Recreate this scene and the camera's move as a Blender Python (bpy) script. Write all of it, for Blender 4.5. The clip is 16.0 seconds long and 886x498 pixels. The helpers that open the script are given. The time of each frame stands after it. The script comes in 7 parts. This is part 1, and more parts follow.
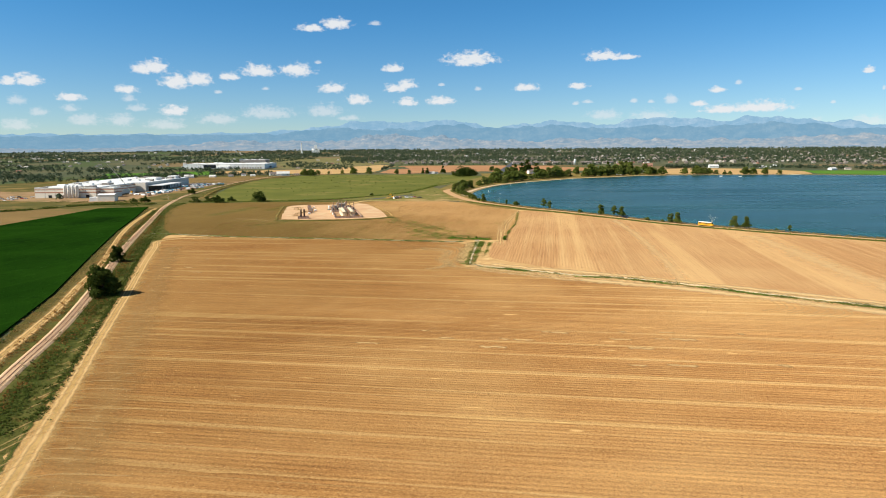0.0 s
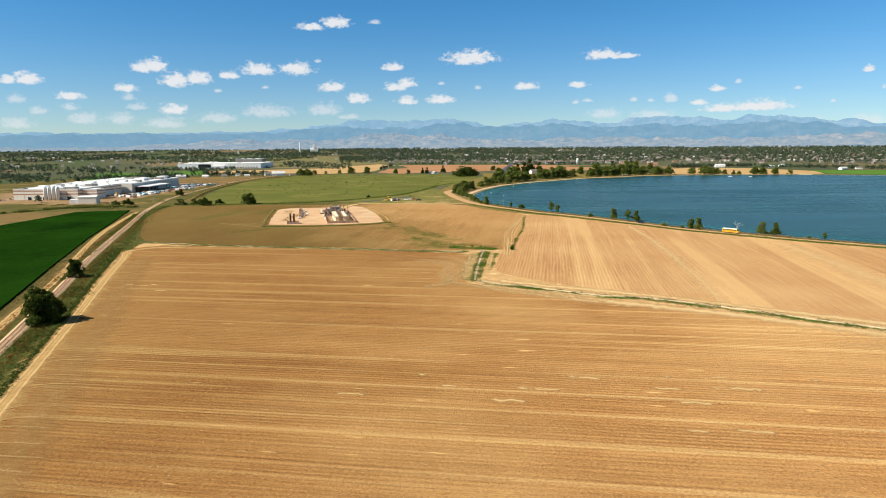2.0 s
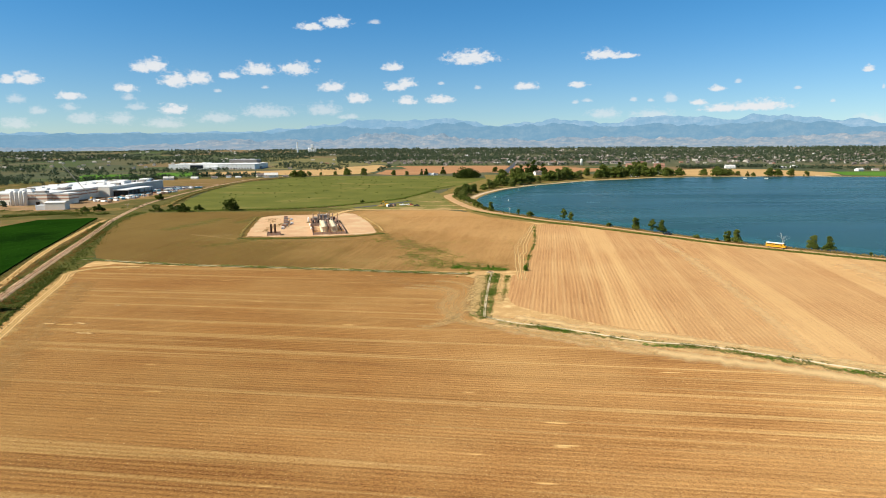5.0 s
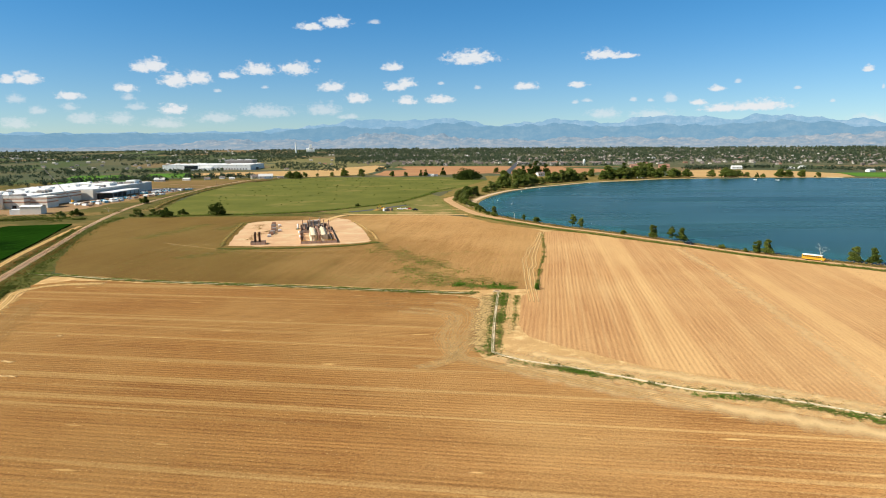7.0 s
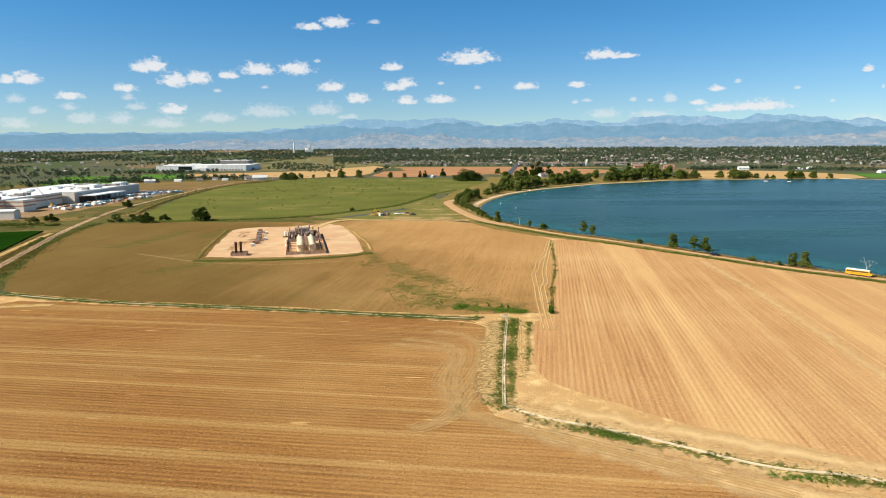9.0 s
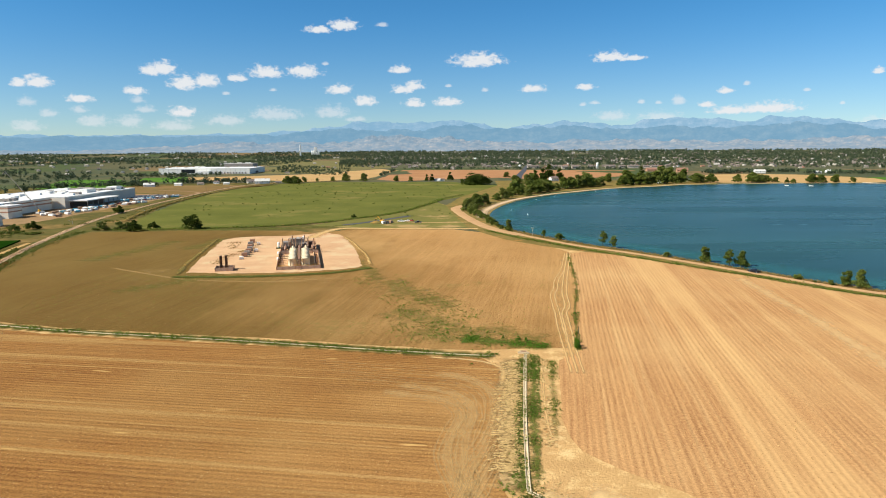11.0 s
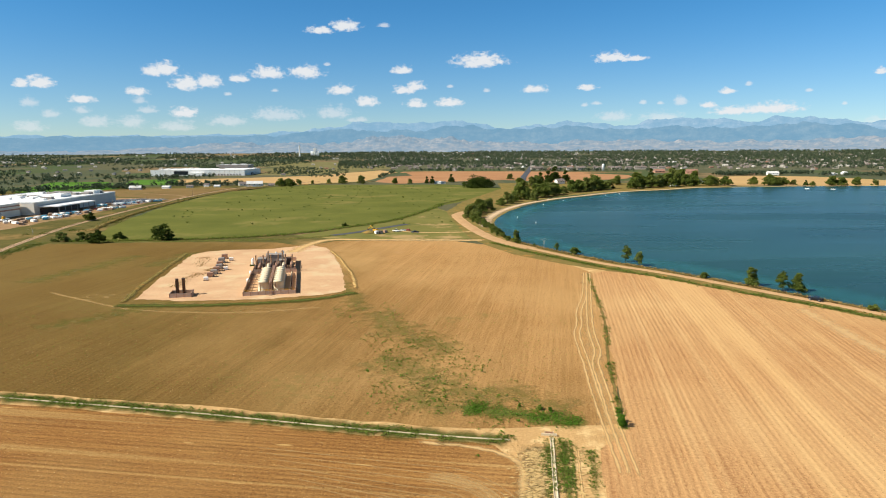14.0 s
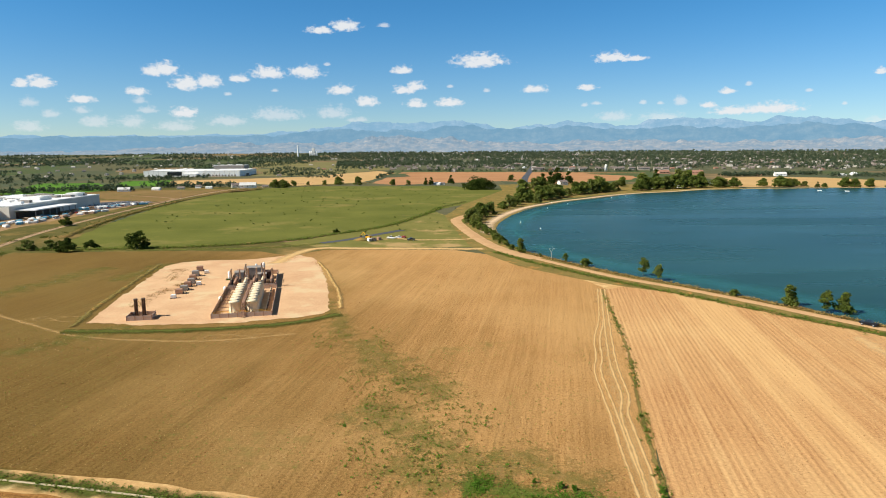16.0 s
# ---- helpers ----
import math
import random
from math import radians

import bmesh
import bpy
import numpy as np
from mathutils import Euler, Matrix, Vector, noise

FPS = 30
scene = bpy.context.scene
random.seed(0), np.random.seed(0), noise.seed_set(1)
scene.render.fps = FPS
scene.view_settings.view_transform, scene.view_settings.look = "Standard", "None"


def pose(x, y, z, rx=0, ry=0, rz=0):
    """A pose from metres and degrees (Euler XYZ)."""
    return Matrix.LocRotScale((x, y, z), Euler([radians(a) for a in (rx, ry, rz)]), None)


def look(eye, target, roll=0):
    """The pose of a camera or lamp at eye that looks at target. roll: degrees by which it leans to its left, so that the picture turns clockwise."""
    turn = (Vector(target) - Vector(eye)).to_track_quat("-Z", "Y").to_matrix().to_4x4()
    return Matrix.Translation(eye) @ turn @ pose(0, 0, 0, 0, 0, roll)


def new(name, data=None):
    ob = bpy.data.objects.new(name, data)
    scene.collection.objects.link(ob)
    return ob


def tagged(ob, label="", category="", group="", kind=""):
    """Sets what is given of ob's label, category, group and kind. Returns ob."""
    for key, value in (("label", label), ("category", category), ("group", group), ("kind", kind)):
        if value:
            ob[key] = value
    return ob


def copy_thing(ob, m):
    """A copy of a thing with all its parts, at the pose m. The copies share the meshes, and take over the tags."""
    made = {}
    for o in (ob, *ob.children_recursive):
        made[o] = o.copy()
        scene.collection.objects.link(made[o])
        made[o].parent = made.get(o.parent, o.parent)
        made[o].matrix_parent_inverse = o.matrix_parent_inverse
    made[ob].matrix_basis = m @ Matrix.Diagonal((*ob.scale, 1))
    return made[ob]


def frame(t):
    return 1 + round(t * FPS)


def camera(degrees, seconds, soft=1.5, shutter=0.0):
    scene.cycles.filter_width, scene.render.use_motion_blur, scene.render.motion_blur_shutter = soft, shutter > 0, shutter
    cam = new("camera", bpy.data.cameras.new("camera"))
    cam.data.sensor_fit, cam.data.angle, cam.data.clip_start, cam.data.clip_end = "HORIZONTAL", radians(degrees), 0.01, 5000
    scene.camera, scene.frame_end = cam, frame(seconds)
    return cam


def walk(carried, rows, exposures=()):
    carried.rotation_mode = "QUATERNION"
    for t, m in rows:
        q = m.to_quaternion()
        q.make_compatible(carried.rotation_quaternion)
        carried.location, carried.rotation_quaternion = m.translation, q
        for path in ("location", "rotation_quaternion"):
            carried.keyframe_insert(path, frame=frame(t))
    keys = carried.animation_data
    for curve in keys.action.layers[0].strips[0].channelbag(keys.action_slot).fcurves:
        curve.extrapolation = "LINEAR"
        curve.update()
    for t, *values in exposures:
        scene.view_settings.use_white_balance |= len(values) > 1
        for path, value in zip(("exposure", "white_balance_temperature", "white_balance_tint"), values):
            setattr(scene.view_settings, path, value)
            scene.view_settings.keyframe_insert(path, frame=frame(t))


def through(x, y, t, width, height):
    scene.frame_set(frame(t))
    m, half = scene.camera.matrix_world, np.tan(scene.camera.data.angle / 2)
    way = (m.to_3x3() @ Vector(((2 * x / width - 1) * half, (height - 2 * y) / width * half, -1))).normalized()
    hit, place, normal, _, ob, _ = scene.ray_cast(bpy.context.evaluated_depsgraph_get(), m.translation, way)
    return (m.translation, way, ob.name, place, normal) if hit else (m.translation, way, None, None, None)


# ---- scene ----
cam = camera(69.5, 16.0, soft=1.0)
# seconds, eye, heading to the right, tilt down and roll in degrees
FLIGHT = [
    (0.0, 2.033, -3.291, 58.116, 1.344, 9.059, -0.35),
    (0.5, 2.109, 6.639, 58.258, 1.347, 9.092, -0.35),
    (1.0, 2.197, 16.527, 58.401, 1.35, 9.121, -0.35),
    (1.5, 2.296, 26.373, 58.544, 1.353, 9.121, -0.35),
    (2.0, 2.406, 36.178, 58.687, 1.357, 9.163, -0.35),
    (2.5, 2.528, 45.941, 58.83, 1.36, 9.164, -0.35),
    (3.0, 2.661, 55.663, 58.974, 1.363, 9.164, -0.35),
    (3.5, 2.806, 65.342, 59.118, 1.366, 9.165, -0.35),
    (4.0, 2.962, 74.98, 59.262, 1.37, 9.166, -0.35),
    (4.5, 3.129, 84.576, 59.407, 1.373, 9.167, -0.35),
    (5.0, 3.308, 94.13, 59.552, 1.376, 9.168, -0.35),
    (5.5, 3.499, 103.643, 59.697, 1.379, 9.168, -0.35),
    (6.0, 3.7, 113.113, 59.843, 1.383, 9.169, -0.35),
    (6.5, 3.914, 122.542, 59.989, 1.386, 9.17, -0.35),
    (7.0, 4.138, 131.93, 60.135, 1.389, 9.171, -0.35),
    (7.5, 4.375, 141.275, 60.282, 1.392, 9.172, -0.35),
    (8.0, 4.622, 150.579, 60.428, 1.396, 9.172, -0.35),
    (8.5, 4.881, 159.841, 60.576, 1.399, 9.173, -0.35),
    (9.0, 5.152, 169.061, 60.723, 1.402, 9.174, -0.35),
    (9.5, 5.434, 178.24, 60.871, 1.351, 9.157, -0.35),
    (10.0, 5.727, 187.376, 61.019, 1.179, 9.101, -0.35),
    (10.5, 6.032, 196.471, 61.167, 0.952, 9.027, -0.35),
    (11.0, 6.348, 205.524, 61.316, 0.739, 8.957, -0.35),
    (11.5, 6.676, 214.536, 61.465, 0.651, 8.91, -0.35),
    (12.0, 7.015, 223.506, 61.614, 0.594, 8.91, -0.35),
    (12.5, 7.365, 232.434, 61.764, 0.594, 8.91, -0.35),
    (13.0, 7.727, 241.32, 61.914, 0.594, 8.91, -0.35),
    (13.5, 8.101, 250.164, 62.064, 0.594, 8.91, -0.35),
    (14.0, 8.486, 258.967, 62.214, 0.594, 8.91, -0.35),
    (14.5, 8.882, 267.728, 62.365, 0.594, 8.91, -0.35),
    (15.0, 9.29, 276.447, 62.516, 0.594, 8.91, -0.35),
    (15.5, 9.709, 285.124, 62.668, 0.594, 8.91, -0.35),
    (16.0, 10.14, 293.76, 62.819, 0.594, 8.91, -0.35),
]


def gaze(x, y, z, right, down, roll):
    a, b = radians(right), radians(down)
    eye = Vector((x, y, z))
    return look(eye, eye + 100 * Vector((math.sin(a) * math.cos(b), math.cos(a) * math.cos(b), -math.sin(b))), roll)


PATH = [(row[0], gaze(*row[1:])) for row in FLIGHT]
walk(cam, PATH)

# ---- light ----
SUN_AZ, SUN_EL = radians(-107), radians(41)
world = bpy.data.worlds.new("sky")
scene.world = world
world.use_nodes = True
wn, wl = world.node_tree.nodes, world.node_tree.links
wn.clear()
scene.view_settings.exposure = 0.5


sky = wn.new("ShaderNodeTexSky")
sky.sky_type = "NISHITA"
sky.sun_disc = False
sky.sun_elevation, sky.sun_rotation = SUN_EL, SUN_AZ
sky.altitude, sky.air_density, sky.dust_density, sky.ozone_density = 1500, 1.0, 0.15, 3.0
SKY_STRENGTH = 0.071

sun = bpy.data.lights.new("sun", "SUN")
sun.energy, sun.angle, sun.color = 4.95, radians(0.55), (0.985, 0.935, 0.83)
sun_ob = new("sun", sun)
to_sun = Vector((math.sin(SUN_AZ) * math.cos(SUN_EL), math.cos(SUN_AZ) * math.cos(SUN_EL), math.sin(SUN_EL)))
sun_ob.matrix_world = look(to_sun * 500, (0, 0, 0))

# fair-weather cumulus: heading, elevation, half width, half height in degrees
CLOUDS_HIGH = [(-9.77, 9.83, 1.23, 0.36), (-7.66, 10.17, 1.44, 0.53), (3.89, 7.33, 2.52, 0.7), (15.05, 7.39, 1.71, 0.48), (16.79, 7.24, 1.28, 0.28),
               (-23.11, 6.15, 0.91, 0.51), (-22.16, 6.31, 1.16, 0.62), (-20.67, 5.22, 1.31, 0.69), (-18.99, 5.45, 1.29, 0.64), (-16.55, 5.78, 0.92, 0.37),
               (-14.2, 6.28, 1.53, 0.62), (-11.06, 6.39, 1.58, 0.63), (-2.88, 6.67, 0.99, 0.44), (-8.14, 4.94, 1.26, 0.5), (-5.99, 4.0, 1.17, 0.51)]
CLOUDS_MID = [(-2.71, 5.0, 1.1, 0.42), (-1.73, 5.32, 0.99, 0.47), (-1.75, 3.82, 1.0, 0.45), (1.2, 3.91, 1.42, 0.45), (8.65, 4.98, 1.25, 0.38),
              (13.06, 5.04, 0.9, 0.32), (-32.04, 4.87, 0.62, 0.35), (-30.93, 4.98, 1.1, 0.55), (-24.37, 4.56, 0.96, 0.38), (-28.24, 3.84, 1.05, 0.37),
              (-20.95, 2.97, 1.21, 0.53), (24.1, 4.37, 0.64, 0.3), (34.28, 5.33, 0.45, 0.3), (24.65, 2.81, 1.88, 0.39), (27.3, 2.9, 2.47, 0.49),
              (22.77, 3.38, 0.67, 0.28)]
CLOUDS_SMALL = [(25.66, 4.87, 0.37, 0.22), (17.71, 3.72, 0.37, 0.25), (19.05, 3.63, 0.38, 0.18), (12.86, 3.6, 0.38, 0.21), (13.85, 3.73, 0.52, 0.21),
                (4.49, 4.97, 0.39, 0.21), (-9.28, 7.14, 0.38, 0.18), (-17.52, 4.57, 0.35, 0.2), (20.63, 3.7, 0.66, 0.48), (29.85, 4.22, 0.31, 0.16),
                (32.24, 3.15, 0.22, 0.16), (1.28, 5.34, 0.39, 0.16), (-4.4, 10.34, 0.72, 0.22), (-13.72, 4.94, 0.37, 0.18), (35.33, 4.02, 0.14, 0.22)]
CLOUDS_LOW = [(15.35, 2.54, 1.69, 0.52), (19.14, 2.42, 2.03, 0.51), (31.13, 1.75, 0.5, 0.33), (34.5, 1.6, 1.43, 0.53), (-31.7, 3.51, 0.63, 0.45),
              (-28.31, 3.06, 0.67, 0.33), (-30.44, 2.71, 0.75, 0.38), (-24.17, 3.91, 0.73, 0.37), (-27.44, 2.14, 1.38, 0.58), (-13.58, 2.85, 2.5, 0.67),
              (-23.67, 3.16, 0.9, 0.34), (-8.86, 3.06, 1.73, 0.68), (-17.59, 2.29, 1.74, 0.57), (-6.69, 2.51, 1.17, 0.28), (-24.9, 2.17, 1.2, 0.6),
              (-31.86, 1.73, 1.26, 0.53), (-21.63, 1.88, 1.77, 0.53)]


def cloud_sky():
    coord = wn.new("ShaderNodeTexCoord")
    sep = wn.new("ShaderNodeSeparateXYZ")
    wl.new(coord.outputs["Generated"], sep.inputs[0])

    def math_node(op, a, b=None):
        n = wn.new("ShaderNodeMath")
        n.operation = op
        for i, v in enumerate((a, b)):
            if v is None:
                continue
            if isinstance(v, (int, float)):
                n.inputs[i].default_value = v
            else:
                wl.new(v, n.inputs[i])
        return n.outputs[0]

    az = math_node("MULTIPLY", math_node("ARCTAN2", sep.outputs[0], sep.outputs[1]), 57.2958)
    el = math_node("MULTIPLY", math_node("ARCSINE", sep.outputs[2]), 57.2958)
    flat = wn.new("ShaderNodeCombineXYZ")
    wl.new(az, flat.inputs[0]), wl.new(el, flat.inputs[1])
    puff = wn.new("ShaderNodeTexNoise")
    puff.inputs["Scale"].default_value, puff.inputs["Detail"].default_value, puff.inputs["Roughness"].default_value = 2.1, 6.0, 0.64
    stretch = wn.new("ShaderNodeVectorMath")
    stretch.operation = "MULTIPLY"
    stretch.inputs[1].default_value = (0.85, 1.25, 1)
    wl.new(flat.outputs[0], stretch.inputs[0])
    wl.new(stretch.outputs[0], puff.inputs["Vector"])

    def cover(clouds, ragged, edge, most):
        """How much cloud hides the sky: ellipses with flat bases, broken up by noise."""
        best = None
        for a, e, w, h in clouds:
            m = wn.new("ShaderNodeVectorMath")
            m.operation = "MULTIPLY_ADD"
            wl.new(flat.outputs[0], m.inputs[0])
            m.inputs[1].default_value = (1 / w, 0.8 / h, 0)
            m.inputs[2].default_value = (-a / w, -0.8 * e / h, 0)
            # flat base: the lower half falls off faster
            base = wn.new("ShaderNodeVectorMath")
            base.operation = "MINIMUM"
            wl.new(m.outputs[0], base.inputs[0])
            base.inputs[1].default_value = (0, 0, 0)
            fold = wn.new("ShaderNodeVectorMath")
            fold.operation = "MULTIPLY_ADD"
            wl.new(base.outputs[0], fold.inputs[0])
            fold.inputs[1].default_value = (0, 0.9, 0)
            wl.new(m.outputs[0], fold.inputs[2])
            ln = wn.new("ShaderNodeVectorMath")
            ln.operation = "LENGTH"
            wl.new(fold.outputs[0], ln.inputs[0])
            best = ln.outputs["Value"] if best is None else math_node("MINIMUM", best, ln.outputs["Value"])
        d = math_node("SUBTRACT", 1.0, best)
        d = math_node("ADD", d, math_node("MULTIPLY", math_node("SUBTRACT", puff.outputs[0], 0.45), ragged))
        r = wn.new("ShaderNodeMapRange")
        r.interpolation_type = "SMOOTHSTEP"
        r.inputs[1].default_value, r.inputs[2].default_value = 0.0, edge
        r.inputs[4].default_value = most
        wl.new(d, r.inputs[0])
        return math_node("MULTIPLY", r.outputs[0], math_node("LESS_THAN", best, 1.8))

    amount = math_node("MAXIMUM", cover(CLOUDS_HIGH + CLOUDS_MID, 2.1, 0.75, 0.95), math_node("MAXIMUM", cover(CLOUDS_SMALL, 1.5, 0.8, 0.6), cover(CLOUDS_LOW, 2.0, 0.9, 0.5)))
    mix = wn.new("ShaderNodeMix")
    mix.data_type = "RGBA"
    wl.new(amount, mix.inputs[0])
    grade = wn.new("ShaderNodeMix")
    grade.data_type, grade.blend_type = "RGBA", "MULTIPLY"
    grade.inputs[0].default_value = 1.0
    rise = wn.new("ShaderNodeMapRange")
    rise.interpolation_type = "SMOOTHSTEP"
    rise.inputs[1].default_value, rise.inputs[2].default_value = 0.0, 13.0
    wl.new(el, rise.inputs[0])
    air = wn.new("ShaderNodeMix")
    air.data_type = "RGBA"
    wl.new(rise.outputs[0], air.inputs[0])
    air.inputs[6].default_value, air.inputs[7].default_value = HORIZON_TINT, SKY_TINT
    climb = wn.new("ShaderNodeMapRange")
    climb.interpolation_type = "SMOOTHSTEP"
    climb.inputs[1].default_value, climb.inputs[2].default_value = 13.0, 36.0
    wl.new(el, climb.inputs[0])
    top = wn.new("ShaderNodeMix")
    top.data_type = "RGBA"
    wl.new(climb.outputs[0], top.inputs[0])
    wl.new(air.outputs[2], top.inputs[6])
    top.inputs[7].default_value = ZENITH_TINT
    wl.new(top.outputs[2], grade.inputs[7])
    wl.new(sky.outputs[0], grade.inputs[6])
    wl.new(grade.outputs[2], mix.inputs[6])
    mix.inputs[7].default_value = CLOUD_WHITE
    bg = wn.new("ShaderNodeBackground")
    bg.inputs[1].default_value = SKY_STRENGTH
    wl.new(mix.outputs[2], bg.inputs[0])
    out = wn.new("ShaderNodeOutputWorld")
    wl.new(bg.outputs[0], out.inputs[0])


HORIZON_TINT = (0.80, 0.95, 1.05, 1)
ZENITH_TINT = (0.72, 0.60, 0.50, 1)
SKY_TINT = (0.385, 0.935, 1.20, 1)
CLOUD_WHITE = (8.2, 8.4, 8.6, 1)
cloud_sky()

# ---- materials ----


class Mat:
    """A node material with short ways to add nodes."""

    def __init__(self, name):
        self.mat = bpy.data.materials.new(name)
        self.mat.use_nodes = True
        self.nt = self.mat.node_tree
        self.n, self.l = self.nt.nodes, self.nt.links
        self.bsdf = next(x for x in self.n if x.type == "BSDF_PRINCIPLED")
        self.pos = self.n.new("ShaderNodeNewGeometry").outputs["Position"]

    def put(self, socket, v):
        if isinstance(v, bpy.types.NodeSocket):
            self.l.new(v, socket)
        elif isinstance(v, tuple) and len(v) == 3 and socket.type == "RGBA":
            socket.default_value = (*v, 1)
        else:
            socket.default_value = v

    def math(self, op, a, b=0.0):
        m = self.n.new("ShaderNodeMath")
        m.operation = op
        self.put(m.inputs[0], a), self.put(m.inputs[1], b)
        return m.outputs[0]

    def scaled(self, v, s):
        m = self.n.new("ShaderNodeVectorMath")
        m.operation = "MULTIPLY"
        self.put(m.inputs[0], v), self.put(m.inputs[1], s)
        return m.outputs[0]

    def dot(self, v, d):
        m = self.n.new("ShaderNodeVectorMath")
        m.operation = "DOT_PRODUCT"
        self.put(m.inputs[0], v), self.put(m.inputs[1], d)
        return m.outputs["Value"]

    def joined(self, x, y, z=0.0):
        c = self.n.new("ShaderNodeCombineXYZ")
        for i, v in enumerate((x, y, z)):
            self.put(c.inputs[i], v)
        return c.outputs[0]

    def noise(self, v, scale, detail=3.0, rough=0.55):
        t = self.n.new("ShaderNodeTexNoise")
        self.put(t.inputs["Vector"], v)
        t.inputs["Scale"].default_value, t.inputs["Detail"].default_value, t.inputs["Roughness"].default_value = scale, detail, rough
        return t.outputs[0]

    def ramp(self, f, lo, hi, a=0.0, b=1.0):
        m = self.n.new("ShaderNodeMapRange")
        self.put(m.inputs[0], f)
        for i, v in ((1, lo), (2, hi), (3, a), (4, b)):
            m.inputs[i].default_value = v
        return m.outputs[0]

    def mix(self, f, a, b, mode="MIX"):
        m = self.n.new("ShaderNodeMix")
        m.data_type, m.blend_type = "RGBA", mode
        self.put(m.inputs[0], f), self.put(m.inputs[6], a), self.put(m.inputs[7], b)
        return m.outputs[2]

    def finish(self, color, rough=0.9, metal=0.0, bump=None, depth=0.1, spec=0.2):
        self.put(self.bsdf.inputs["Base Color"], color)
        self.put(self.bsdf.inputs["Roughness"], rough)
        self.bsdf.inputs["Metallic"].default_value = metal
        self.bsdf.inputs["Specular IOR Level"].default_value = spec
        if bump is not None:
            b = self.n.new("ShaderNodeBump")
            b.inputs["Distance"].default_value = depth
            b.inputs["Strength"].default_value = 1.0
            self.put(b.inputs["Height"], bump)
            self.l.new(b.outputs[0], self.bsdf.inputs["Normal"])
        return self.mat


def earth(name, dark, pale, big=0.03, fine=1.2, extra=None, extra_scale=0.05, extra_at=(0.55, 0.65), depth=0.12, fade=None):
    """Bare or grassy ground: two tones at two scales, and a third tone in patches."""
    m = Mat(name)
    a, b = m.noise(m.pos, big, 5.0, 0.6), m.noise(m.pos, fine, 4.0, 0.65)
    f = m.math("ADD", m.math("MULTIPLY", m.ramp(a, 0.3, 0.7), 0.55), m.math("MULTIPLY", m.ramp(b, 0.3, 0.7), 0.45))
    c = m.mix(f, dark, pale)
    if extra:
        c = m.mix(m.ramp(m.noise(m.pos, extra_scale, 5.0, 0.7), *extra_at), c, extra)
    if fade:
        # thins out towards the edge of its strip, in patches
        at = m.n.new("ShaderNodeAttribute")
        at.attribute_name = "middle"
        amount, cover = fade
        patchy = m.math("ADD", m.math("MULTIPLY", m.noise(m.pos, 0.22, 3.0, 0.6), 0.45), m.math("MULTIPLY", m.noise(m.pos, 1.6, 4.0, 0.75), 0.55))
        k = m.math("ADD", at.outputs["Fac"], m.math("MULTIPLY", m.math("SUBTRACT", patchy, 0.5), amount))
        m.put(m.bsdf.inputs["Alpha"], m.ramp(k, 0.1, 0.9, 0.0, cover))
    return m.finish(c, 0.95, bump=b, depth=depth, spec=0.02)


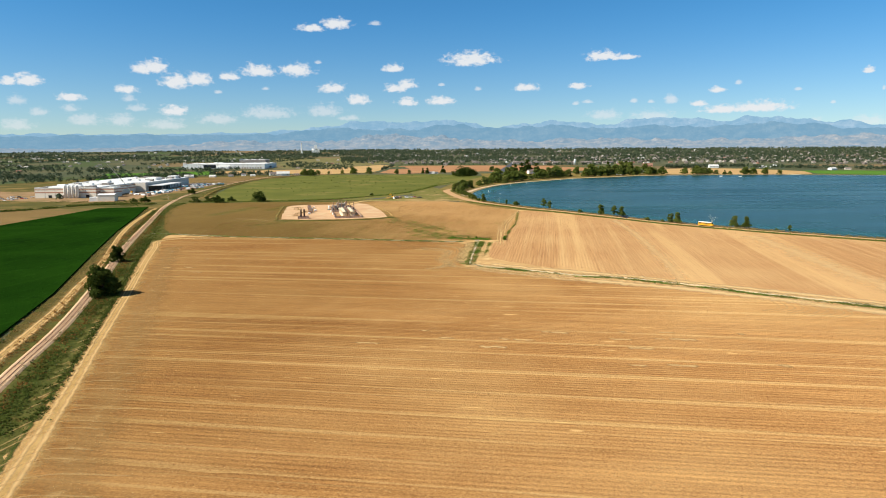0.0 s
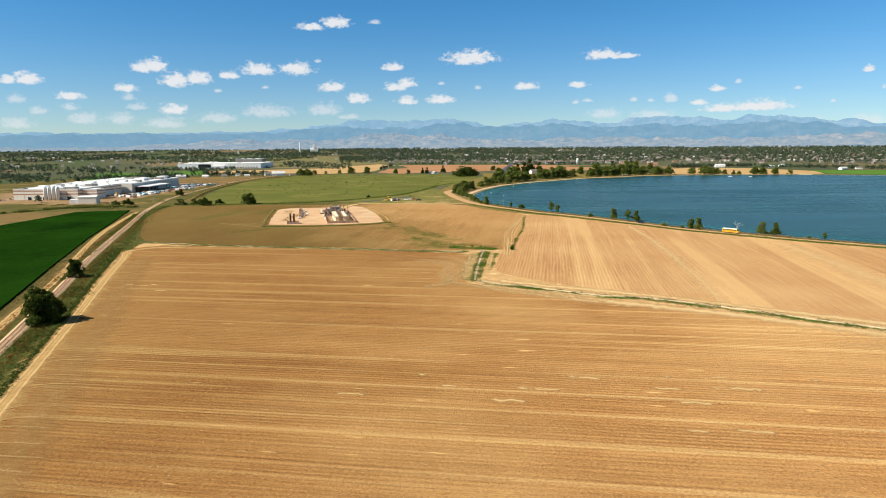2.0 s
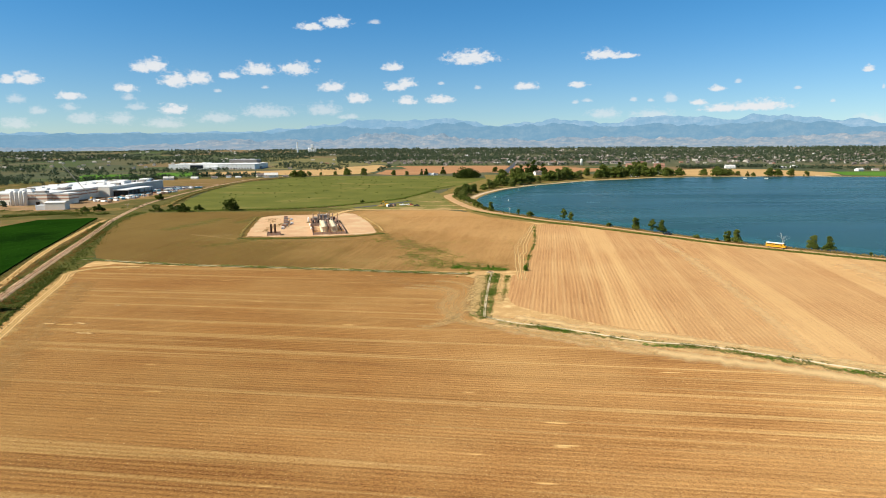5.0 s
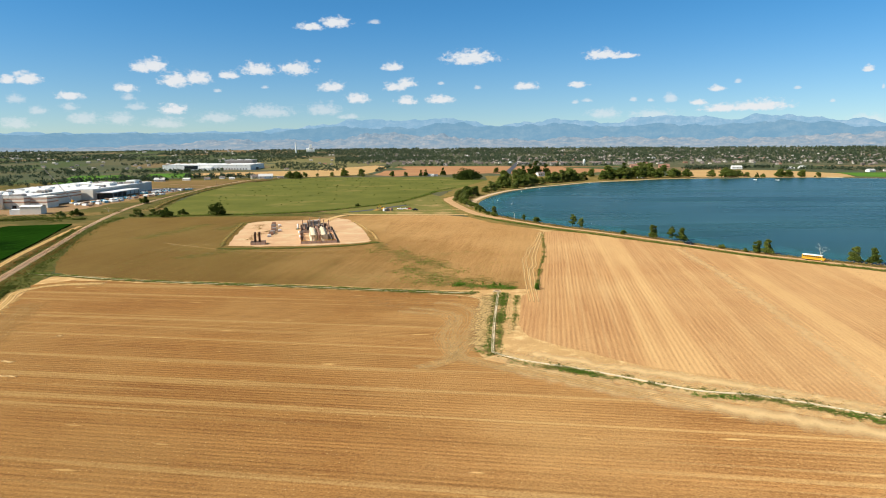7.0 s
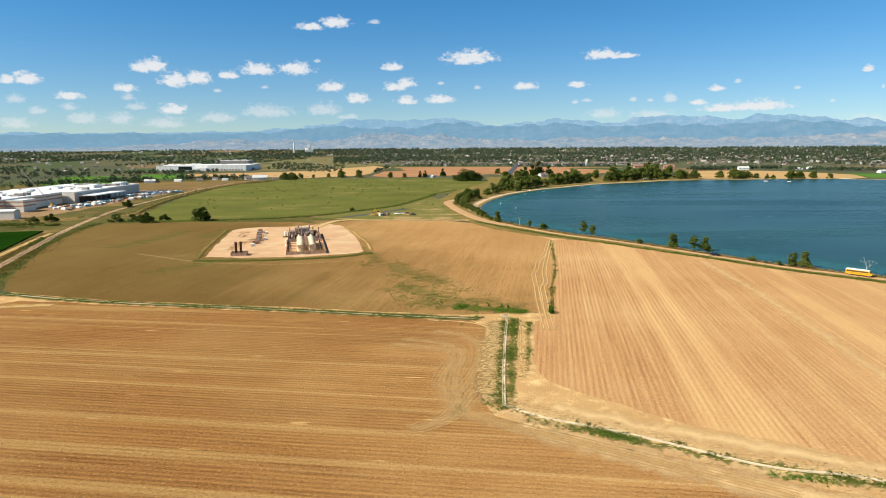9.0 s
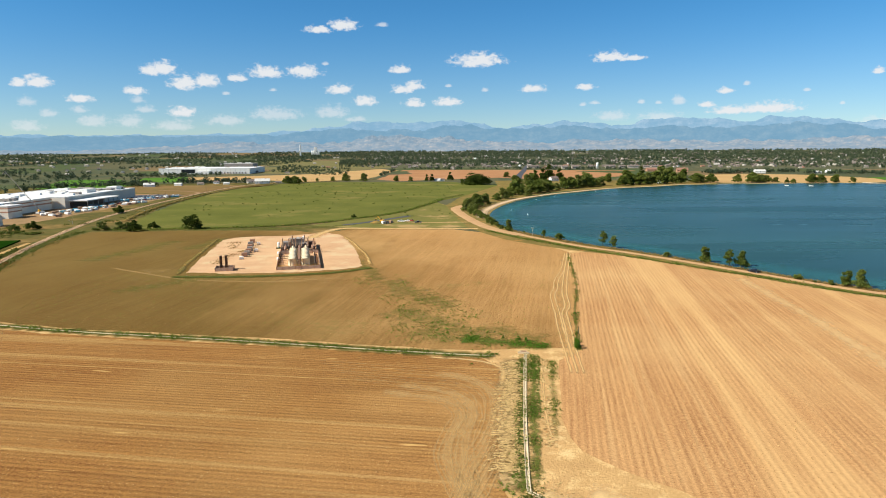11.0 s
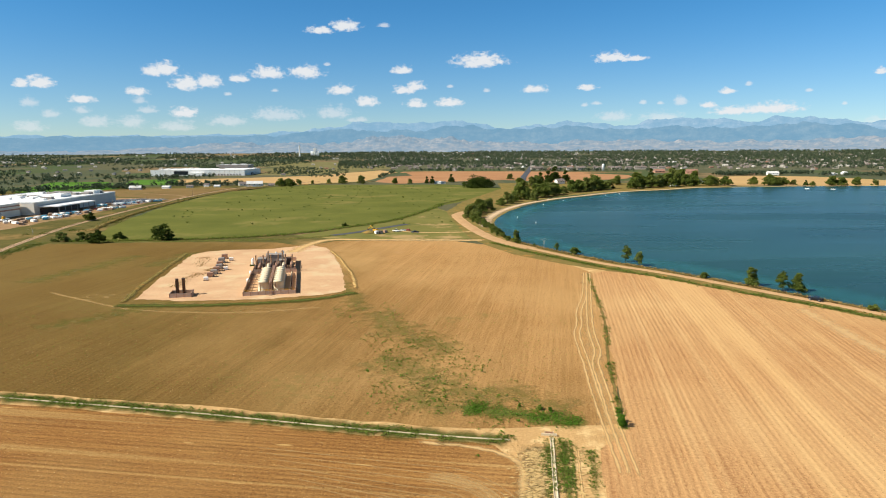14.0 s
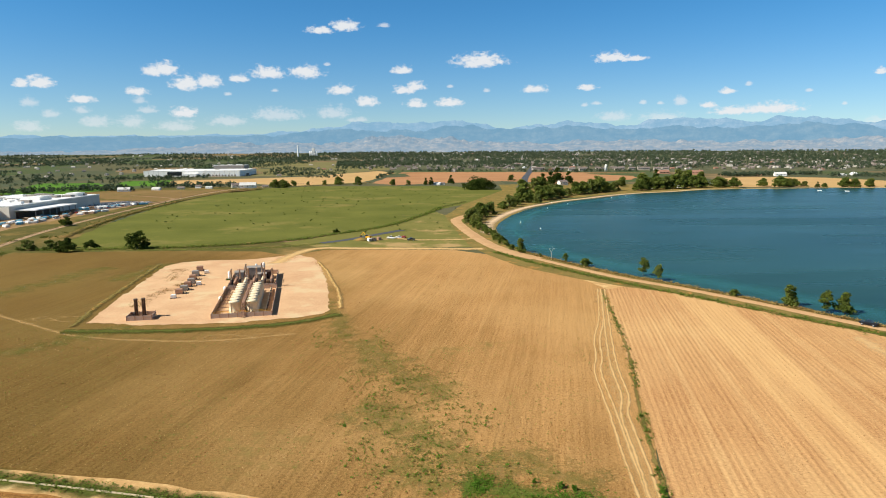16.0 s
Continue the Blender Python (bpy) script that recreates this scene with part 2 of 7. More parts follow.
def rows(name, along, dark, mid, pale, pitch=1.5, ridge=0.0, lines=0.5, straw=0.5, patch=None, patch_at=(0.56, 0.68), row_depth=0.08, swath=None, damp=None, damp_at=(0, 1), damp_dir=(0.97, 0.24, 0), cut=0.34, spec=0.06):
    """A worked field: uneven crop rows along a direction, thin lines of straw, clods, soil patches."""
    m = Mat(name)
    ax, ay = along
    u, s = m.dot(m.pos, (ax, ay, 0)), m.dot(m.pos, (-ay, ax, 0))
    wob = m.math("MULTIPLY", m.math("SUBTRACT", m.noise(m.pos, 0.012, 2.0), 0.5), 0.9)
    s = m.math("ADD", s, wob)

    def lanes(across, length, detail, rough=0.6):
        return m.noise(m.joined(m.math("MULTIPLY", u, 1 / length), m.math("MULTIPLY", s, across)), 1.0, detail, rough)

    wave = m.math("SINE", m.math("MULTIPLY", s, 6.2832 / pitch))
    broken = m.math("MULTIPLY", m.ramp(lanes(0.05, 60.0, 3.0), 0.3, 0.6, 0.35, 1.0), m.ramp(lanes(0.7, 3.0, 3.0), 0.3, 0.6, 0.35, 1.0))
    furrow = lanes(0.9, 45.0, 4.0, 0.75)
    band = lanes(0.10, 160.0, 3.0)
    clod = m.noise(m.pos, 1.5, 5.0, 0.8)
    grain = m.noise(m.pos, 4.5, 3.0, 0.8)
    soil = m.noise(m.pos, 0.011, 5.0, 0.6)
    f = m.math("ADD", m.math("MULTIPLY", m.ramp(furrow, 0.38, 0.62), cut), m.math("MULTIPLY", m.ramp(clod, 0.38, 0.62), 0.66 - cut))
    f = m.math("ADD", f, m.math("MULTIPLY", m.ramp(grain, 0.42, 0.58), 0.28))
    f = m.math("ADD", f, m.math("MULTIPLY", m.ramp(band, 0.3, 0.7), 0.12))
    f = m.math("ADD", f, m.math("MULTIPLY", m.math("MULTIPLY", wave, broken), ridge))
    c = m.mix(m.ramp(f, 0.18, 0.80), dark, mid)
    c = m.mix(m.ramp(soil, 0.42, 0.7, 0.0, 0.45), c, pale)
    line = m.ramp(lanes(0.27, 300.0, 2.0, 0.5), 0.56, 0.63)
    line = m.math("MULTIPLY", line, m.ramp(clod, 0.36, 0.6, 0.25, 1.0))
    c = m.mix(m.math("MULTIPLY", line, lines), c, pale)
    dash = m.math("MULTIPLY", m.ramp(lanes(0.35, 16.0, 2.0, 0.5), 0.70, 0.75), straw)
    c = m.mix(dash, c, tuple(min(1, v * 1.2) for v in pale))
    if swath:
        c = m.mix(m.math("MULTIPLY", m.ramp(lanes(0.03, 900.0, 2.0), 0.53, 0.58), 0.45), c, swath)
    if damp:
        # heavier soil towards the railway
        side = m.math("ADD", m.dot(m.pos, damp_dir), m.math("MULTIPLY", m.math("SUBTRACT", soil, 0.5), 90.0))
        side = m.math("ADD", side, m.math("MULTIPLY", m.math("SUBTRACT", band, 0.5), 60.0))
        c = m.mix(m.ramp(side, *damp_at, 1.0, 0.0), c, m.mix(1.0, c, damp, "MULTIPLY"))
    if patch:
        pn = m.math("ADD", m.math("MULTIPLY", m.noise(m.pos, 0.016, 3.0, 0.6), 0.6), m.math("MULTIPLY", m.noise(m.pos, 0.25, 4.0, 0.7), 0.4))
        c = m.mix(m.ramp(pn, *patch_at), c, patch)
    h = m.math("ADD", m.math("MULTIPLY", m.math("MULTIPLY", wave, broken), 5 * ridge), m.math("ADD", clod, m.math("MULTIPLY", grain, 0.6)))
    return m.finish(c, 0.95, bump=h, depth=row_depth, spec=spec)


def plain(name, color, rough=0.6, metal=0.0, vary=0.12, scale=0.6, grime=None, spec=0.3):
    """Painted, cast or rolled material with faint blotches and grime."""
    m = Mat(name)
    tc = m.n.new("ShaderNodeTexCoord").outputs["Object"]
    a, b = m.noise(tc, scale, 4.0, 0.6), m.noise(tc, scale * 9, 3.0, 0.6)
    lo = tuple(v * (1 - vary) for v in color)
    hi = tuple(min(1, v * (1 + vary)) for v in color)
    c = m.mix(m.ramp(a, 0.3, 0.7), lo, hi)
    if grime:
        c = m.mix(m.ramp(m.math("MULTIPLY", a, b), 0.27, 0.42, 0.0, 0.6), c, grime)
    return m.finish(c, m.ramp(b, 0.3, 0.7, rough * 0.85, min(1, rough * 1.15)), metal, bump=b, depth=0.01, spec=spec)


def foliage(name, dark, pale, through=0.4):
    m = Mat(name)
    geo = m.n.new("ShaderNodeNewGeometry")
    obj = m.n.new("ShaderNodeObjectInfo")
    f = m.math("ADD", m.math("MULTIPLY", geo.outputs["Random Per Island"], 0.65), m.math("MULTIPLY", obj.outputs["Random"], 0.35))
    c = m.mix(f, dark, pale)
    m.finish(c, 0.8, spec=0.05)
    tr = m.n.new("ShaderNodeBsdfTranslucent")
    m.l.new(c, tr.inputs[0])
    mx = m.n.new("ShaderNodeMixShader")
    mx.inputs[0].default_value = through
    out = next(x for x in m.n if x.type == "OUTPUT_MATERIAL")
    m.l.new(m.bsdf.outputs[0], mx.inputs[1]), m.l.new(tr.outputs[0], mx.inputs[2])
    m.l.new(mx.outputs[0], out.inputs[0])
    return m.mat


ACROSS, UP = (0.986, -0.166), (0.19, 0.982)
M_STUBBLE = rows("stubble_soil", ACROSS, (0.25, 0.104, 0.034), (0.67, 0.355, 0.122), (0.75, 0.485, 0.20), pitch=1.52, ridge=0.075, lines=0.85, straw=1.0, row_depth=0.16,
                 damp=(0.61, 0.58, 0.50, 1), damp_at=(-105, 40), damp_dir=(0.85, -0.25, 0), cut=0.26)
M_RIGHT = rows("ridged_soil", UP, (0.32, 0.150, 0.060), (0.61, 0.348, 0.145), (0.70, 0.46, 0.21), pitch=1.52, ridge=0.10, lines=0.35, straw=0.15, row_depth=0.06, swath=(0.72, 0.46, 0.20), cut=0.24)
M_MIDFIELD = rows("weedy_soil", UP, (0.26, 0.135, 0.042), (0.55, 0.303, 0.112), (0.61, 0.38, 0.155), ridge=0.02, lines=0.2, straw=0.1,
                  patch=(0.19, 0.155, 0.042), patch_at=(0.59, 0.75), row_depth=0.16, damp=(0.40, 0.445, 0.33, 1), damp_at=(25, 150), cut=0.2)
M_PASTURE = earth("pasture_grass", (0.088, 0.102, 0.021), (0.175, 0.175, 0.042), 0.02, 0.8, (0.235, 0.195, 0.062), 0.012, (0.55, 0.7))
M_CROP = rows("crop_canopy", (0.30, 0.954), (0.0045, 0.018, 0.002), (0.012, 0.046, 0.004), (0.026, 0.082, 0.007), ridge=0.06, lines=0.25, straw=0.0, row_depth=0.25,
              patch=(0.006, 0.022, 0.003), patch_at=(0.54, 0.64), cut=0.2, spec=0.0)
M_ROUGH = earth("rough_grass", (0.12, 0.105, 0.03), (0.30, 0.215, 0.07), 0.06, 1.0, (0.38, 0.20, 0.06), 0.12, (0.55, 0.65), 0.3)
M_VERGE = earth("railway_verge", (0.045, 0.058, 0.013), (0.165, 0.15, 0.042), 0.09, 1.2, (0.20, 0.115, 0.035), 0.11, (0.56, 0.66), 0.35)
M_DIRT = earth("graded_dirt", (0.25, 0.155, 0.08), (0.40, 0.26, 0.14), 0.05, 1.4, (0.22, 0.16, 0.07), 0.03, (0.5, 0.65))
M_OLIVE = earth("olive_rough", (0.065, 0.067, 0.019), (0.155, 0.13, 0.042), 0.03, 0.8, (0.26, 0.17, 0.062), 0.02, (0.5, 0.65))
M_ROAD = earth("dirt_road", (0.43, 0.25, 0.12), (0.58, 0.37, 0.19), 0.12, 1.8)
M_TRACK = earth("wheel_track_dust", (0.52, 0.345, 0.155), (0.66, 0.465, 0.23), 0.3, 2.0)
M_SOIL = earth("bare_soil", (0.44, 0.26, 0.105), (0.68, 0.43, 0.185), 0.1, 1.6, (0.74, 0.52, 0.245), 0.2, (0.52, 0.66), 0.25)
F_ROUGH = earth("rough_grass_strip", (0.12, 0.105, 0.03), (0.30, 0.215, 0.07), 0.06, 1.0, (0.38, 0.20, 0.06), 0.12, (0.55, 0.65), 0.3, fade=(2.5, 0.95))
F_GREEN = earth("green_weed_strip", (0.08, 0.105, 0.02), (0.20, 0.20, 0.045), 0.15, 1.6, (0.30, 0.22, 0.075), 0.3, (0.54, 0.64), 0.3, fade=(3.5, 0.85))
F_MARGIN = earth("straw_margin_strip", (0.44, 0.265, 0.09), (0.66, 0.44, 0.175), 0.12, 1.0, (0.30, 0.20, 0.075), 0.35, (0.6, 0.68), fade=(3.0, 0.85))
F_TRACK = earth("dust_strip", (0.58, 0.365, 0.15), (0.72, 0.485, 0.22), 0.3, 2.0, fade=(1.2, 0.92))
F_FAINT = earth("faint_dust_strip", (0.54, 0.33, 0.13), (0.68, 0.45, 0.19), 0.3, 2.0, fade=(2.2, 0.48))
F_VERGE = earth("gully_weed_strip", (0.030, 0.05, 0.010), (0.115, 0.13, 0.03), 0.15, 1.4, (0.17, 0.12, 0.035), 0.3, (0.56, 0.66), 0.35, fade=(2.5, 0.95))
F_DUST = earth("headland_dust_strip", (0.64, 0.425, 0.19), (0.78, 0.555, 0.275), 0.25, 1.5, fade=(0.9, 0.9))
F_SWATH = earth("straw_swath_strip", (0.70, 0.455, 0.205), (0.80, 0.565, 0.275), 0.2, 1.2, fade=(2.2, 0.6))
F_DRYGRASS = earth("dry_verge_strip", (0.075, 0.065, 0.02), (0.21, 0.15, 0.05), 0.09, 1.2, (0.20, 0.10, 0.032), 0.12, (0.56, 0.66), 0.3, fade=(2.0, 0.95))
F_BANK = earth("grass_bank_strip", (0.055, 0.07, 0.014), (0.13, 0.135, 0.032), 0.15, 1.2, (0.22, 0.16, 0.055), 0.25, (0.6, 0.7), 0.2, fade=(1.2, 1.0))
F_TRAMPLED = earth("trampled_stubble_strip", (0.30, 0.165, 0.056), (0.50, 0.295, 0.11), 0.12, 1.0, (0.58, 0.38, 0.155), 0.2, (0.56, 0.68), 0.2, fade=(2.2, 0.5))
F_LUSH = earth("lush_weed_strip", (0.05, 0.10, 0.014), (0.14, 0.19, 0.032), 0.2, 1.6, (0.24, 0.20, 0.06), 0.3, (0.52, 0.64), 0.3, fade=(3.2, 0.75))
F_SAND = earth("sand_strip", (0.55, 0.38, 0.22), (0.70, 0.52, 0.33), 0.1, 1.5, fade=(0.5, 1.0))
F_STRAW = earth("straw_litter_strip", (0.30, 0.19, 0.075), (0.74, 0.53, 0.25), 0.25, 0.9, (0.15, 0.105, 0.04), 0.5, (0.48, 0.58), 0.2, fade=(1.5, 1.0))
F_SPECK = earth("weed_speck_strip", (0.10, 0.13, 0.025), (0.24, 0.23, 0.055), 0.15, 1.6, (0.34, 0.24, 0.085), 0.3, (0.5, 0.6), 0.3, fade=(5.5, 0.42))
M_SITE = earth("site_meadow", (0.12, 0.125, 0.032), (0.23, 0.20, 0.06), 0.03, 0.8, (0.40, 0.27, 0.115), 0.022, (0.54, 0.64))
M_PAD = earth("pad_gravel", (0.49, 0.28, 0.15), (0.71, 0.475, 0.275), 0.06, 1.4, (0.63, 0.46, 0.265), 0.05, (0.52, 0.62))
M_BALLAST = earth("rail_ballast", (0.58, 0.365, 0.205), (0.75, 0.53, 0.33), 0.3, 2.5)
M_REDFIELD = earth("red_plough", (0.33, 0.16, 0.075), (0.47, 0.255, 0.125), 0.01, 0.3)
M_TANFIELD = earth("tan_stubble", (0.42, 0.26, 0.11), (0.56, 0.37, 0.165), 0.01, 0.3)
M_BROWNFIELD = earth("brown_grass", (0.16, 0.105, 0.04), (0.27, 0.175, 0.07), 0.012, 0.4, (0.14, 0.12, 0.04), 0.02)
M_VIVID = earth("irrigated_green", (0.06, 0.15, 0.02), (0.12, 0.24, 0.035), 0.01, 0.5)
M_GREYGREEN = earth("dry_meadow", (0.13, 0.125, 0.05), (0.23, 0.20, 0.085), 0.006, 0.2)
M_CONCRETE = plain("pale_concrete", (0.62, 0.50, 0.33), 0.9, vary=0.22, scale=0.5, grime=(0.22, 0.17, 0.09))
M_ASPHALT = plain("asphalt", (0.07, 0.075, 0.085), 0.85, vary=0.2, scale=0.2)
M_STEEL_BROWN = plain("brown_painted_steel", (0.36, 0.205, 0.13), 0.6, vary=0.2, grime=(0.18, 0.11, 0.075))
M_CONTAIN = plain("faded_containment_steel", (0.50, 0.36, 0.275), 0.7, vary=0.15, grime=(0.28, 0.19, 0.14))
M_STACK = plain("tan_stack_paint", (0.52, 0.365, 0.25), 0.6, vary=0.12, grime=(0.30, 0.20, 0.13))
M_STEEL_DARK = plain("dark_stack_steel", (0.085, 0.055, 0.042), 0.6, vary=0.25, grime=(0.04, 0.03, 0.025))
M_RUST = plain("rusty_rail", (0.20, 0.105, 0.058), 0.9, vary=0.25, spec=0.0)
M_TANK = plain("tan_tank_paint", (0.78, 0.655, 0.44), 0.5, vary=0.08, grime=(0.40, 0.30, 0.18))
M_GREY = plain("grey_steel", (0.30, 0.27, 0.24), 0.6, vary=0.15, grime=(0.16, 0.13, 0.1))
M_WHITE = plain("white_paint", (0.86, 0.85, 0.81), 0.55, vary=0.05, scale=0.1, grime=(0.55, 0.52, 0.47))
M_ROOFWHITE = plain("white_roof_membrane", (0.82, 0.82, 0.80), 0.7, vary=0.06, scale=0.05, grime=(0.6, 0.58, 0.53))
M_WALLSHADE = plain("shade_grey_wall_panel", (0.56, 0.54, 0.49), 0.7, vary=0.06, scale=0.08)
M_WALLCREAM = plain("cream_wall_panel", (0.84, 0.77, 0.65), 0.7, vary=0.06, scale=0.08)
M_BRICKRED = plain("terracotta_stripe", (0.50, 0.27, 0.17), 0.8, vary=0.1, scale=0.1)
M_BLACK = plain("black_paint", (0.012, 0.012, 0.015), 0.3, vary=0.1)
M_TYRE = plain("tyre_rubber", (0.02, 0.02, 0.02), 0.9)
M_GLASS = plain("dark_glazing", (0.02, 0.025, 0.03), 0.1, vary=0.1, spec=0.5)
M_YELLOW = plain("bus_yellow", (0.72, 0.36, 0.02), 0.4, vary=0.05)
M_BLUE = plain("blue_tarpaulin", (0.10, 0.32, 0.45), 0.6, vary=0.2)
M_RED = plain("red_paint", (0.40, 0.05, 0.03), 0.4)
M_SILVER = plain("silver_paint", (0.45, 0.46, 0.48), 0.35, 0.3)
M_WOOD = plain("weathered_timber", (0.33, 0.22, 0.145), 0.9, vary=0.25)
M_SLEEPER = plain("dusty_sleeper", (0.62, 0.42, 0.26), 0.95, vary=0.2)
M_BARK = plain("bark", (0.13, 0.095, 0.065), 0.95, vary=0.3, scale=1.5)
M_DEADWOOD = plain("bleached_wood", (0.55, 0.50, 0.43), 0.9, vary=0.15)
M_SHINGLE = plain("roof_shingle", (0.20, 0.165, 0.145), 0.9, vary=0.2)
M_HOUSEPALE = plain("weathered_siding", (0.46, 0.42, 0.36), 0.9, vary=0.3, scale=0.01)
M_HOUSEDARK = plain("brown_siding", (0.24, 0.20, 0.17), 0.9, vary=0.3, scale=0.01)
M_HOUSEWALL = plain("house_siding", (0.50, 0.44, 0.37), 0.8, vary=0.15)
L_DARK = foliage("leaf_dark", (0.028, 0.05, 0.009), (0.10, 0.13, 0.024))
L_MID = foliage("leaf_mid", (0.075, 0.115, 0.02), (0.22, 0.25, 0.055))
L_PALE = foliage("leaf_pale", (0.10, 0.135, 0.03), (0.26, 0.28, 0.075))
L_WEED = foliage("weed_leaf", (0.10, 0.16, 0.025), (0.24, 0.29, 0.055), 0.5)
L_GULLY = foliage("gully_leaf", (0.045, 0.075, 0.012), (0.15, 0.165, 0.035))
L_BRIGHT = foliage("weed_bright", (0.07, 0.17, 0.018), (0.17, 0.30, 0.035), 0.5)
L_DRY = foliage("dry_grass", (0.22, 0.15, 0.05), (0.46, 0.32, 0.115))
L_RUSSET = foliage("russet_grass", (0.16, 0.075, 0.02), (0.36, 0.19, 0.055))
L_CROP = foliage("crop_leaf", (0.012, 0.05, 0.004), (0.032, 0.10, 0.008))
L_STRAW = foliage("straw_bits", (0.46, 0.30, 0.12), (0.68, 0.48, 0.21), 0.1)
L_CLOD = foliage("soil_clods", (0.16, 0.07, 0.022), (0.36, 0.175, 0.06), 0.0)
# distance haze mixed into the leaf colour: paler and bluer than near leaves
L_FAR = foliage("far_leaf_hazed", (0.045, 0.072, 0.045), (0.12, 0.15, 0.08), 0.3)


def land_material():
    """The plain beyond the near fields: a patchwork of meadow, stubble and crops."""
    m = Mat("plain_patchwork")
    cells = m.n.new("ShaderNodeTexVoronoi")
    cells.distance = "CHEBYCHEV"
    m.put(cells.inputs["Vector"], m.scaled(m.pos, (1.0, 0.45, 0)))
    cells.inputs["Scale"].default_value = 0.006
    sep = m.n.new("ShaderNodeSeparateColor")
    m.l.new(cells.outputs["Color"], sep.inputs[0])
    r = sep.outputs[0]
    # meadow tones greyed and cooled, so they carry some distance haze
    c = m.mix(m.ramp(r, 0.3, 0.34), (0.075, 0.095, 0.055), (0.125, 0.118, 0.064))
    c = m.mix(m.ramp(r, 0.58, 0.62), c, (0.062, 0.10, 0.036))
    c = m.mix(m.ramp(r, 0.80, 0.83), c, (0.26, 0.17, 0.085))
    c = m.mix(m.ramp(m.noise(m.pos, 0.02, 5.0, 0.65), 0.35, 0.7), c, (0.10, 0.098, 0.045))
    # shady lawns and gardens of the town
    town = m.math("MULTIPLY", m.ramp(m.dot(m.pos, (0.30, 0.95, 0)), 2080, 2130), m.ramp(m.dot(m.pos, (0.99, 0.14, 0)), 120, 260))
    c = m.mix(town, c, m.mix(m.ramp(m.noise(m.pos, 0.03, 4.0, 0.7), 0.4, 0.65), (0.065, 0.08, 0.042), (0.17, 0.15, 0.085)))
    return m.finish(c, 0.95, bump=m.noise(m.pos, 0.6, 4.0), depth=0.3, spec=0.05)


def water_material(name, deep, shallow, fade=False):
    m = Mat(name)
    ripple = m.noise(m.scaled(m.pos, (1.0, 1.3, 1)), 0.7, 4.0, 0.65)
    calm = m.noise(m.scaled(m.pos, (0.003, 0.014, 0)), 1.0, 4.0, 0.6)
    bed = m.noise(m.scaled(m.pos, (0.004, 0.009, 0)), 1.0, 3.0)
    c = m.mix(m.ramp(bed, 0.3, 0.72), deep, shallow)
    m.finish(c, m.ramp(calm, 0.35, 0.7, 0.22, 0.32), bump=ripple, depth=0.006, spec=0.07)
    m.bsdf.inputs["IOR"].default_value = 1.33
    if fade:
        at = m.n.new("ShaderNodeAttribute")
        at.attribute_name = "middle"
        m.put(m.bsdf.inputs["Alpha"], m.ramp(m.math("ADD", at.outputs["Fac"], m.math("MULTIPLY", m.math("SUBTRACT", bed, 0.5), 0.6)), 0.0, 1.0, 0.0, 0.55))
    return m.mat


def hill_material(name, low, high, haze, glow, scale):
    """A far range seen through kilometres of blue air: its own colour, and the air's haze painted on as emission."""
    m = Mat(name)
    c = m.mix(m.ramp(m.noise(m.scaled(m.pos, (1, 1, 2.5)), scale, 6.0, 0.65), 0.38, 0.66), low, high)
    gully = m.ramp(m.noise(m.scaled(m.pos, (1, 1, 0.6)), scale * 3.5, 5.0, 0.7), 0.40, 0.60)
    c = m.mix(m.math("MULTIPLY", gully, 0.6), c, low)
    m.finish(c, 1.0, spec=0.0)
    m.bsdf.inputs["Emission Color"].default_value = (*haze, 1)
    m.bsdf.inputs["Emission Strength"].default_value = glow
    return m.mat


M_LAND = land_material()
M_WATER = water_material("lake_water", (0.013, 0.047, 0.045), (0.023, 0.072, 0.061))
F_SHALLOW = water_material("shallow_water", (0.03, 0.15, 0.16), (0.05, 0.20, 0.20), True)

# ---- building blocks ----


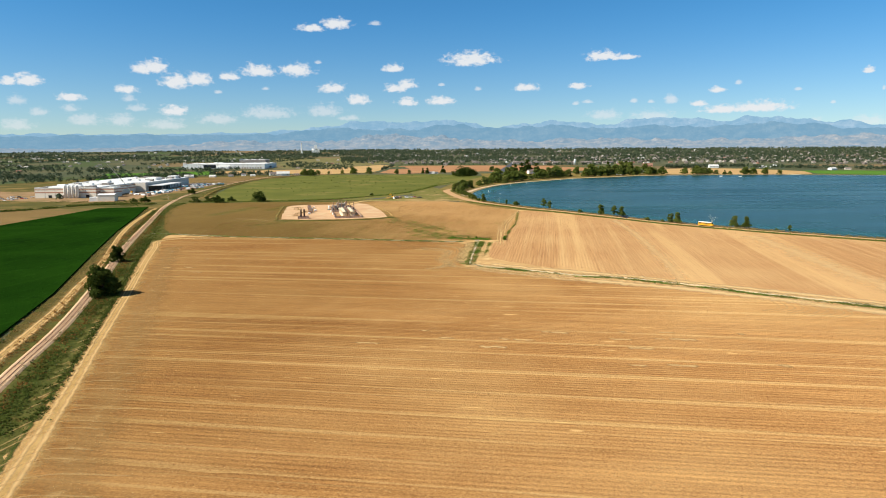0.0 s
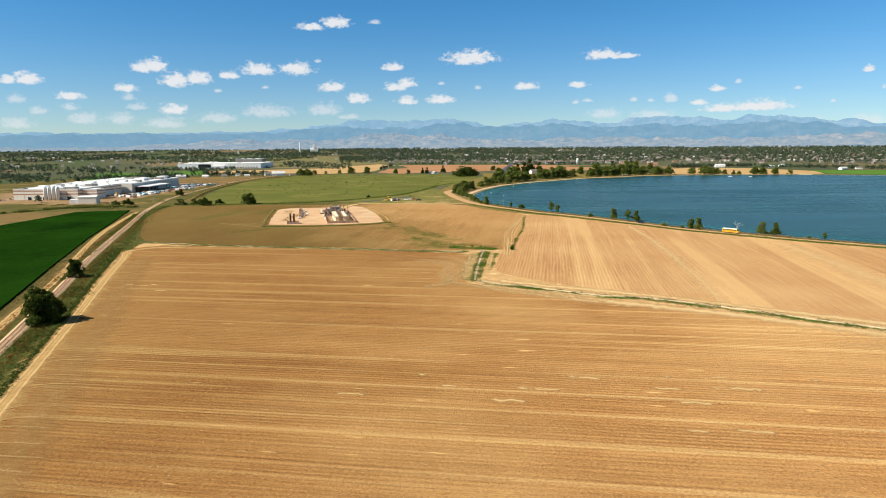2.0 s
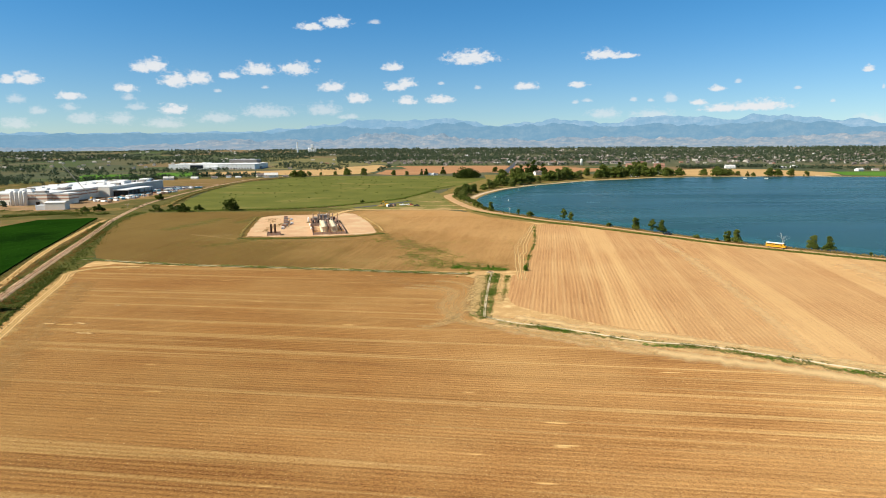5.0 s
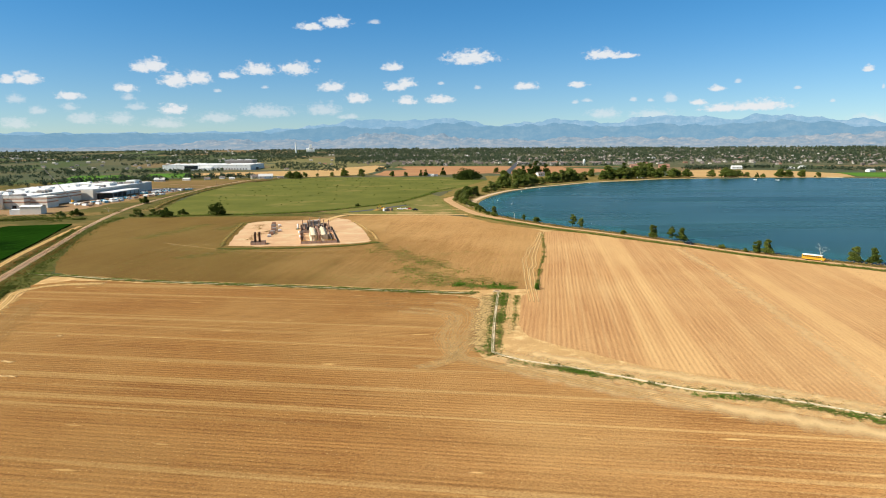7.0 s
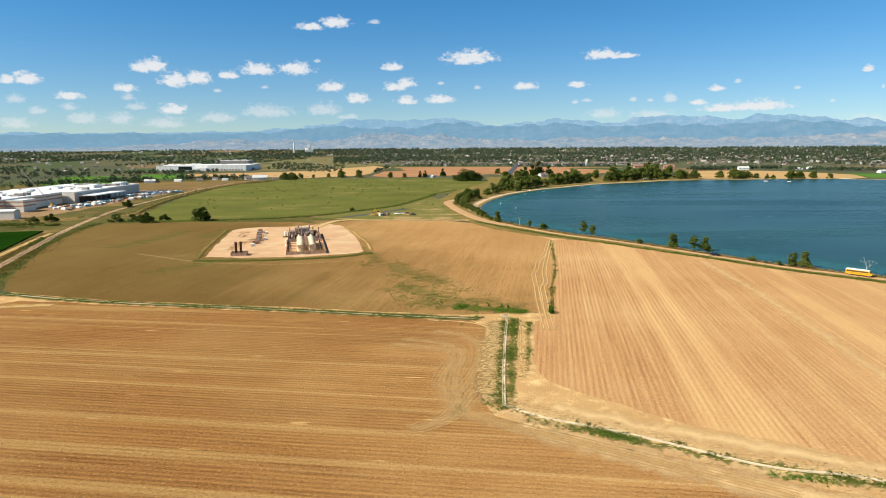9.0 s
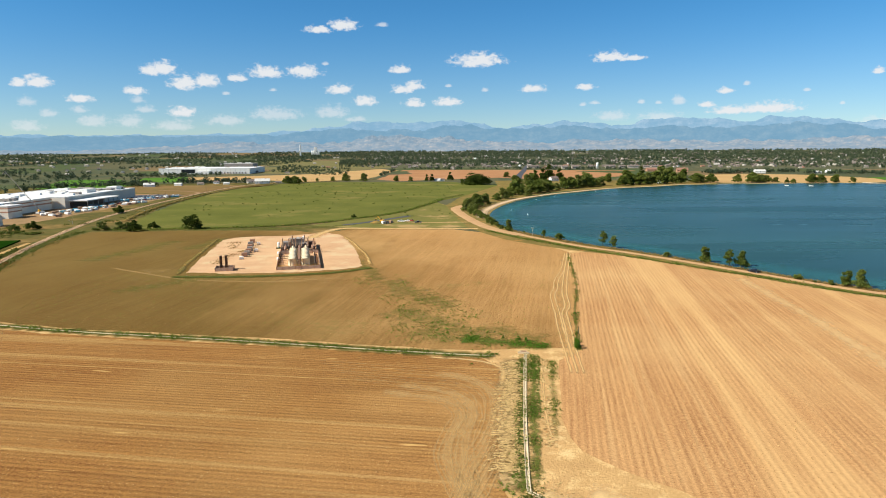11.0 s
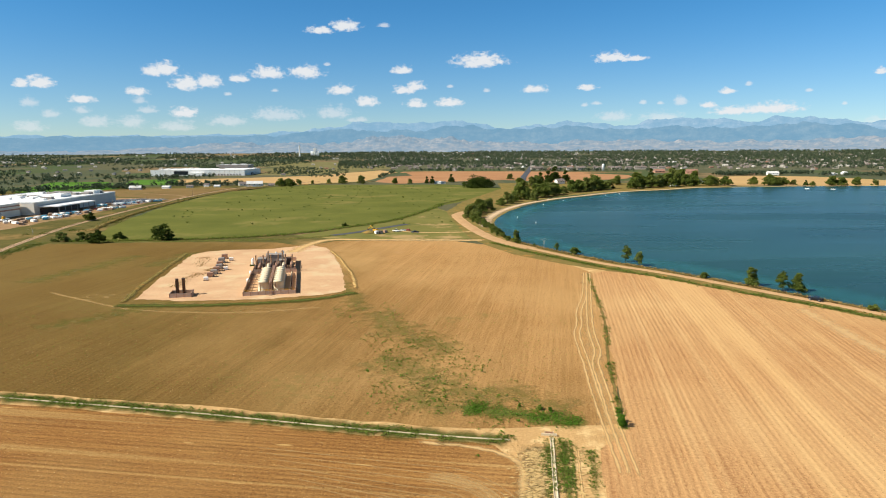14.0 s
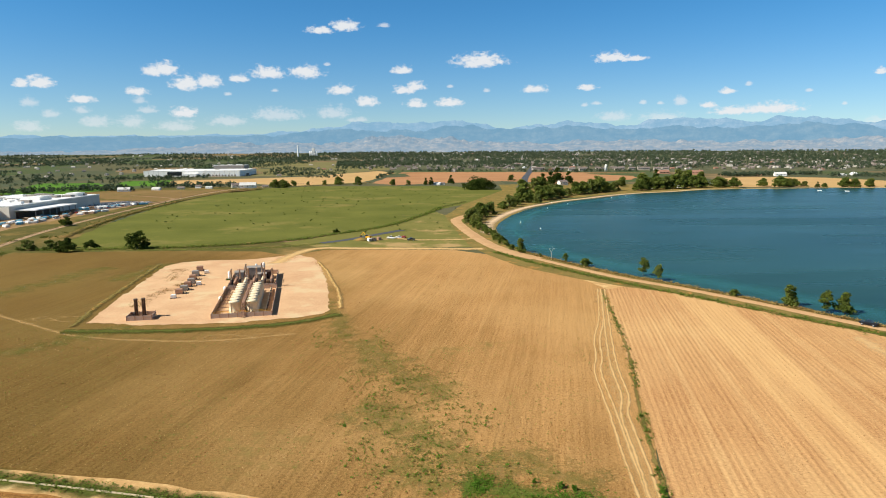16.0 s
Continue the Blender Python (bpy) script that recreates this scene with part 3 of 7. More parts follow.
class Geo:
    """Vertices and faces of one mesh."""

    def __init__(self):
        self.v, self.f = [], []

    def add(self, verts, faces):
        k = len(self.v)
        self.v += [tuple(p) for p in verts]
        self.f += [tuple(i + k for i in f) for f in faces]
        return self

    def box(self, x0, x1, y0, y1, z0, z1, cut=0.0):
        """A box; cut bevels its top edge."""
        if cut <= 0:
            v = [(x0, y0, z0), (x1, y0, z0), (x1, y1, z0), (x0, y1, z0), (x0, y0, z1), (x1, y0, z1), (x1, y1, z1), (x0, y1, z1)]
            return self.add(v, [(3, 2, 1, 0), (4, 5, 6, 7), (0, 1, 5, 4), (1, 2, 6, 5), (2, 3, 7, 6), (3, 0, 4, 7)])
        zc = z1 - cut
        v = [(x0, y0, z0), (x1, y0, z0), (x1, y1, z0), (x0, y1, z0), (x0, y0, zc), (x1, y0, zc), (x1, y1, zc), (x0, y1, zc),
             (x0 + cut, y0 + cut, z1), (x1 - cut, y0 + cut, z1), (x1 - cut, y1 - cut, z1), (x0 + cut, y1 - cut, z1)]
        f = [(3, 2, 1, 0), (8, 9, 10, 11)]
        for i in range(4):
            j = (i + 1) % 4
            f += [(i, j, j + 4, i + 4), (i + 4, j + 4, j + 8, i + 8)]
        return self.add(v, f)

    def tube(self, p0, p1, r0, r1=None, n=10, caps=True):
        r1 = r0 if r1 is None else r1
        p0, p1 = Vector(p0), Vector(p1)
        d = (p1 - p0).normalized()
        a = d.orthogonal().normalized()
        b = d.cross(a)
        ring = [math.cos(2 * math.pi * i / n) * a + math.sin(2 * math.pi * i / n) * b for i in range(n)]
        v = [p0 + q * r0 for q in ring] + [p1 + q * r1 for q in ring]
        f = [(i, (i + 1) % n, n + (i + 1) % n, n + i) for i in range(n)]
        if caps:
            f += [tuple(range(n - 1, -1, -1)), tuple(range(n, 2 * n))]
        return self.add(v, f)

    def lathe(self, x, y, profile, n=16):
        """profile: (radius, z) from the bottom up."""
        v, f = [], []
        for r, z in profile:
            v += [(x + r * math.cos(2 * math.pi * i / n), y + r * math.sin(2 * math.pi * i / n), z) for i in range(n)]
        for k in range(len(profile) - 1):
            f += [(k * n + i, k * n + (i + 1) % n, (k + 1) * n + (i + 1) % n, (k + 1) * n + i) for i in range(n)]
        f += [tuple(range(n - 1, -1, -1)), tuple(range((len(profile) - 1) * n, len(profile) * n))]
        return self.add(v, f)

    def gable(self, x0, x1, y0, y1, z0, rise, eave=0.4, thick=0.25):
        """A pitched roof, ridge along x, with thickness and eaves."""
        ym = (y0 + y1) / 2
        for s, ye in ((-1, y0 - eave), (1, y1 + eave)):
            k = rise / (ym - y0)
            ze = z0 - k * eave
            a, b = (x0 - eave), (x1 + eave)
            v = [(a, ye, ze), (b, ye, ze), (b, ym, z0 + rise), (a, ym, z0 + rise)]
            v += [(p[0], p[1], p[2] + thick) for p in v]
            f = [(3, 2, 1, 0), (4, 5, 6, 7), (0, 1, 5, 4), (1, 2, 6, 5), (2, 3, 7, 6), (3, 0, 4, 7)]
            self.add(v, f)
        return self

    def mesh(self, name, material, smooth=False):
        me = bpy.data.meshes.new(name)
        me.from_pydata(self.v, [], self.f)
        me.materials.append(material)
        if smooth:
            me.polygons.foreach_set("use_smooth", [True] * len(me.polygons))
        me.update()
        return me


def part(name, geo, material, parent, label="", smooth=False):
    """Links geo as one mesh object under a thing or under a part."""
    ob = new(name, geo.mesh(name, material, smooth))
    ob.parent = parent
    if label:
        tagged(ob, label)
    return ob


def thing(name, m, label, category, group="", kind=""):
    ob = new(name)
    ob.matrix_basis = m
    return tagged(ob, label, category, group, kind)


def slab(name, geo, material, label="", category="", kind="structure"):
    return tagged(new(name, geo.mesh(name, material)), label, category, "", kind)


def leafy(name, arrays, material, kind, label, category):
    """One object of many small leaves, from numpy quads (n, 4, 3)."""
    q = np.concatenate(arrays)
    n = len(q)
    me = bpy.data.meshes.new(name)
    me.vertices.add(4 * n), me.loops.add(4 * n), me.polygons.add(n)
    me.vertices.foreach_set("co", q.reshape(-1).astype(np.float32))
    me.loops.foreach_set("vertex_index", np.arange(4 * n, dtype=np.int32))
    me.polygons.foreach_set("loop_start", np.arange(0, 4 * n, 4, dtype=np.int32))
    me.materials.append(material)
    me.update(calc_edges=True)
    ob = new(name, me)
    if kind:
        tagged(ob, label, category, "", kind)
    return ob


def land_z(x, y):
    """The plain is level and climbs a little towards the hills."""
    return 0.0000062 * np.maximum(0, np.hypot(x, y) - 1700) ** 2


def polygon(name, pts, z, material, label, category, jitter=0.0, step=6.0, seed=0):
    """A flat piece of land with a slightly uneven edge."""
    rng = random.Random(seed)
    v = []
    for (x0, y0), (x1, y1) in zip(pts, pts[1:] + pts[:1]):
        n = max(1, int(math.hypot(x1 - x0, y1 - y0) / step)) if jitter else 1
        for i in range(n):
            k = i / n
            x, y = x0 + (x1 - x0) * k + rng.uniform(-jitter, jitter), y0 + (y1 - y0) * k + rng.uniform(-jitter, jitter)
            v.append((x, y, z + float(land_z(x, y))))
    return slab(name, Geo().add(v, [tuple(range(len(v)))]), material, label, category)


def smooth_line(pts, step=3.0):
    """Points along a Catmull-Rom line."""
    out = []
    P = [pts[0]] + list(pts) + [pts[-1]]
    for i in range(1, len(P) - 2):
        a, b, c, d = (np.array(P[j], float) for j in (i - 1, i, i + 1, i + 2))
        n = max(2, int(np.linalg.norm(c - b) / step))
        for k in range(n):
            t = k / n
            out.append(0.5 * (2 * b + (c - a) * t + (2 * a - 5 * b + 4 * c - d) * t * t + (3 * b - a - 3 * c + d) * t ** 3))
    out.append(np.array(P[-1], float))
    return out


def sides(line):
    """The unit normal to the left of a line at each of its points."""
    line = np.array(line)
    d = np.gradient(line, axis=0)
    d /= np.linalg.norm(d, axis=1)[:, None] + 1e-9
    return np.stack([-d[:, 1], d[:, 0]], axis=1)


def ribbon(name, pts, width, z, material, label, category, ragged=0.15, step=2.5, seed=0, shift=0.0, kind="structure", crown=0.0):
    """A road, track or strip of weeds along a line, with an uneven edge."""
    rng = random.Random(seed)
    line = np.array(smooth_line(pts, step))
    nrm = sides(line)
    g = Geo()
    for p, q in zip(line, nrm):
        w0, w1 = (width / 2 * (1 + rng.uniform(-ragged, ragged)) for _ in (0, 1))
        zz = z + float(land_z(p[0], p[1]))
        for d, up in ((-w0 + shift, 0), ((w1 - w0) / 2 + shift, crown), (w1 + shift, 0)):
            g.v.append((p[0] + q[0] * d, p[1] + q[1] * d, zz + up))
    for i in range(len(line) - 1):
        a = 3 * i
        g.f += [(a + 1, a, a + 3, a + 4), (a + 2, a + 1, a + 4, a + 5)]
    ob = slab(name, g, material, label, category, kind)
    mid = ob.data.attributes.new("middle", "FLOAT", "POINT")
    ends = len(line) - 1
    mid.data.foreach_set("value", [min(1.0, 0.5 * min(i, ends - i)) * (k == 1) for i in range(len(line)) for k in range(3)])
    return ob


def swept(pts, profile, step=3.0):
    """A profile (offset, z) swept along a line."""
    line = np.array(smooth_line(pts, step))
    nrm = sides(line)
    g, n = Geo(), len(profile)
    for p, q in zip(line, nrm):
        for d, z in profile:
            g.v.append((p[0] + q[0] * d, p[1] + q[1] * d, z))
    for i in range(len(line) - 1):
        for k in range(n - 1):
            a = i * n + k
            g.f.append((a + 1, a, a + n, a + n + 1))
    return g


# ---- the plain ----
def build_ground():
    g = Geo()
    radii = [0, 60, 150, 300, 500, 800, 1200, 1700, 2000, 2300, 2600, 2900, 3200, 3500, 3800, 4100, 4330]
    n = 96
    for r in radii:
        for i in range(n):
            a = 2 * math.pi * i / n
            x, y = r * math.sin(a), r * math.cos(a)
            g.v.append((x, y, float(land_z(x, y)) - 0.02))
    for k in range(len(radii) - 1):
        for i in range(n):
            j = (i + 1) % n
            if k == 0:
                g.f.append((i, n + j, n + i))
            else:
                g.f.append((k * n + i, k * n + j, (k + 1) * n + j, (k + 1) * n + i))
    slab("ground", g, M_LAND, "open plain of meadows, stubble and crops to the hills", "ground")


build_ground()

# lines of the plan
RAIL = [(-55, -30), (-80, 60), (-106, 153), (-118, 199), (-132, 243), (-153, 304), (-173, 360), (-199, 440), (-236, 558), (-262, 640), (-283, 720), (-300, 800),
        (-312, 900), (-320, 1000), (-328, 1160), (-323, 1310), (-285, 1420), (-220, 1520)]
FARM_TRACK = [(-20, -60), (-50, 30), (-75, 112), (-87, 150), (-101, 192), (-121, 254), (-145, 326), (-161.5, 378), (-169.5, 398), (-168, 407), (-160, 414), (-140, 417)]
LEFT_TRACK = [(-70, 10), (-100, 110), (-119, 171), (-125, 193), (-134, 226), (-147, 265), (-164, 318), (-192, 392), (-210, 440), (-230, 500), (-257, 595), (-267, 636)]
DITCH_ACROSS = [(-190, 441), (-166, 434), (-143, 426), (-115, 418.3), (-88, 412.5), (-52, 405), (-19, 397), (11, 390.5), (24, 388.5)]
DITCH_UP = [(33.2, 389.5), (29.8, 366), (26.6, 343), (23.8, 320), (23.0, 312)]
DITCH_SOUTH = [(23.0, 312), (31, 304.5), (45, 297), (55, 290.5), (70, 280.5), (87, 275), (114, 257), (134, 241), (167, 217), (215, 178), (300, 108)]
LAKE_ROAD = [(62, 938), (43, 905), (31, 876), (27.5, 855), (31, 809), (37.5, 757), (45.5, 711), (55, 679), (68, 655), (80, 633), (99, 600), (120.5, 574), (138, 549), (152, 527), (166, 505), (184, 476), (202, 456), (226, 429), (262, 397), (330, 341), (430, 262)]
SITE_ROAD = [(-80, 645), (-76, 678), (-66, 700), (-42, 699), (-16, 697), (20, 694), (42, 693)]
SITE_SPUR = [(38, 742), (26, 736), (14, 735), (-4, 736), (-20, 745)]
SHORE = [(300, 374), (252, 412), (219, 449), (201, 466), (182, 490), (166, 517), (153, 539), (139, 560), (123.5, 583), (103.5, 609), (83, 645), (71, 669), (62, 691), (57.5, 724), (56, 760), (57.6, 797), (62.4, 827), (71, 861), (81, 895),
         (98, 938), (119, 981), (162, 1044), (207, 1092), (258, 1146), (309, 1183), (356, 1206), (414, 1247), (510, 1262), (600, 1268), (705, 1265), (770, 1230), (900, 1190), (1250, 1120),
         (1250, 420), (700, 250), (430, 275)]

polygon("soil_margin", [(-84, 118), (-99, 166), (-115, 214), (-131, 262), (-161, 350), (-176, 412), (-172, 446), (-143, 433), (-115, 425), (-52, 413), (20, 402), (60, 396), (72, 600), (100, 592), (150, 520), (330, 330), (520, 180), (520, -140), (-10, -140), (-64, 50)], 0.02, M_SOIL,
        "bare soil between the fields", "soil", 1.0, 6.0, 50)
polygon("field_stubble", [(-16, -120), (-47, 30), (-73, 112), (-99, 192), (-119, 254), (-143, 326), (-161, 384), (-172, 414), (-160, 424), (-143, 421.5), (-115, 414.5), (-88, 409.5), (-52, 402), (-19, 394.5),
                          (20, 386.5), (24.5, 378), (20.5, 345), (17.8, 317), (20, 306), (43, 292), (70, 276), (113, 252), (166, 212), (300, 100), (420, 0), (420, -120)], 0.05, M_STUBBLE,
        "harvested field of reddish soil with straw-coloured stubble rows", "field", 0.5, 5.0, 1)
polygon("field_ridged", [(34.6, 338), (36.5, 352), (42, 384), (50.5, 392), (60.5, 440), (71, 497), (86, 572), (96, 580), (112, 569), (135, 540), (151, 515), (163, 492), (180, 466), (198, 447), (222, 420), (256, 390),
                         (324, 334), (520, 175), (420, 60), (300, 120), (216, 189), (169, 227), (136, 251), (90, 283), (64, 299), (54, 307.5), (42, 319.5), (36, 328)], 0.05, M_RIGHT,
        "bare tilled field with straight pale ridges beside the lake", "field", 0.5, 5.0, 2)
polygon("field_weedy", [(-178, 443), (-164, 437), (-143, 429.5), (-115, 421.5), (-88, 416.5), (-52, 409.5), (-19, 401.5), (11, 395), (40, 395), (51, 397), (61, 440), (72, 497), (86.5, 574), (80, 600), (55, 634), (42, 672), (20, 690), (-16, 692.5), (-60, 695),
                        (-78, 672), (-100, 690), (-160, 694), (-254, 690), (-254, 640), (-229, 560), (-195, 474)], 0.04, M_MIDFIELD,
        "dry brown field with scattered green weeds around the gravel pad", "field", 0.5, 5.0, 3)
polygon("field_pasture", [(-246, 735), (-262, 790), (-278, 860), (-300, 1000), (-308, 1140), (-300, 1280), (-262, 1372), (-197, 1408), (37, 1385), (112, 1270), (72, 1130), (40, 1020), (9, 952),
                          (-28, 829), (-67, 772), (-103, 735), (-163, 712), (-234, 708)], 0.05, M_PASTURE, "grazed green pasture with dry patches", "pasture", 1.5, 8.0, 4)
polygon("verge_embankment", [(18, 905), (24, 800), (32, 705), (41, 670), (55, 631), (79, 597), (97, 578), (113, 566), (136, 537), (152, 512), (164, 490), (198, 446), (300, 354), (300, 377), (220, 452), (202, 469), (183, 493), (167, 520), (154, 542), (140, 563), (124.5, 586), (104.5, 612),
                             (84, 648), (63, 694), (58.5, 727), (57, 762), (58.5, 799), (63.4, 829), (72, 863), (82, 897), (99, 940), (80, 962), (50, 935)], 0.06, M_ROUGH, "dry grass of the lake embankment", "verge", 0.3, 4.0, 51)
polygon("verge_park", [(20, 905), (52, 900), (92, 962), (136, 1038), (172, 1094), (246, 1162), (330, 1192), (480, 1272), (500, 1340), (260, 1440), (120, 1420), (112, 1270), (72, 1130), (40, 1020)], 0.035, M_ROUGH,
        "dry park grass behind the beach", "verge", 1.0, 9.0, 52)
polygon("field_meadow_corner", [(-28, 822), (9, 945), (18, 905), (24, 860), (28, 790), (34, 735), (40, 700), (-60, 702), (-96, 724), (-67, 765)], 0.05, M_SITE,
        "green meadow corner between the pasture and the lake road", "meadow", 0.8, 6.0, 5)
polygon("verge_plain", [(-140, 385), (-162, 405), (-174, 428), (-184, 452), (-221, 560), (-243, 642), (-238, 712), (-252, 760), (-285, 880), (-305, 1020), (-312, 1150), (-300, 1290), (-270, 1370), (-330, 1420), (-680, 1330), (-760, 900), (-700, 520), (-300, 560)], 0.012, M_OLIVE,
        "olive and brown rough grass round the railway and the yard", "verge", 1.0, 9.0, 53)
polygon("verge_behind_pad", [(-250, 680), (-160, 688), (-100, 684), (-80, 664), (-62, 690), (-45, 697), (-62, 708), (-96, 730), (-163, 714), (-242, 714)], 0.03, M_OLIVE, "olive rough grass behind the pad", "verge", 1.0, 6.0, 54)
polygon("field_rough_left", [(-40, -40), (-90, 50), (-128, 187), (-187, 352), (-231, 472), (-283, 635), (-262, 640), (-230, 545), (-178, 440), (-174, 412), (-160, 358), (-144, 311), (-130, 271), (-115, 226), (-99, 178), (-84, 130), (-62, 60), (-34, -40)], 0.03, M_VERGE,
        "rough grass verge along the railway with rust-brown tufts", "verge", 1.0, 4.0, 6)
polygon("verge_rail", [(-166, 392), (-174, 424), (-180, 441), (-197, 475), (-231, 561), (-256, 641), (-257, 700), (-282, 712), (-262, 640), (-236, 558), (-199, 440), (-178, 378)], 0.045, M_VERGE,
        "dark olive grass between the railway and the dry field", "verge", 0.6, 4.0, 55)
polygon("field_dry_left", [(-324, 632), (-325, 580), (-328, 523), (-333, 420), (-342, 200), (-349, 0), (-640, 0), (-640, 590), (-420, 640)], 0.062, M_BROWNFIELD, "tan dry field beyond the crop", "field", 1.5, 8.0, 16)
polygon("field_tan_left", [(-290, 645), (-330, 600), (-460, 590), (-640, 600), (-640, 660), (-380, 690), (-300, 690)], 0.05, M_OLIVE, "strip of dry grass beside the factory", "verge", 2.0, 9.0, 7)
polygon("factory_yard", [(-345, 722), (-380, 716), (-480, 740), (-640, 748), (-640, 900), (-490, 905), (-490, 1100), (-410, 1118), (-345, 1100), (-338, 1000), (-340, 900), (-338, 800)], 0.04, M_DIRT,
        "bare earth yard round the factory under construction", "yard", 2.0, 9.0, 8)
polygon("parking_lot", [(-378, 990), (-352, 985), (-335, 1085), (-380, 1105), (-405, 1085)], 0.09, M_ASPHALT, "worn asphalt car park beside the factory", "car park")
polygon("field_brown", [(-262, 1336), (-330, 1180), (-322, 1040), (-340, 1100), (-400, 1130), (-520, 1200), (-505, 1325)], 0.05, M_BROWNFIELD, "dry brown grass field beyond the factory", "field", 3.0, 20.0, 9)
polygon("field_vivid", [(-640, 1248), (-535, 1232), (-520, 1330), (-655, 1570), (-770, 1570), (-705, 1400)], 0.05, M_VIVID, "bright green irrigated field", "field", 3.0, 30.0, 10)
polygon("field_vivid", [(-572, 1460), (-462, 1436), (-500, 1520), (-565, 1705), (-655, 1720), (-640, 1640)], 0.055, M_VIVID, "bright green irrigated field", "field", 3.0, 30.0, 17)
polygon("field_orange", [(-540, 1480), (-336, 1510), (-250, 1420), (-133, 1520), (-95, 2000), (-150, 2160), (-277, 1860), (-420, 1760), (-540, 1650)], 0.05, M_TANFIELD, "pale orange stubble field", "field", 3.0, 30.0, 11)
polygon("field_red", [(-110, 1500), (-80, 2060), (195, 2010), (257, 1990), (540, 1900), (400, 1570), (240, 1440), (140, 1545), (0, 1470), (-61, 1420)], 0.04, M_REDFIELD, "reddish ploughed field", "field", 3.0, 30.0, 12)
polygon("field_tan_lake", [(475, 1305), (560, 1560), (680, 1680), (790, 1680), (850, 1420), (790, 1290), (705, 1276)], 0.05, M_TANFIELD, "tan stubble field on the far shore", "field", 2.0, 20.0, 13)
polygon("field_far_meadow", [(-395, 1690), (-760, 3100), (-180, 2900), (-130, 2230), (-280, 1900)], 0.06, M_GREYGREEN, "dry grey-green meadow", "field", 4.0, 50.0, 14)
polygon("field_right_green", [(800, 1300), (860, 1460), (1100, 1420), (1300, 1250), (1250, 1150), (900, 1215)], 0.05, M_VIVID, "green field at the end of the lake", "field", 3.0, 30.0, 15)

# green crop: a raised canopy of leaves in rows
CROP = [(-60, 0), (-110, 120), (-131, 187), (-150, 253), (-186, 355), (-220, 455), (-250, 553), (-270, 614), (-279, 645), (-322, 632), (-323, 580), (-326, 523), (-331, 420), (-340, 200), (-347, 0)]


def build_crop():
    g = Geo()
    n = len(CROP)
    g.v = [(x, y, 0.0) for x, y in CROP] + [(x, y, 0.7) for x, y in CROP]
    g.f = [tuple(range(n, 2 * n))] + [(i, (i + 1) % n, n + (i + 1) % n, n + i) for i in range(n)]
    slab("field_crop", g, M_CROP, "dense dark green crop in close rows", "crop field", "stuff")


build_crop()

# roads, tracks and strips
ribbon("road_lake", LAKE_ROAD, 5.0, 0.14, M_ROAD, "reddish dirt road on the lake embankment", "road", 0.06, 3.0, 1, crown=0.25)
ribbon("road_lake", LAKE_ROAD[:9], 9.5, 0.15, M_ROAD, "wide reddish dirt road behind the beach", "road", 0.08, 3.0, 111, crown=0.25)
ribbon("road_site", SITE_ROAD, 13.0, 0.16, F_TRACK, "pale gravel access road to the pad", "road", 0.12, 2.5, 2)
ribbon("road_site_spur", SITE_SPUR, 6.5, 0.15, F_TRACK, "pale dirt spur to the building site", "road", 0.2, 2.5, 3)
ribbon("verge_lake_field", [(46, 680), (64, 642), (80, 616), (97, 588), (117, 561), (136, 534), (150, 514), (164, 495), (180, 469), (198, 450), (222, 424), (256, 392), (324, 336), (430, 250)], 4.5, 0.12, F_GREEN,
       "dark green weedy ditch below the lake road", "verge", 0.3, 2.0, 4)
ribbon("verge_lake_shore", [(61, 688), (69, 668), (81, 643), (101.5, 607), (121.5, 581), (137, 558), (151, 537), (164, 515), (180, 488), (199, 464), (217, 447), (250, 413), (300, 375)], 2.6, 0.14, F_ROUGH, "dry grass along the lake shore", "verge", 0.35, 2.0, 5)
ribbon("gully_bank", [(-40, -20), (-62, 60), (-84, 130), (-99, 178), (-115, 226), (-130, 271), (-144, 311), (-160, 358), (-174, 400)], 1.8, 0.1, F_VERGE, "dark line of weeds along the farm track", "verge", 0.4, 1.5, 19)
ribbon("headland", FARM_TRACK[:8], 17.0, 0.082, F_TRAMPLED, "trampled brown stubble beside the farm track", "track", 0.15, 2.5, 112, -9.5)
ribbon("farm_track", FARM_TRACK, 9.0, 0.09, F_MARGIN, "pale dusty field margin with wheel tracks", "track", 0.15, 2.5, 6)
for s in (-1.4, 0.8):
    ribbon("wheel_track", FARM_TRACK, 1.7, 0.12, F_TRACK, "bleached wheel track in the dust", "track", 0.25, 2.0, 7, s)
ribbon("hedge_bank", [(-470, 560), (-392, 622), (-362, 668), (-335, 682), (-312, 688), (-290, 680)], 16, 0.1, F_VERGE, "dark green weedy bank beyond the crop", "bank", 0.3, 3.0, 31, crown=0.5)
ribbon("verge_crop", [(x - 9.5, y) for x, y in RAIL[:10]], 15.0, 0.085, F_DRYGRASS, "brown and straw-coloured grass between track and railway", "verge", 0.2, 3.0, 18)
ribbon("left_track", LEFT_TRACK, 5.5, 0.10, F_MARGIN, "two-rut dirt track beside the crop", "track", 0.2, 2.5, 8)
for s in (-1.1, 1.1):
    ribbon("wheel_track", LEFT_TRACK, 1.9, 0.13, F_TRACK, "bleached wheel track in the dust", "track", 0.25, 2.0, 9, s)
ribbon("weed_strip", [(-36, -20), (-65, 60), (-91, 130), (-106, 178), (-126, 243), (-151, 315), (-171, 376), (-181, 412)], 9.0, 0.08, F_VERGE, "green weed strip in a shallow gully", "verge", 0.35, 2.0, 10)
ribbon("ditch_verge", DITCH_ACROSS, 8.0, 0.10, F_BANK, "narrow weedy bank along the field ditch", "verge", 0.3, 2.0, 11)
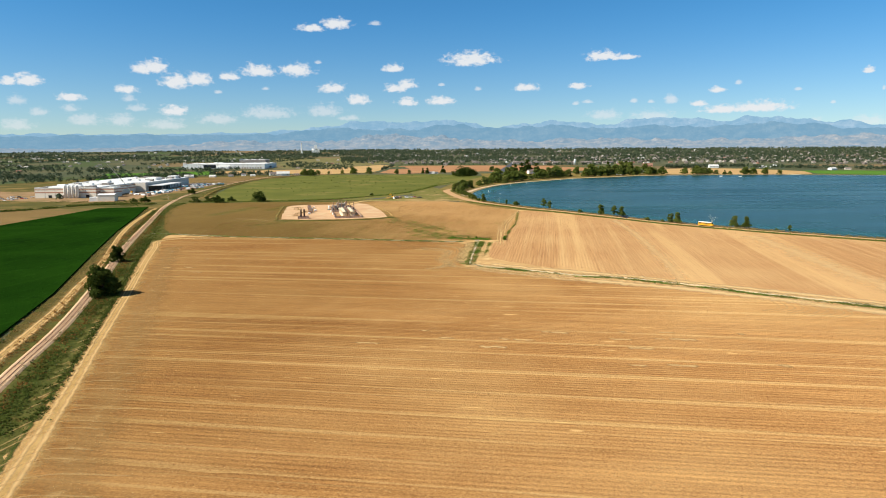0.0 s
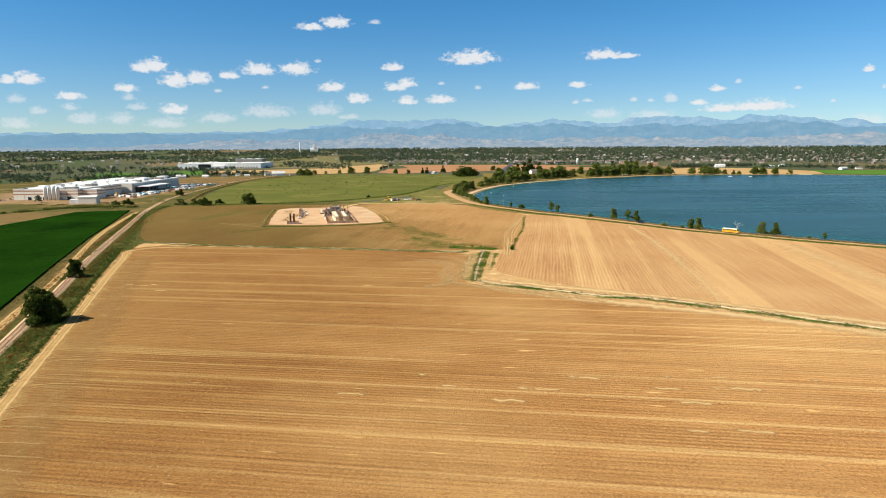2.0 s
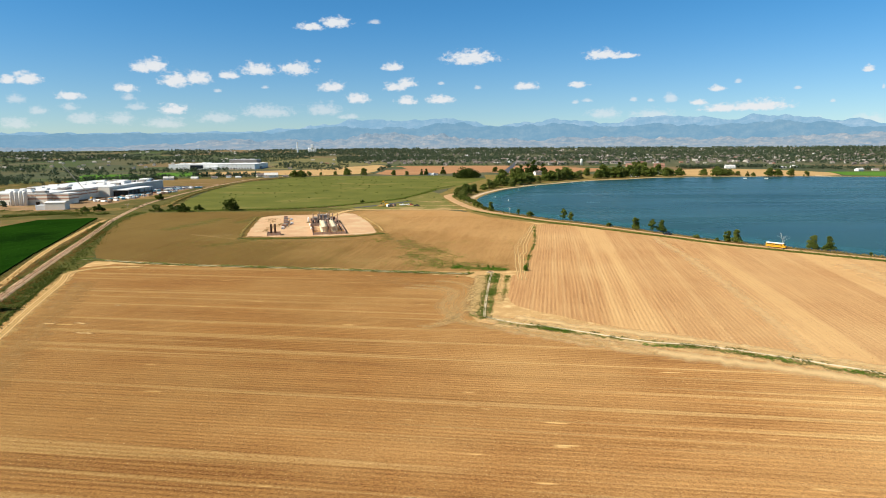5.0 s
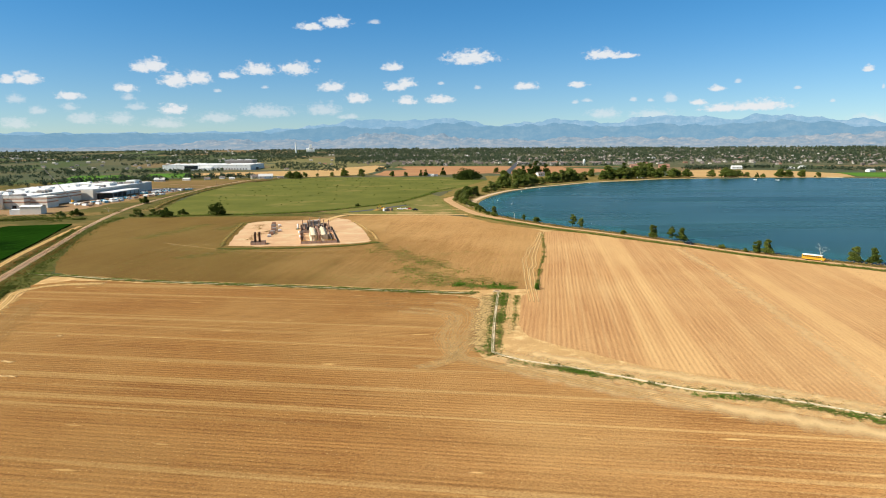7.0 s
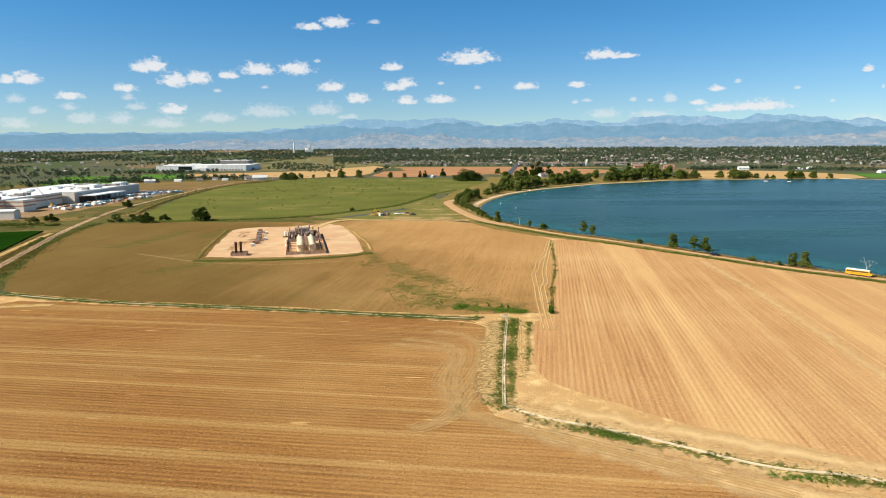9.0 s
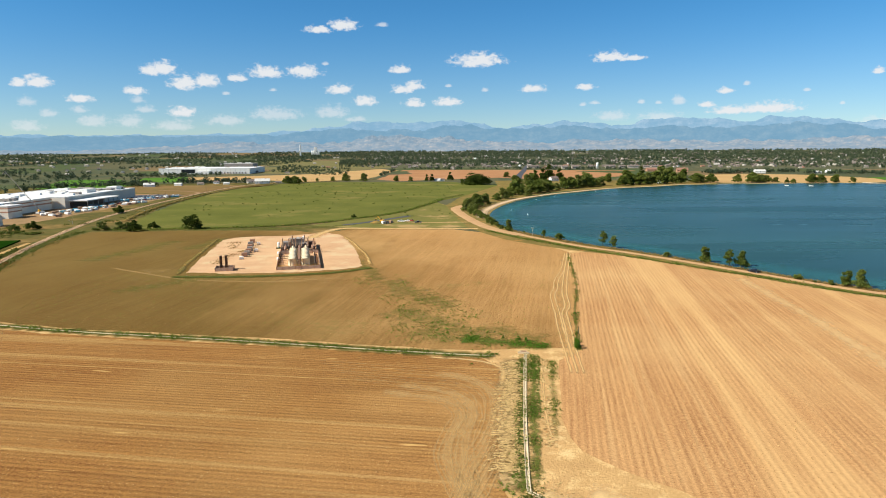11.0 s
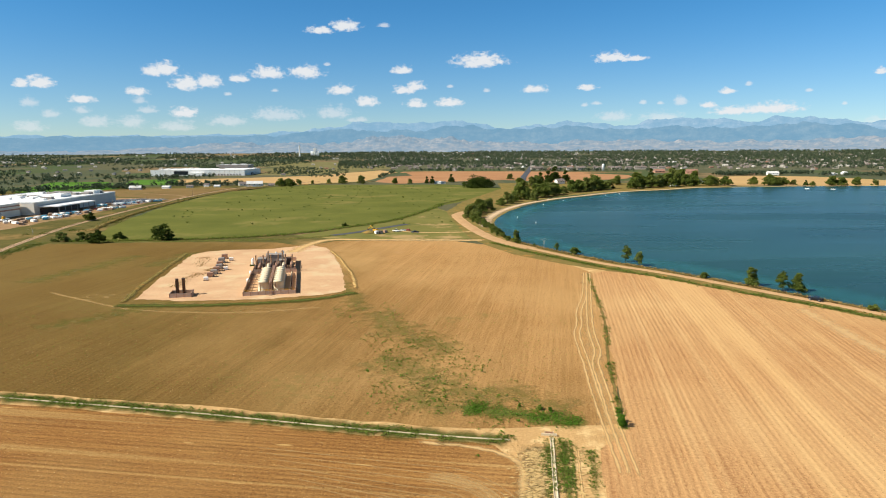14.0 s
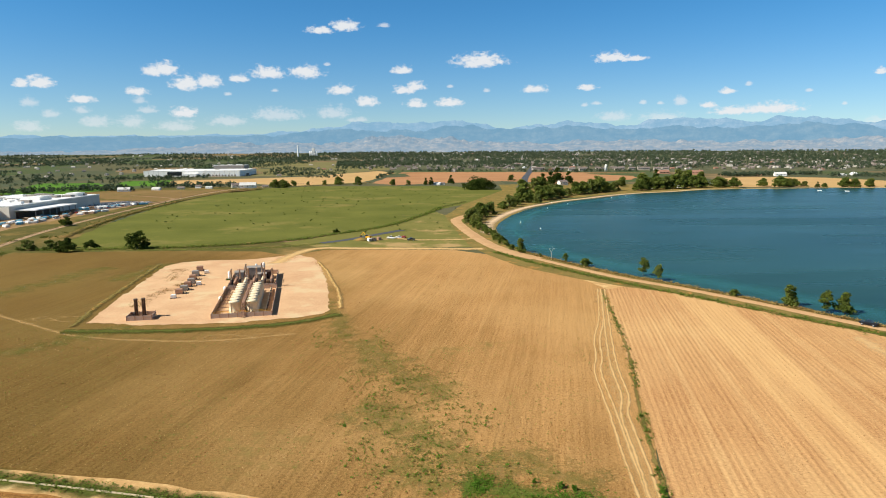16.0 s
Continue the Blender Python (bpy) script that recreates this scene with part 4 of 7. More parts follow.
ribbon("ditch_verge", [(29.5, 386), (26.5, 366), (24.0, 345), (21.3, 322), (20.6, 312)], 11.0, 0.09, F_STRAW, "trampled straw litter beside the concrete ditch", "verge", 0.2, 2.0, 12)
for pts, w, mt, sd in (([(32.2, 388), (28.6, 366), (26.0, 345), (23.2, 322), (21.8, 311)], 2.4, F_GREEN, 101), ([(35.6, 388), (32.2, 366), (28.9, 345), (26.0, 322), (25.2, 316)], 3.2, F_GREEN, 102),
                       ([(38.0, 385), (34.6, 366), (31.8, 345), (31.0, 333)], 0.9, F_TRACK, 103), ([(36.8, 386), (33.4, 366), (30.6, 347)], 1.1, F_GREEN, 104),
                       ([(40.2, 383), (37.2, 366), (33.7, 345), (32.0, 333)], 2.0, F_SPECK, 105)):
    ribbon("ditch_verge", pts, w, 0.1 + 0.004 * (sd - 100), mt, "grassy bank and ruts beside the concrete ditch", "verge", 0.35, 1.5, sd)
ribbon("ditch_verge", [(14, 407), (24, 403), (34, 400), (43, 396)], 11.0, 0.11, F_LUSH, "green weeds at the ditch corner", "verge", 0.3, 1.5, 106)
ribbon("pad_bank", [(-235, 700), (-163, 700), (-110, 704), (-76, 716), (-58, 728)], 10, 0.1, F_GREEN, "green grass strip behind the pad", "bank", 0.3, 3, 107)
ribbon("ditch_verge", DITCH_SOUTH, 13.0, 0.09, F_DUST, "pale straw margin along the concrete ditch", "verge", 0.2, 2.0, 14)
ribbon("ditch_verge", [(36, 300), (55, 288.5), (87, 272.5), (134, 238.5), (167, 214), (300, 105)], 4.0, 0.13, F_GREEN, "green weeds beside the concrete ditch", "verge", 0.8, 1.2, 15)
ribbon("headland", [(24, 302), (44, 287), (70, 271), (113, 247), (166, 206), (300, 92)], 13.0, 0.085, F_DUST, "pale dusty headland track", "track", 0.2, 2.0, 16)
ribbon("headland", [(33, 312), (50, 300), (84, 282), (136, 248), (171, 222), (300, 119)], 10.0, 0.087, F_DUST, "pale dusty headland track", "track", 0.25, 2.0, 17)
# wheel tracks up to the lake road
TRACK_WEST = [(43.6, 372), (45.0, 386), (46.6, 401), (48.1, 415), (51.4, 440), (54.6, 466), (58.4, 480), (62.6, 499), (70.6, 525), (83, 576)]
TRACK_EAST = [(46.4, 372), (48.0, 386), (49.7, 400), (51.8, 414), (55.0, 437), (58.5, 449), (62.8, 476), (74.0, 526), (85.6, 576)]
for k, (pts, off) in enumerate(((TRACK_WEST, 0.0), (TRACK_WEST, -1.75), (TRACK_EAST, 1.3), (TRACK_EAST, -0.5))):
    ribbon("wheel_track", pts, 1.15, 0.12 + 0.006 * k, F_TRACK, "bleached wheel track in the dust", "track", 0.25, 2.0, 20 + k, off)
ribbon("wheel_track", TRACK_EAST[1:], 6.5, 0.085, F_FAINT, "dusty strip of wheel tracks up to the lake road", "track", 0.25, 2.0, 26, 1.2)
ribbon("hedge_bank", [(49.8, 393), (53, 408), (56, 424), (60.2, 445), (70, 487), (84.2, 574)], 1.5, 0.13, F_ROUGH, "thin line of dry weeds between two fields", "verge", 0.5, 1.5, 30)
# weeds spreading over the dry field
for k, (x0, y0, x1, y1, w) in enumerate(((-18, 500, -4, 466, 14), (-2, 470, 14, 446, 12), (-12, 445, 6, 424, 14), (6, 430, 22, 404, 12), (-2, 415, 14, 402, 12), (20, 420, 42, 404, 10), (-135, 480, -100, 520, 10),
                                     (-40, 560, -20, 500, 8), (-150, 600, -140, 650, 14), (-190, 560, -170, 640, 14))):
    ribbon("weed_patch", [(x0, y0), ((x0 + x1) / 2 + 2, (y0 + y1) / 2), (x1, y1)], w * 1.5, 0.07 + 0.003 * k, F_SPECK, "patch of low green weeds in the dry field", "weeds", 0.4, 2.0, 120 + k)
for k, (cx, cy) in enumerate(((-63, 504), (-59, 503), (-47, 505), (-128, 530), (-140, 528), (-137, 531))):
    loop = [(cx + 6 * math.cos(a), cy + 3.6 * math.sin(a)) for a in np.linspace(0, 5.6, 12)]
    ribbon("turning_track", loop, 0.9, 0.09 + 0.004 * k, F_FAINT, "curved vehicle track in the dry field", "track", 0.4, 1.2, 140 + k)
ribbon("turning_track", [(-165, 540), (-135, 520), (-110, 506), (-70, 500), (-38, 508)], 2.5, 0.085, F_FAINT, "faint vehicle track in front of the pad", "track", 0.3, 2, 150)
# pale swath and straw left on the worked fields
ribbon("pale_swath", [(111, 262), (121, 304), (131, 360), (141, 420), (147, 470), (150, 500)], 9.0, 0.075, F_SWATH, "pale straw swath across the tilled field", "swath", 0.15, 3.0, 240)
ribbon("pale_swath", [(190, 230), (196, 290), (205, 350), (212, 405)], 22.0, 0.078, F_SWATH, "wide pale straw swath across the tilled field", "swath", 0.15, 3.0, 241)
rngs = random.Random(21)
for k, (x, y) in enumerate(((39, 191.5), (43, 190.6), (25, 184.6), (31, 183.6), (7.5, 186.6), (63, 190.6), (76.5, 189.4), (60, 182.6), (72, 182.6), (79, 181.6), (63.5, 173.7), (99, 186.6), (58, 159.2), (69.7, 158.7), (96.4, 157),
                            (-115.5, 335), (-116, 310), (-127, 310), (0.4, 194.8), (-16.5, 182.5), (-109, 298), (20.7, 177))):
    n = rngs.uniform(1.6, 4.5)
    ribbon("straw_heap", [(x - n, y + 0.166 * n), (x, y), (x + n, y - 0.166 * n)], rngs.uniform(1.8, 3.2), 0.075 + 0.003 * (k % 5), F_TRACK, "spilled pale straw on the stubble", "straw", 0.4, 0.8, 250 + k, crown=0.12)
# turning loops of a tractor in the stubble
rngt = random.Random(9)
BUNDLES = ([(-8, 361), (4.6, 357), (10, 353.5), (12.2, 346), (10.4, 338), (8.1, 327), (9.4, 317.5), (12.1, 309), (17.5, 303.6), (30.5, 295.8), (48, 284.5), (70, 270)],
           [(-4, 366), (8, 361), (13.6, 355), (15, 346), (12.4, 334.5), (11.6, 322), (13.0, 313), (15.6, 306.7), (24, 300), (36.5, 292.2), (56.6, 278)],
           [(6, 374), (16, 369), (20.5, 360), (20.5, 348), (18.0, 337), (14.9, 326.6), (12.6, 319.6), (11.5, 313), (9, 306), (2, 299)],
           [(20.0, 330), (15.5, 318), (12.6, 310.5), (7.5, 303), (0, 299)])
k = 0
for pts in BUNDLES:
    ribbon("turning_track", pts, 4.6, 0.088 + 0.002 * (k % 7), F_FAINT, "dusty bundle of tractor tracks in the stubble", "track", 0.3, 1.5, 160 + k)
    for off in (-2.3, -1.2, -0.2, 0.9, 2.1):
        ribbon("turning_track", [(x + rngt.uniform(-0.25, 0.25), y) for x, y in pts], 0.65, 0.10 + 0.003 * k, F_FAINT, "curved tractor track in the stubble", "track", 0.35, 1.2, 40 + k, off)
        k += 1
for k in range(2, 15, 2):
    r = 6 + 1.35 * k + rngt.uniform(-0.3, 0.3)
    arc = [(-14 - 1.2 * k, 358 + r + 3.6)] + [(4 + 0.85 * r * math.sin(a), 353 + r * math.cos(a)) for a in (0.0, 0.4, 0.8, 1.2, 1.5)] + [(4 + 0.82 * r, 343)]
    ribbon("turning_track", arc, 0.6, 0.1 + 0.003 * k, F_FAINT, "curved tractor track in the stubble", "track", 0.3, 1.2, 200 + k)
ribbon("turning_track", [(4, 388.2), (15.2, 385.6), (22.3, 381.5), (25.2, 375.8), (23.4, 366)], 2.4, 0.1, F_TRACK, "pale dust at the corner of the stubble", "track", 0.3, 1.2, 220)
for k in range(10):
    x0, y0 = 128 + 2.2 * k, 222 - 1.2 * k
    loop = [(x0, y0 + 14), (x0 + 3, y0 + 6), (x0 + 1, y0 - 3), (x0 - 8, y0 - 8)]
    ribbon("turning_track", loop, 0.6, 0.10 + 0.005 * k, F_TRACK, "curved tractor track in the stubble", "track", 0.5, 1.2, 80 + k)
for k in range(26):
    y0 = 50 + 7 * k + rngt.uniform(-3, 3)
    x0 = -57 - (y0 - 40) * 0.305
    far = rngt.uniform(6, 18)
    loop = [(x0 + 1.5, y0 - 16), (x0 + 4, y0 - 8), (x0 + 7 + far * 0.2, y0 - 3), (x0 + 10 + far, y0 - 4)]
    ribbon("turning_track", loop, 0.9, 0.10 + 0.005 * k, F_FAINT, "curved tractor track in the stubble", "track", 0.4, 1.5, 60 + k)
ribbon("road_town", [(145, 1330), (160, 1400), (200, 1660), (257, 1990), (330, 2420)], 14, 0.5, M_ASPHALT, "grey road running towards the town", "road", 0.03, 20, 70)
ribbon("road_berm", [(-262, 760), (-280, 830), (-300, 960), (-310, 1140), (-303, 1300), (-262, 1378), (-200, 1412), (-110, 1500)], 9, 0.4, F_ROUGH, "grassy bank along the edge of the pasture", "bank", 0.3, 6, 71, crown=1.2)
ribbon("pasture_bank", [(-230, 704), (-163, 709), (-103, 731), (-67, 768), (-28, 826), (6, 940), (14, 985), (45, 1060)], 8, 0.3, F_GREEN, "weedy ditch bank along the pasture", "bank", 0.35, 3, 72, crown=0.7)
ribbon("road_drain", [(-68, 724), (-52, 740), (-34, 766), (-16, 792)], 6.5, 0.14, M_ASPHALT, "dark lined drainage channel", "channel", 0.05, 4, 73)
ribbon("track_far", [(-372, 985), (-330, 1090), (-345, 1150), (-420, 1200)], 6, 0.2, M_DIRT, "dirt lane behind the car park", "track", 0.2, 8, 74)

# ---- lake ----
polygon("water", SHORE, 0.13, M_WATER, "wind-rippled deep blue lake water", "lake", 0.0)
ribbon("water_shallows", [(300, 392), (262, 424), (230, 458), (212, 476), (193, 500), (176, 527), (163, 549), (149, 570), (133, 593), (114, 619), (94, 655), (82, 680), (76, 712)], 34, 0.15, F_SHALLOW, "pale teal shallow water along the embankment", "lake", 0.1, 5, 82)
ribbon("water_shallows", [(72, 740), (70, 765), (72, 800), (77, 830), (86, 860), (96, 890), (112, 930), (132, 972), (174, 1034), (218, 1080), (268, 1132)], 30, 0.15, F_SHALLOW, "pale teal shallow water along the beach", "lake", 0.1, 5, 83)
ribbon("beach", [(55, 765), (56.5, 797), (60.5, 829), (69, 863), (79, 897), (96, 941), (117, 984), (160, 1047), (205, 1095), (256, 1149), (307, 1187), (354, 1209), (412, 1250), (470, 1260)], 15, 0.15, F_SAND, "pale sandy beach along the bay", "beach", 0.03, 4, 80, 5.5)
ribbon("shore_gravel", [(470, 1258), (510, 1264), (600, 1270), (705, 1267), (770, 1234), (900, 1194)], 7, 0.15, M_TRACK, "pale gravel rim of the far shore", "shore", 0.2, 8, 81, 1.5)


# ---- hills and mountains ----
def ridge(name, r0, r1, base, peaks, rough, seed, material, label):
    """A range round the west: crest height from broad peaks (heading, metres, width in degrees) and broken relief."""
    g = Geo()
    na, nr = 1100, 18
    for i in range(na + 1):
        deg = -82 + 164 * i / na
        a = radians(deg)
        crest = base + sum(h * math.exp(-((deg - p) / w) ** 2) for p, h, w in peaks)
        for k in range(nr + 1):
            f = k / nr
            r = r0 + (r1 - r0) * f
            p = Vector((r * math.sin(a) * 0.006, r * math.cos(a) * 0.006, seed))
            spur = noise.fractal(p, 0.9, 2.1, 5)
            fine = noise.fractal(p * 4.0, 0.8, 2.1, 4)
            z = crest * min(1, f * 1.02) ** 1.25 * (1 + rough * spur) + rough * 24 * fine * f
            x, y = r * math.sin(a), 150 + r * math.cos(a)
            g.v.append((x, y, max(0, z) + 40))
    for i in range(na):
        for k in range(nr):
            q = i * (nr + 1) + k
            g.f.append((q, q + nr + 1, q + nr + 2, q + 1))
    slab(name, g, material, label, "mountains")


# each range glows in its own haze colour, paler with distance
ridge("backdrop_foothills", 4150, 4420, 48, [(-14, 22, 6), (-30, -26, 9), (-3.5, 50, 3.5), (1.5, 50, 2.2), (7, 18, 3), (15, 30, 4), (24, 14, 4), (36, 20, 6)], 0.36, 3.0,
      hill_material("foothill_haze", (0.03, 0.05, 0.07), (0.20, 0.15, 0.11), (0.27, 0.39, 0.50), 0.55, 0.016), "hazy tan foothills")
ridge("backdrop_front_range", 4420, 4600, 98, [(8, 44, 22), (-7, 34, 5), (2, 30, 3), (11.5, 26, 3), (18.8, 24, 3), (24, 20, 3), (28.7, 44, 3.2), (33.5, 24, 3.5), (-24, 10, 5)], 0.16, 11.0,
      hill_material("front_range_haze", (0.008, 0.018, 0.028), (0.06, 0.06, 0.055), (0.195, 0.375, 0.53), 0.66, 0.010), "forested front range with blue-grey haze painted on")
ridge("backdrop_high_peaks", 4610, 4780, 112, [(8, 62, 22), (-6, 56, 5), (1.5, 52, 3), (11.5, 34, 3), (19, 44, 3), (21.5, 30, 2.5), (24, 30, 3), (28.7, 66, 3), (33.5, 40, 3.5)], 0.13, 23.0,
      hill_material("high_peak_haze", (0.02, 0.03, 0.04), (0.11, 0.10, 0.095), (0.235, 0.43, 0.60), 0.70, 0.012), "bare high peaks with pale haze painted on")

# ---- trees and plants ----


def leaf_quads(rng, centres, size, tilt=1.0):
    """Leaf clumps as small four-cornered blades, turned at random."""
    n = len(centres)
    a = rng.normal(size=(n, 3)) * (1, 1, tilt)
    a /= np.linalg.norm(a, axis=1)[:, None]
    b = np.cross(a, rng.normal(size=(n, 3)) * (tilt, tilt, 1))
    b /= np.linalg.norm(b, axis=1)[:, None]
    s = np.broadcast_to(np.asarray(size, float), (n,))[:, None] * rng.uniform(0.6, 1.3, (n, 1))
    a, b = a * s, b * s * 0.6
    return np.stack([centres - a, centres - b, centres + a * 0.9, centres + b], axis=1)


def crown(rng, height, width, foot, clumps, leaves, leaf, droop=0.0):
    """Clumps of leaves at the ends of limbs: uneven outline with gaps. Returns quads and the clump centres."""
    hubs, quads = [], []
    dome = foot < 1.0
    mid, half = (foot + 0.12 * height, 0.92 * (height - foot)) if dome else ((height + foot) / 2, (height - foot) / 2)
    for i in range(clumps):
        d = rng.normal(size=3)
        d /= np.linalg.norm(d)
        if dome:
            d[2] = abs(d[2]) * 1.12 - 0.12
        r = rng.uniform(0.35, 0.88)
        c = np.array([d[0] * width / 2 * r, d[1] * width / 2 * r, mid + d[2] * half * r - droop * r])
        c[:2] *= 1.0 - 0.25 * max(0, d[2])
        hubs.append(c)
        spread = rng.uniform(0.09, 0.17) * (width + height - foot) / 2
        n = int(leaves * rng.uniform(0.7, 1.3))
        p = rng.normal(size=(n, 3))
        p /= np.linalg.norm(p, axis=1)[:, None]
        p *= rng.uniform(0.25, 1.0, (n, 1)) ** 0.5 * spread * np.array([1.25, 1.25, 0.8])
        quads.append(leaf_quads(rng, c + p, leaf))
    return quads, hubs


def make_tree(name, seed, height, width, foot, clumps, leaves, leaf, material, label, category="tree", trunk=0.3):
    rng = np.random.default_rng(seed)
    quads, hubs = crown(rng, height, width, foot, clumps, leaves, leaf)
    t = thing(name, pose(0, 0, 0), label, category)
    g = Geo()
    lean = rng.uniform(-0.4, 0.4, 2)
    fork = np.array([lean[0], lean[1], foot + 0.25 * (height - foot)])
    g.tube((0, 0, -0.3), (lean[0] * 0.4, lean[1] * 0.4, foot * 0.6), trunk * 1.25, trunk * 0.95, 8)
    g.tube((lean[0] * 0.4, lean[1] * 0.4, foot * 0.6), fork, trunk * 0.95, trunk * 0.7, 8)
    for h in hubs[: max(5, clumps // 2)]:
        elbow = fork + (np.array(h) - fork) * 0.5 + rng.normal(size=3) * 0.3
        g.tube(fork, elbow, trunk * 0.45, trunk * 0.28, 5, False)
        g.tube(elbow, h, trunk * 0.28, trunk * 0.08, 5, False)
    part("trunk", g, M_BARK, t, "grey-brown bark", True)
    c = leafy("crown", quads, material, "", "", "")
    c.parent = t
    return t


def place(tree, x, y, turn, size, tall=1.0, label=""):
    """A copy of a tree, turned and sized."""
    t = copy_thing(tree, pose(x, y, float(land_z(x, y)), 0, 0, turn))
    t.scale = (size, size, size * tall)
    if label:
        tagged(t, label)
    return t


big_tree = make_tree("cottonwood_tree", 1, 13.5, 15.0, 0.3, 38, 150, 0.55, L_DARK, "broad dark green cottonwood beside the railway", trunk=0.45)
big_tree.matrix_basis = pose(-129, 251, 0)
big_tree.scale = (0.98, 0.98, 1.08)
second_tree = make_tree("cottonwood_tree", 2, 12.0, 9.0, 0.6, 24, 130, 0.5, L_DARK, "upright dark green cottonwood beside the railway", trunk=0.35)
second_tree.matrix_basis = pose(-159.5, 328, 0)
second_tree.scale = (0.78, 0.78, 0.9)

shore_a = make_tree("shore_tree", 3, 9.0, 8.0, 0.5, 26, 90, 0.42, L_MID, "green willow on the lake embankment", trunk=0.22)
shore_a.matrix_basis = pose(150.5, 540, 0)
shore_b = make_tree("shore_tree", 4, 9.5, 6.0, 1.2, 16, 80, 0.4, L_MID, "thin green tree on the lake embankment", trunk=0.18)
shore_b.matrix_basis = pose(159.3, 530, 0)
shore_c = make_tree("shore_tree", 5, 4.2, 5.0, 0.2, 12, 80, 0.34, L_MID, "low green shrub on the lake embankment", "shrub", trunk=0.1)
shore_c.matrix_basis = pose(137.4, 558.5, 0)
for x, y, k, s, a in ((165, 528, 0, 0.95, 40), (116.2, 592, 1, 0.9, 80), (112.7, 604, 1, 1.05, 200), (90.4, 629.5, 2, 1.5, 10), (82, 643, 1, 0.62, 70), (71.5, 663, 2, 0.7, 60), (61.5, 679, 0, 1.0, 30), (58, 690, 2, 1.1, 10), (56, 705, 2, 1.35, 90), (54.5, 718, 2, 1.7, 33),
                      (52.5, 732, 2, 1.7, 12), (52, 745, 2, 1.9, 66), (49, 760, 2, 1.7, 140), (47, 775, 2, 1.8, 250), (45, 790, 2, 1.9, 300), (43, 806, 2, 2.0, 15), (41.5, 822, 2, 2.1, 85), (40, 840, 2, 2.2, 200),
                      (45, 800, 0, 1.0, 44), (43, 820, 0, 1.2, 99), (41, 850, 0, 1.3, 10), (46, 872, 0, 1.3, 160), (175, 494, 2, 0.95, 120), (183, 481.5, 2, 0.85, 55), (188, 479, 0, 0.8, 140), (191.5, 475, 0, 0.95, 15), (222, 447, 0, 0.95, 77), (228, 442, 0, 0.95, 210), (242, 427, 2, 0.6, 20), (179, 487, 2, 0.4, 10)):
    place((shore_a, shore_b, shore_c)[k], x, y, a, s)
place(shore_b, 247, 420, 10, 0.55, 1.0, "small yellowing shore tree")


def bare_tree(x, y, height, seed):
    """A dead tree: forking white limbs and no leaves."""
    rng = np.random.default_rng(seed)
    t = thing("dead_tree", pose(x, y, 0), "bleached leafless dead tree at the lake shore", "tree")
    g = Geo()

    def limb(p, d, length, r, depth):
        q = p + d * length
        g.tube(p, q, r, r * 0.55, 5, False)
        if depth:
            for _ in range(3):
                e = d + rng.normal(size=3) * 0.45
                e[2] = abs(e[2]) * 0.8 + 0.15
                limb(q - d * length * rng.uniform(0, 0.4), e / np.linalg.norm(e), length * rng.uniform(0.5, 0.75), r * 0.5, depth - 1)

    limb(np.array([0, 0, -0.2]), np.array([0.03, 0.0, 1.0]), height * 0.42, 0.16, 3)
    part("branches", g, M_DEADWOOD, t)


bare_tree(75.5, 652, 10, 5)
bare_tree(210, 457, 11, 6)
bare_tree(-299, 745, 7, 8)

bush_a = make_tree("pasture_tree", 7, 9.5, 13.0, 0.6, 26, 110, 0.5, L_DARK, "rounded dark green tree at the pasture edge", trunk=0.35)
bush_a.matrix_basis = pose(-184, 705, 0)
bush_a.scale = (1.35, 1.35, 1.3)
bush_b = make_tree("hedge_shrub", 8, 5.0, 7.5, 0.2, 18, 80, 0.42, L_DARK, "dense dark shrub on the pasture bank", "shrub", trunk=0.15)
bush_b.matrix_basis = pose(-215, 708, 0)
bush_b.scale = (1.35, 1.35, 1.35)
bush_c = make_tree("hedge_shrub", 9, 5.0, 11.0, 0.2, 20, 90, 0.42, L_PALE, "grey-green shrub on the pasture bank", "shrub", trunk=0.15)
bush_c.matrix_basis = pose(-253, 703, 0)
bush_c.scale = (1.4, 1.3, 1.3)
for x, y, t, s, a in ((-240, 706, bush_c, 0.9, 30), (-231, 708, bush_b, 1.25, 50), (-318, 699, bush_c, 0.8, 120), (-311, 711, bush_b, 1.15, 20), (-223, 694, bush_b, 1.15, 200), (-305, 838, bush_b, 1.3, 70), (-66, 777, bush_b, 0.6, 10)):
    place(t, x, y, a, s * 1.35)

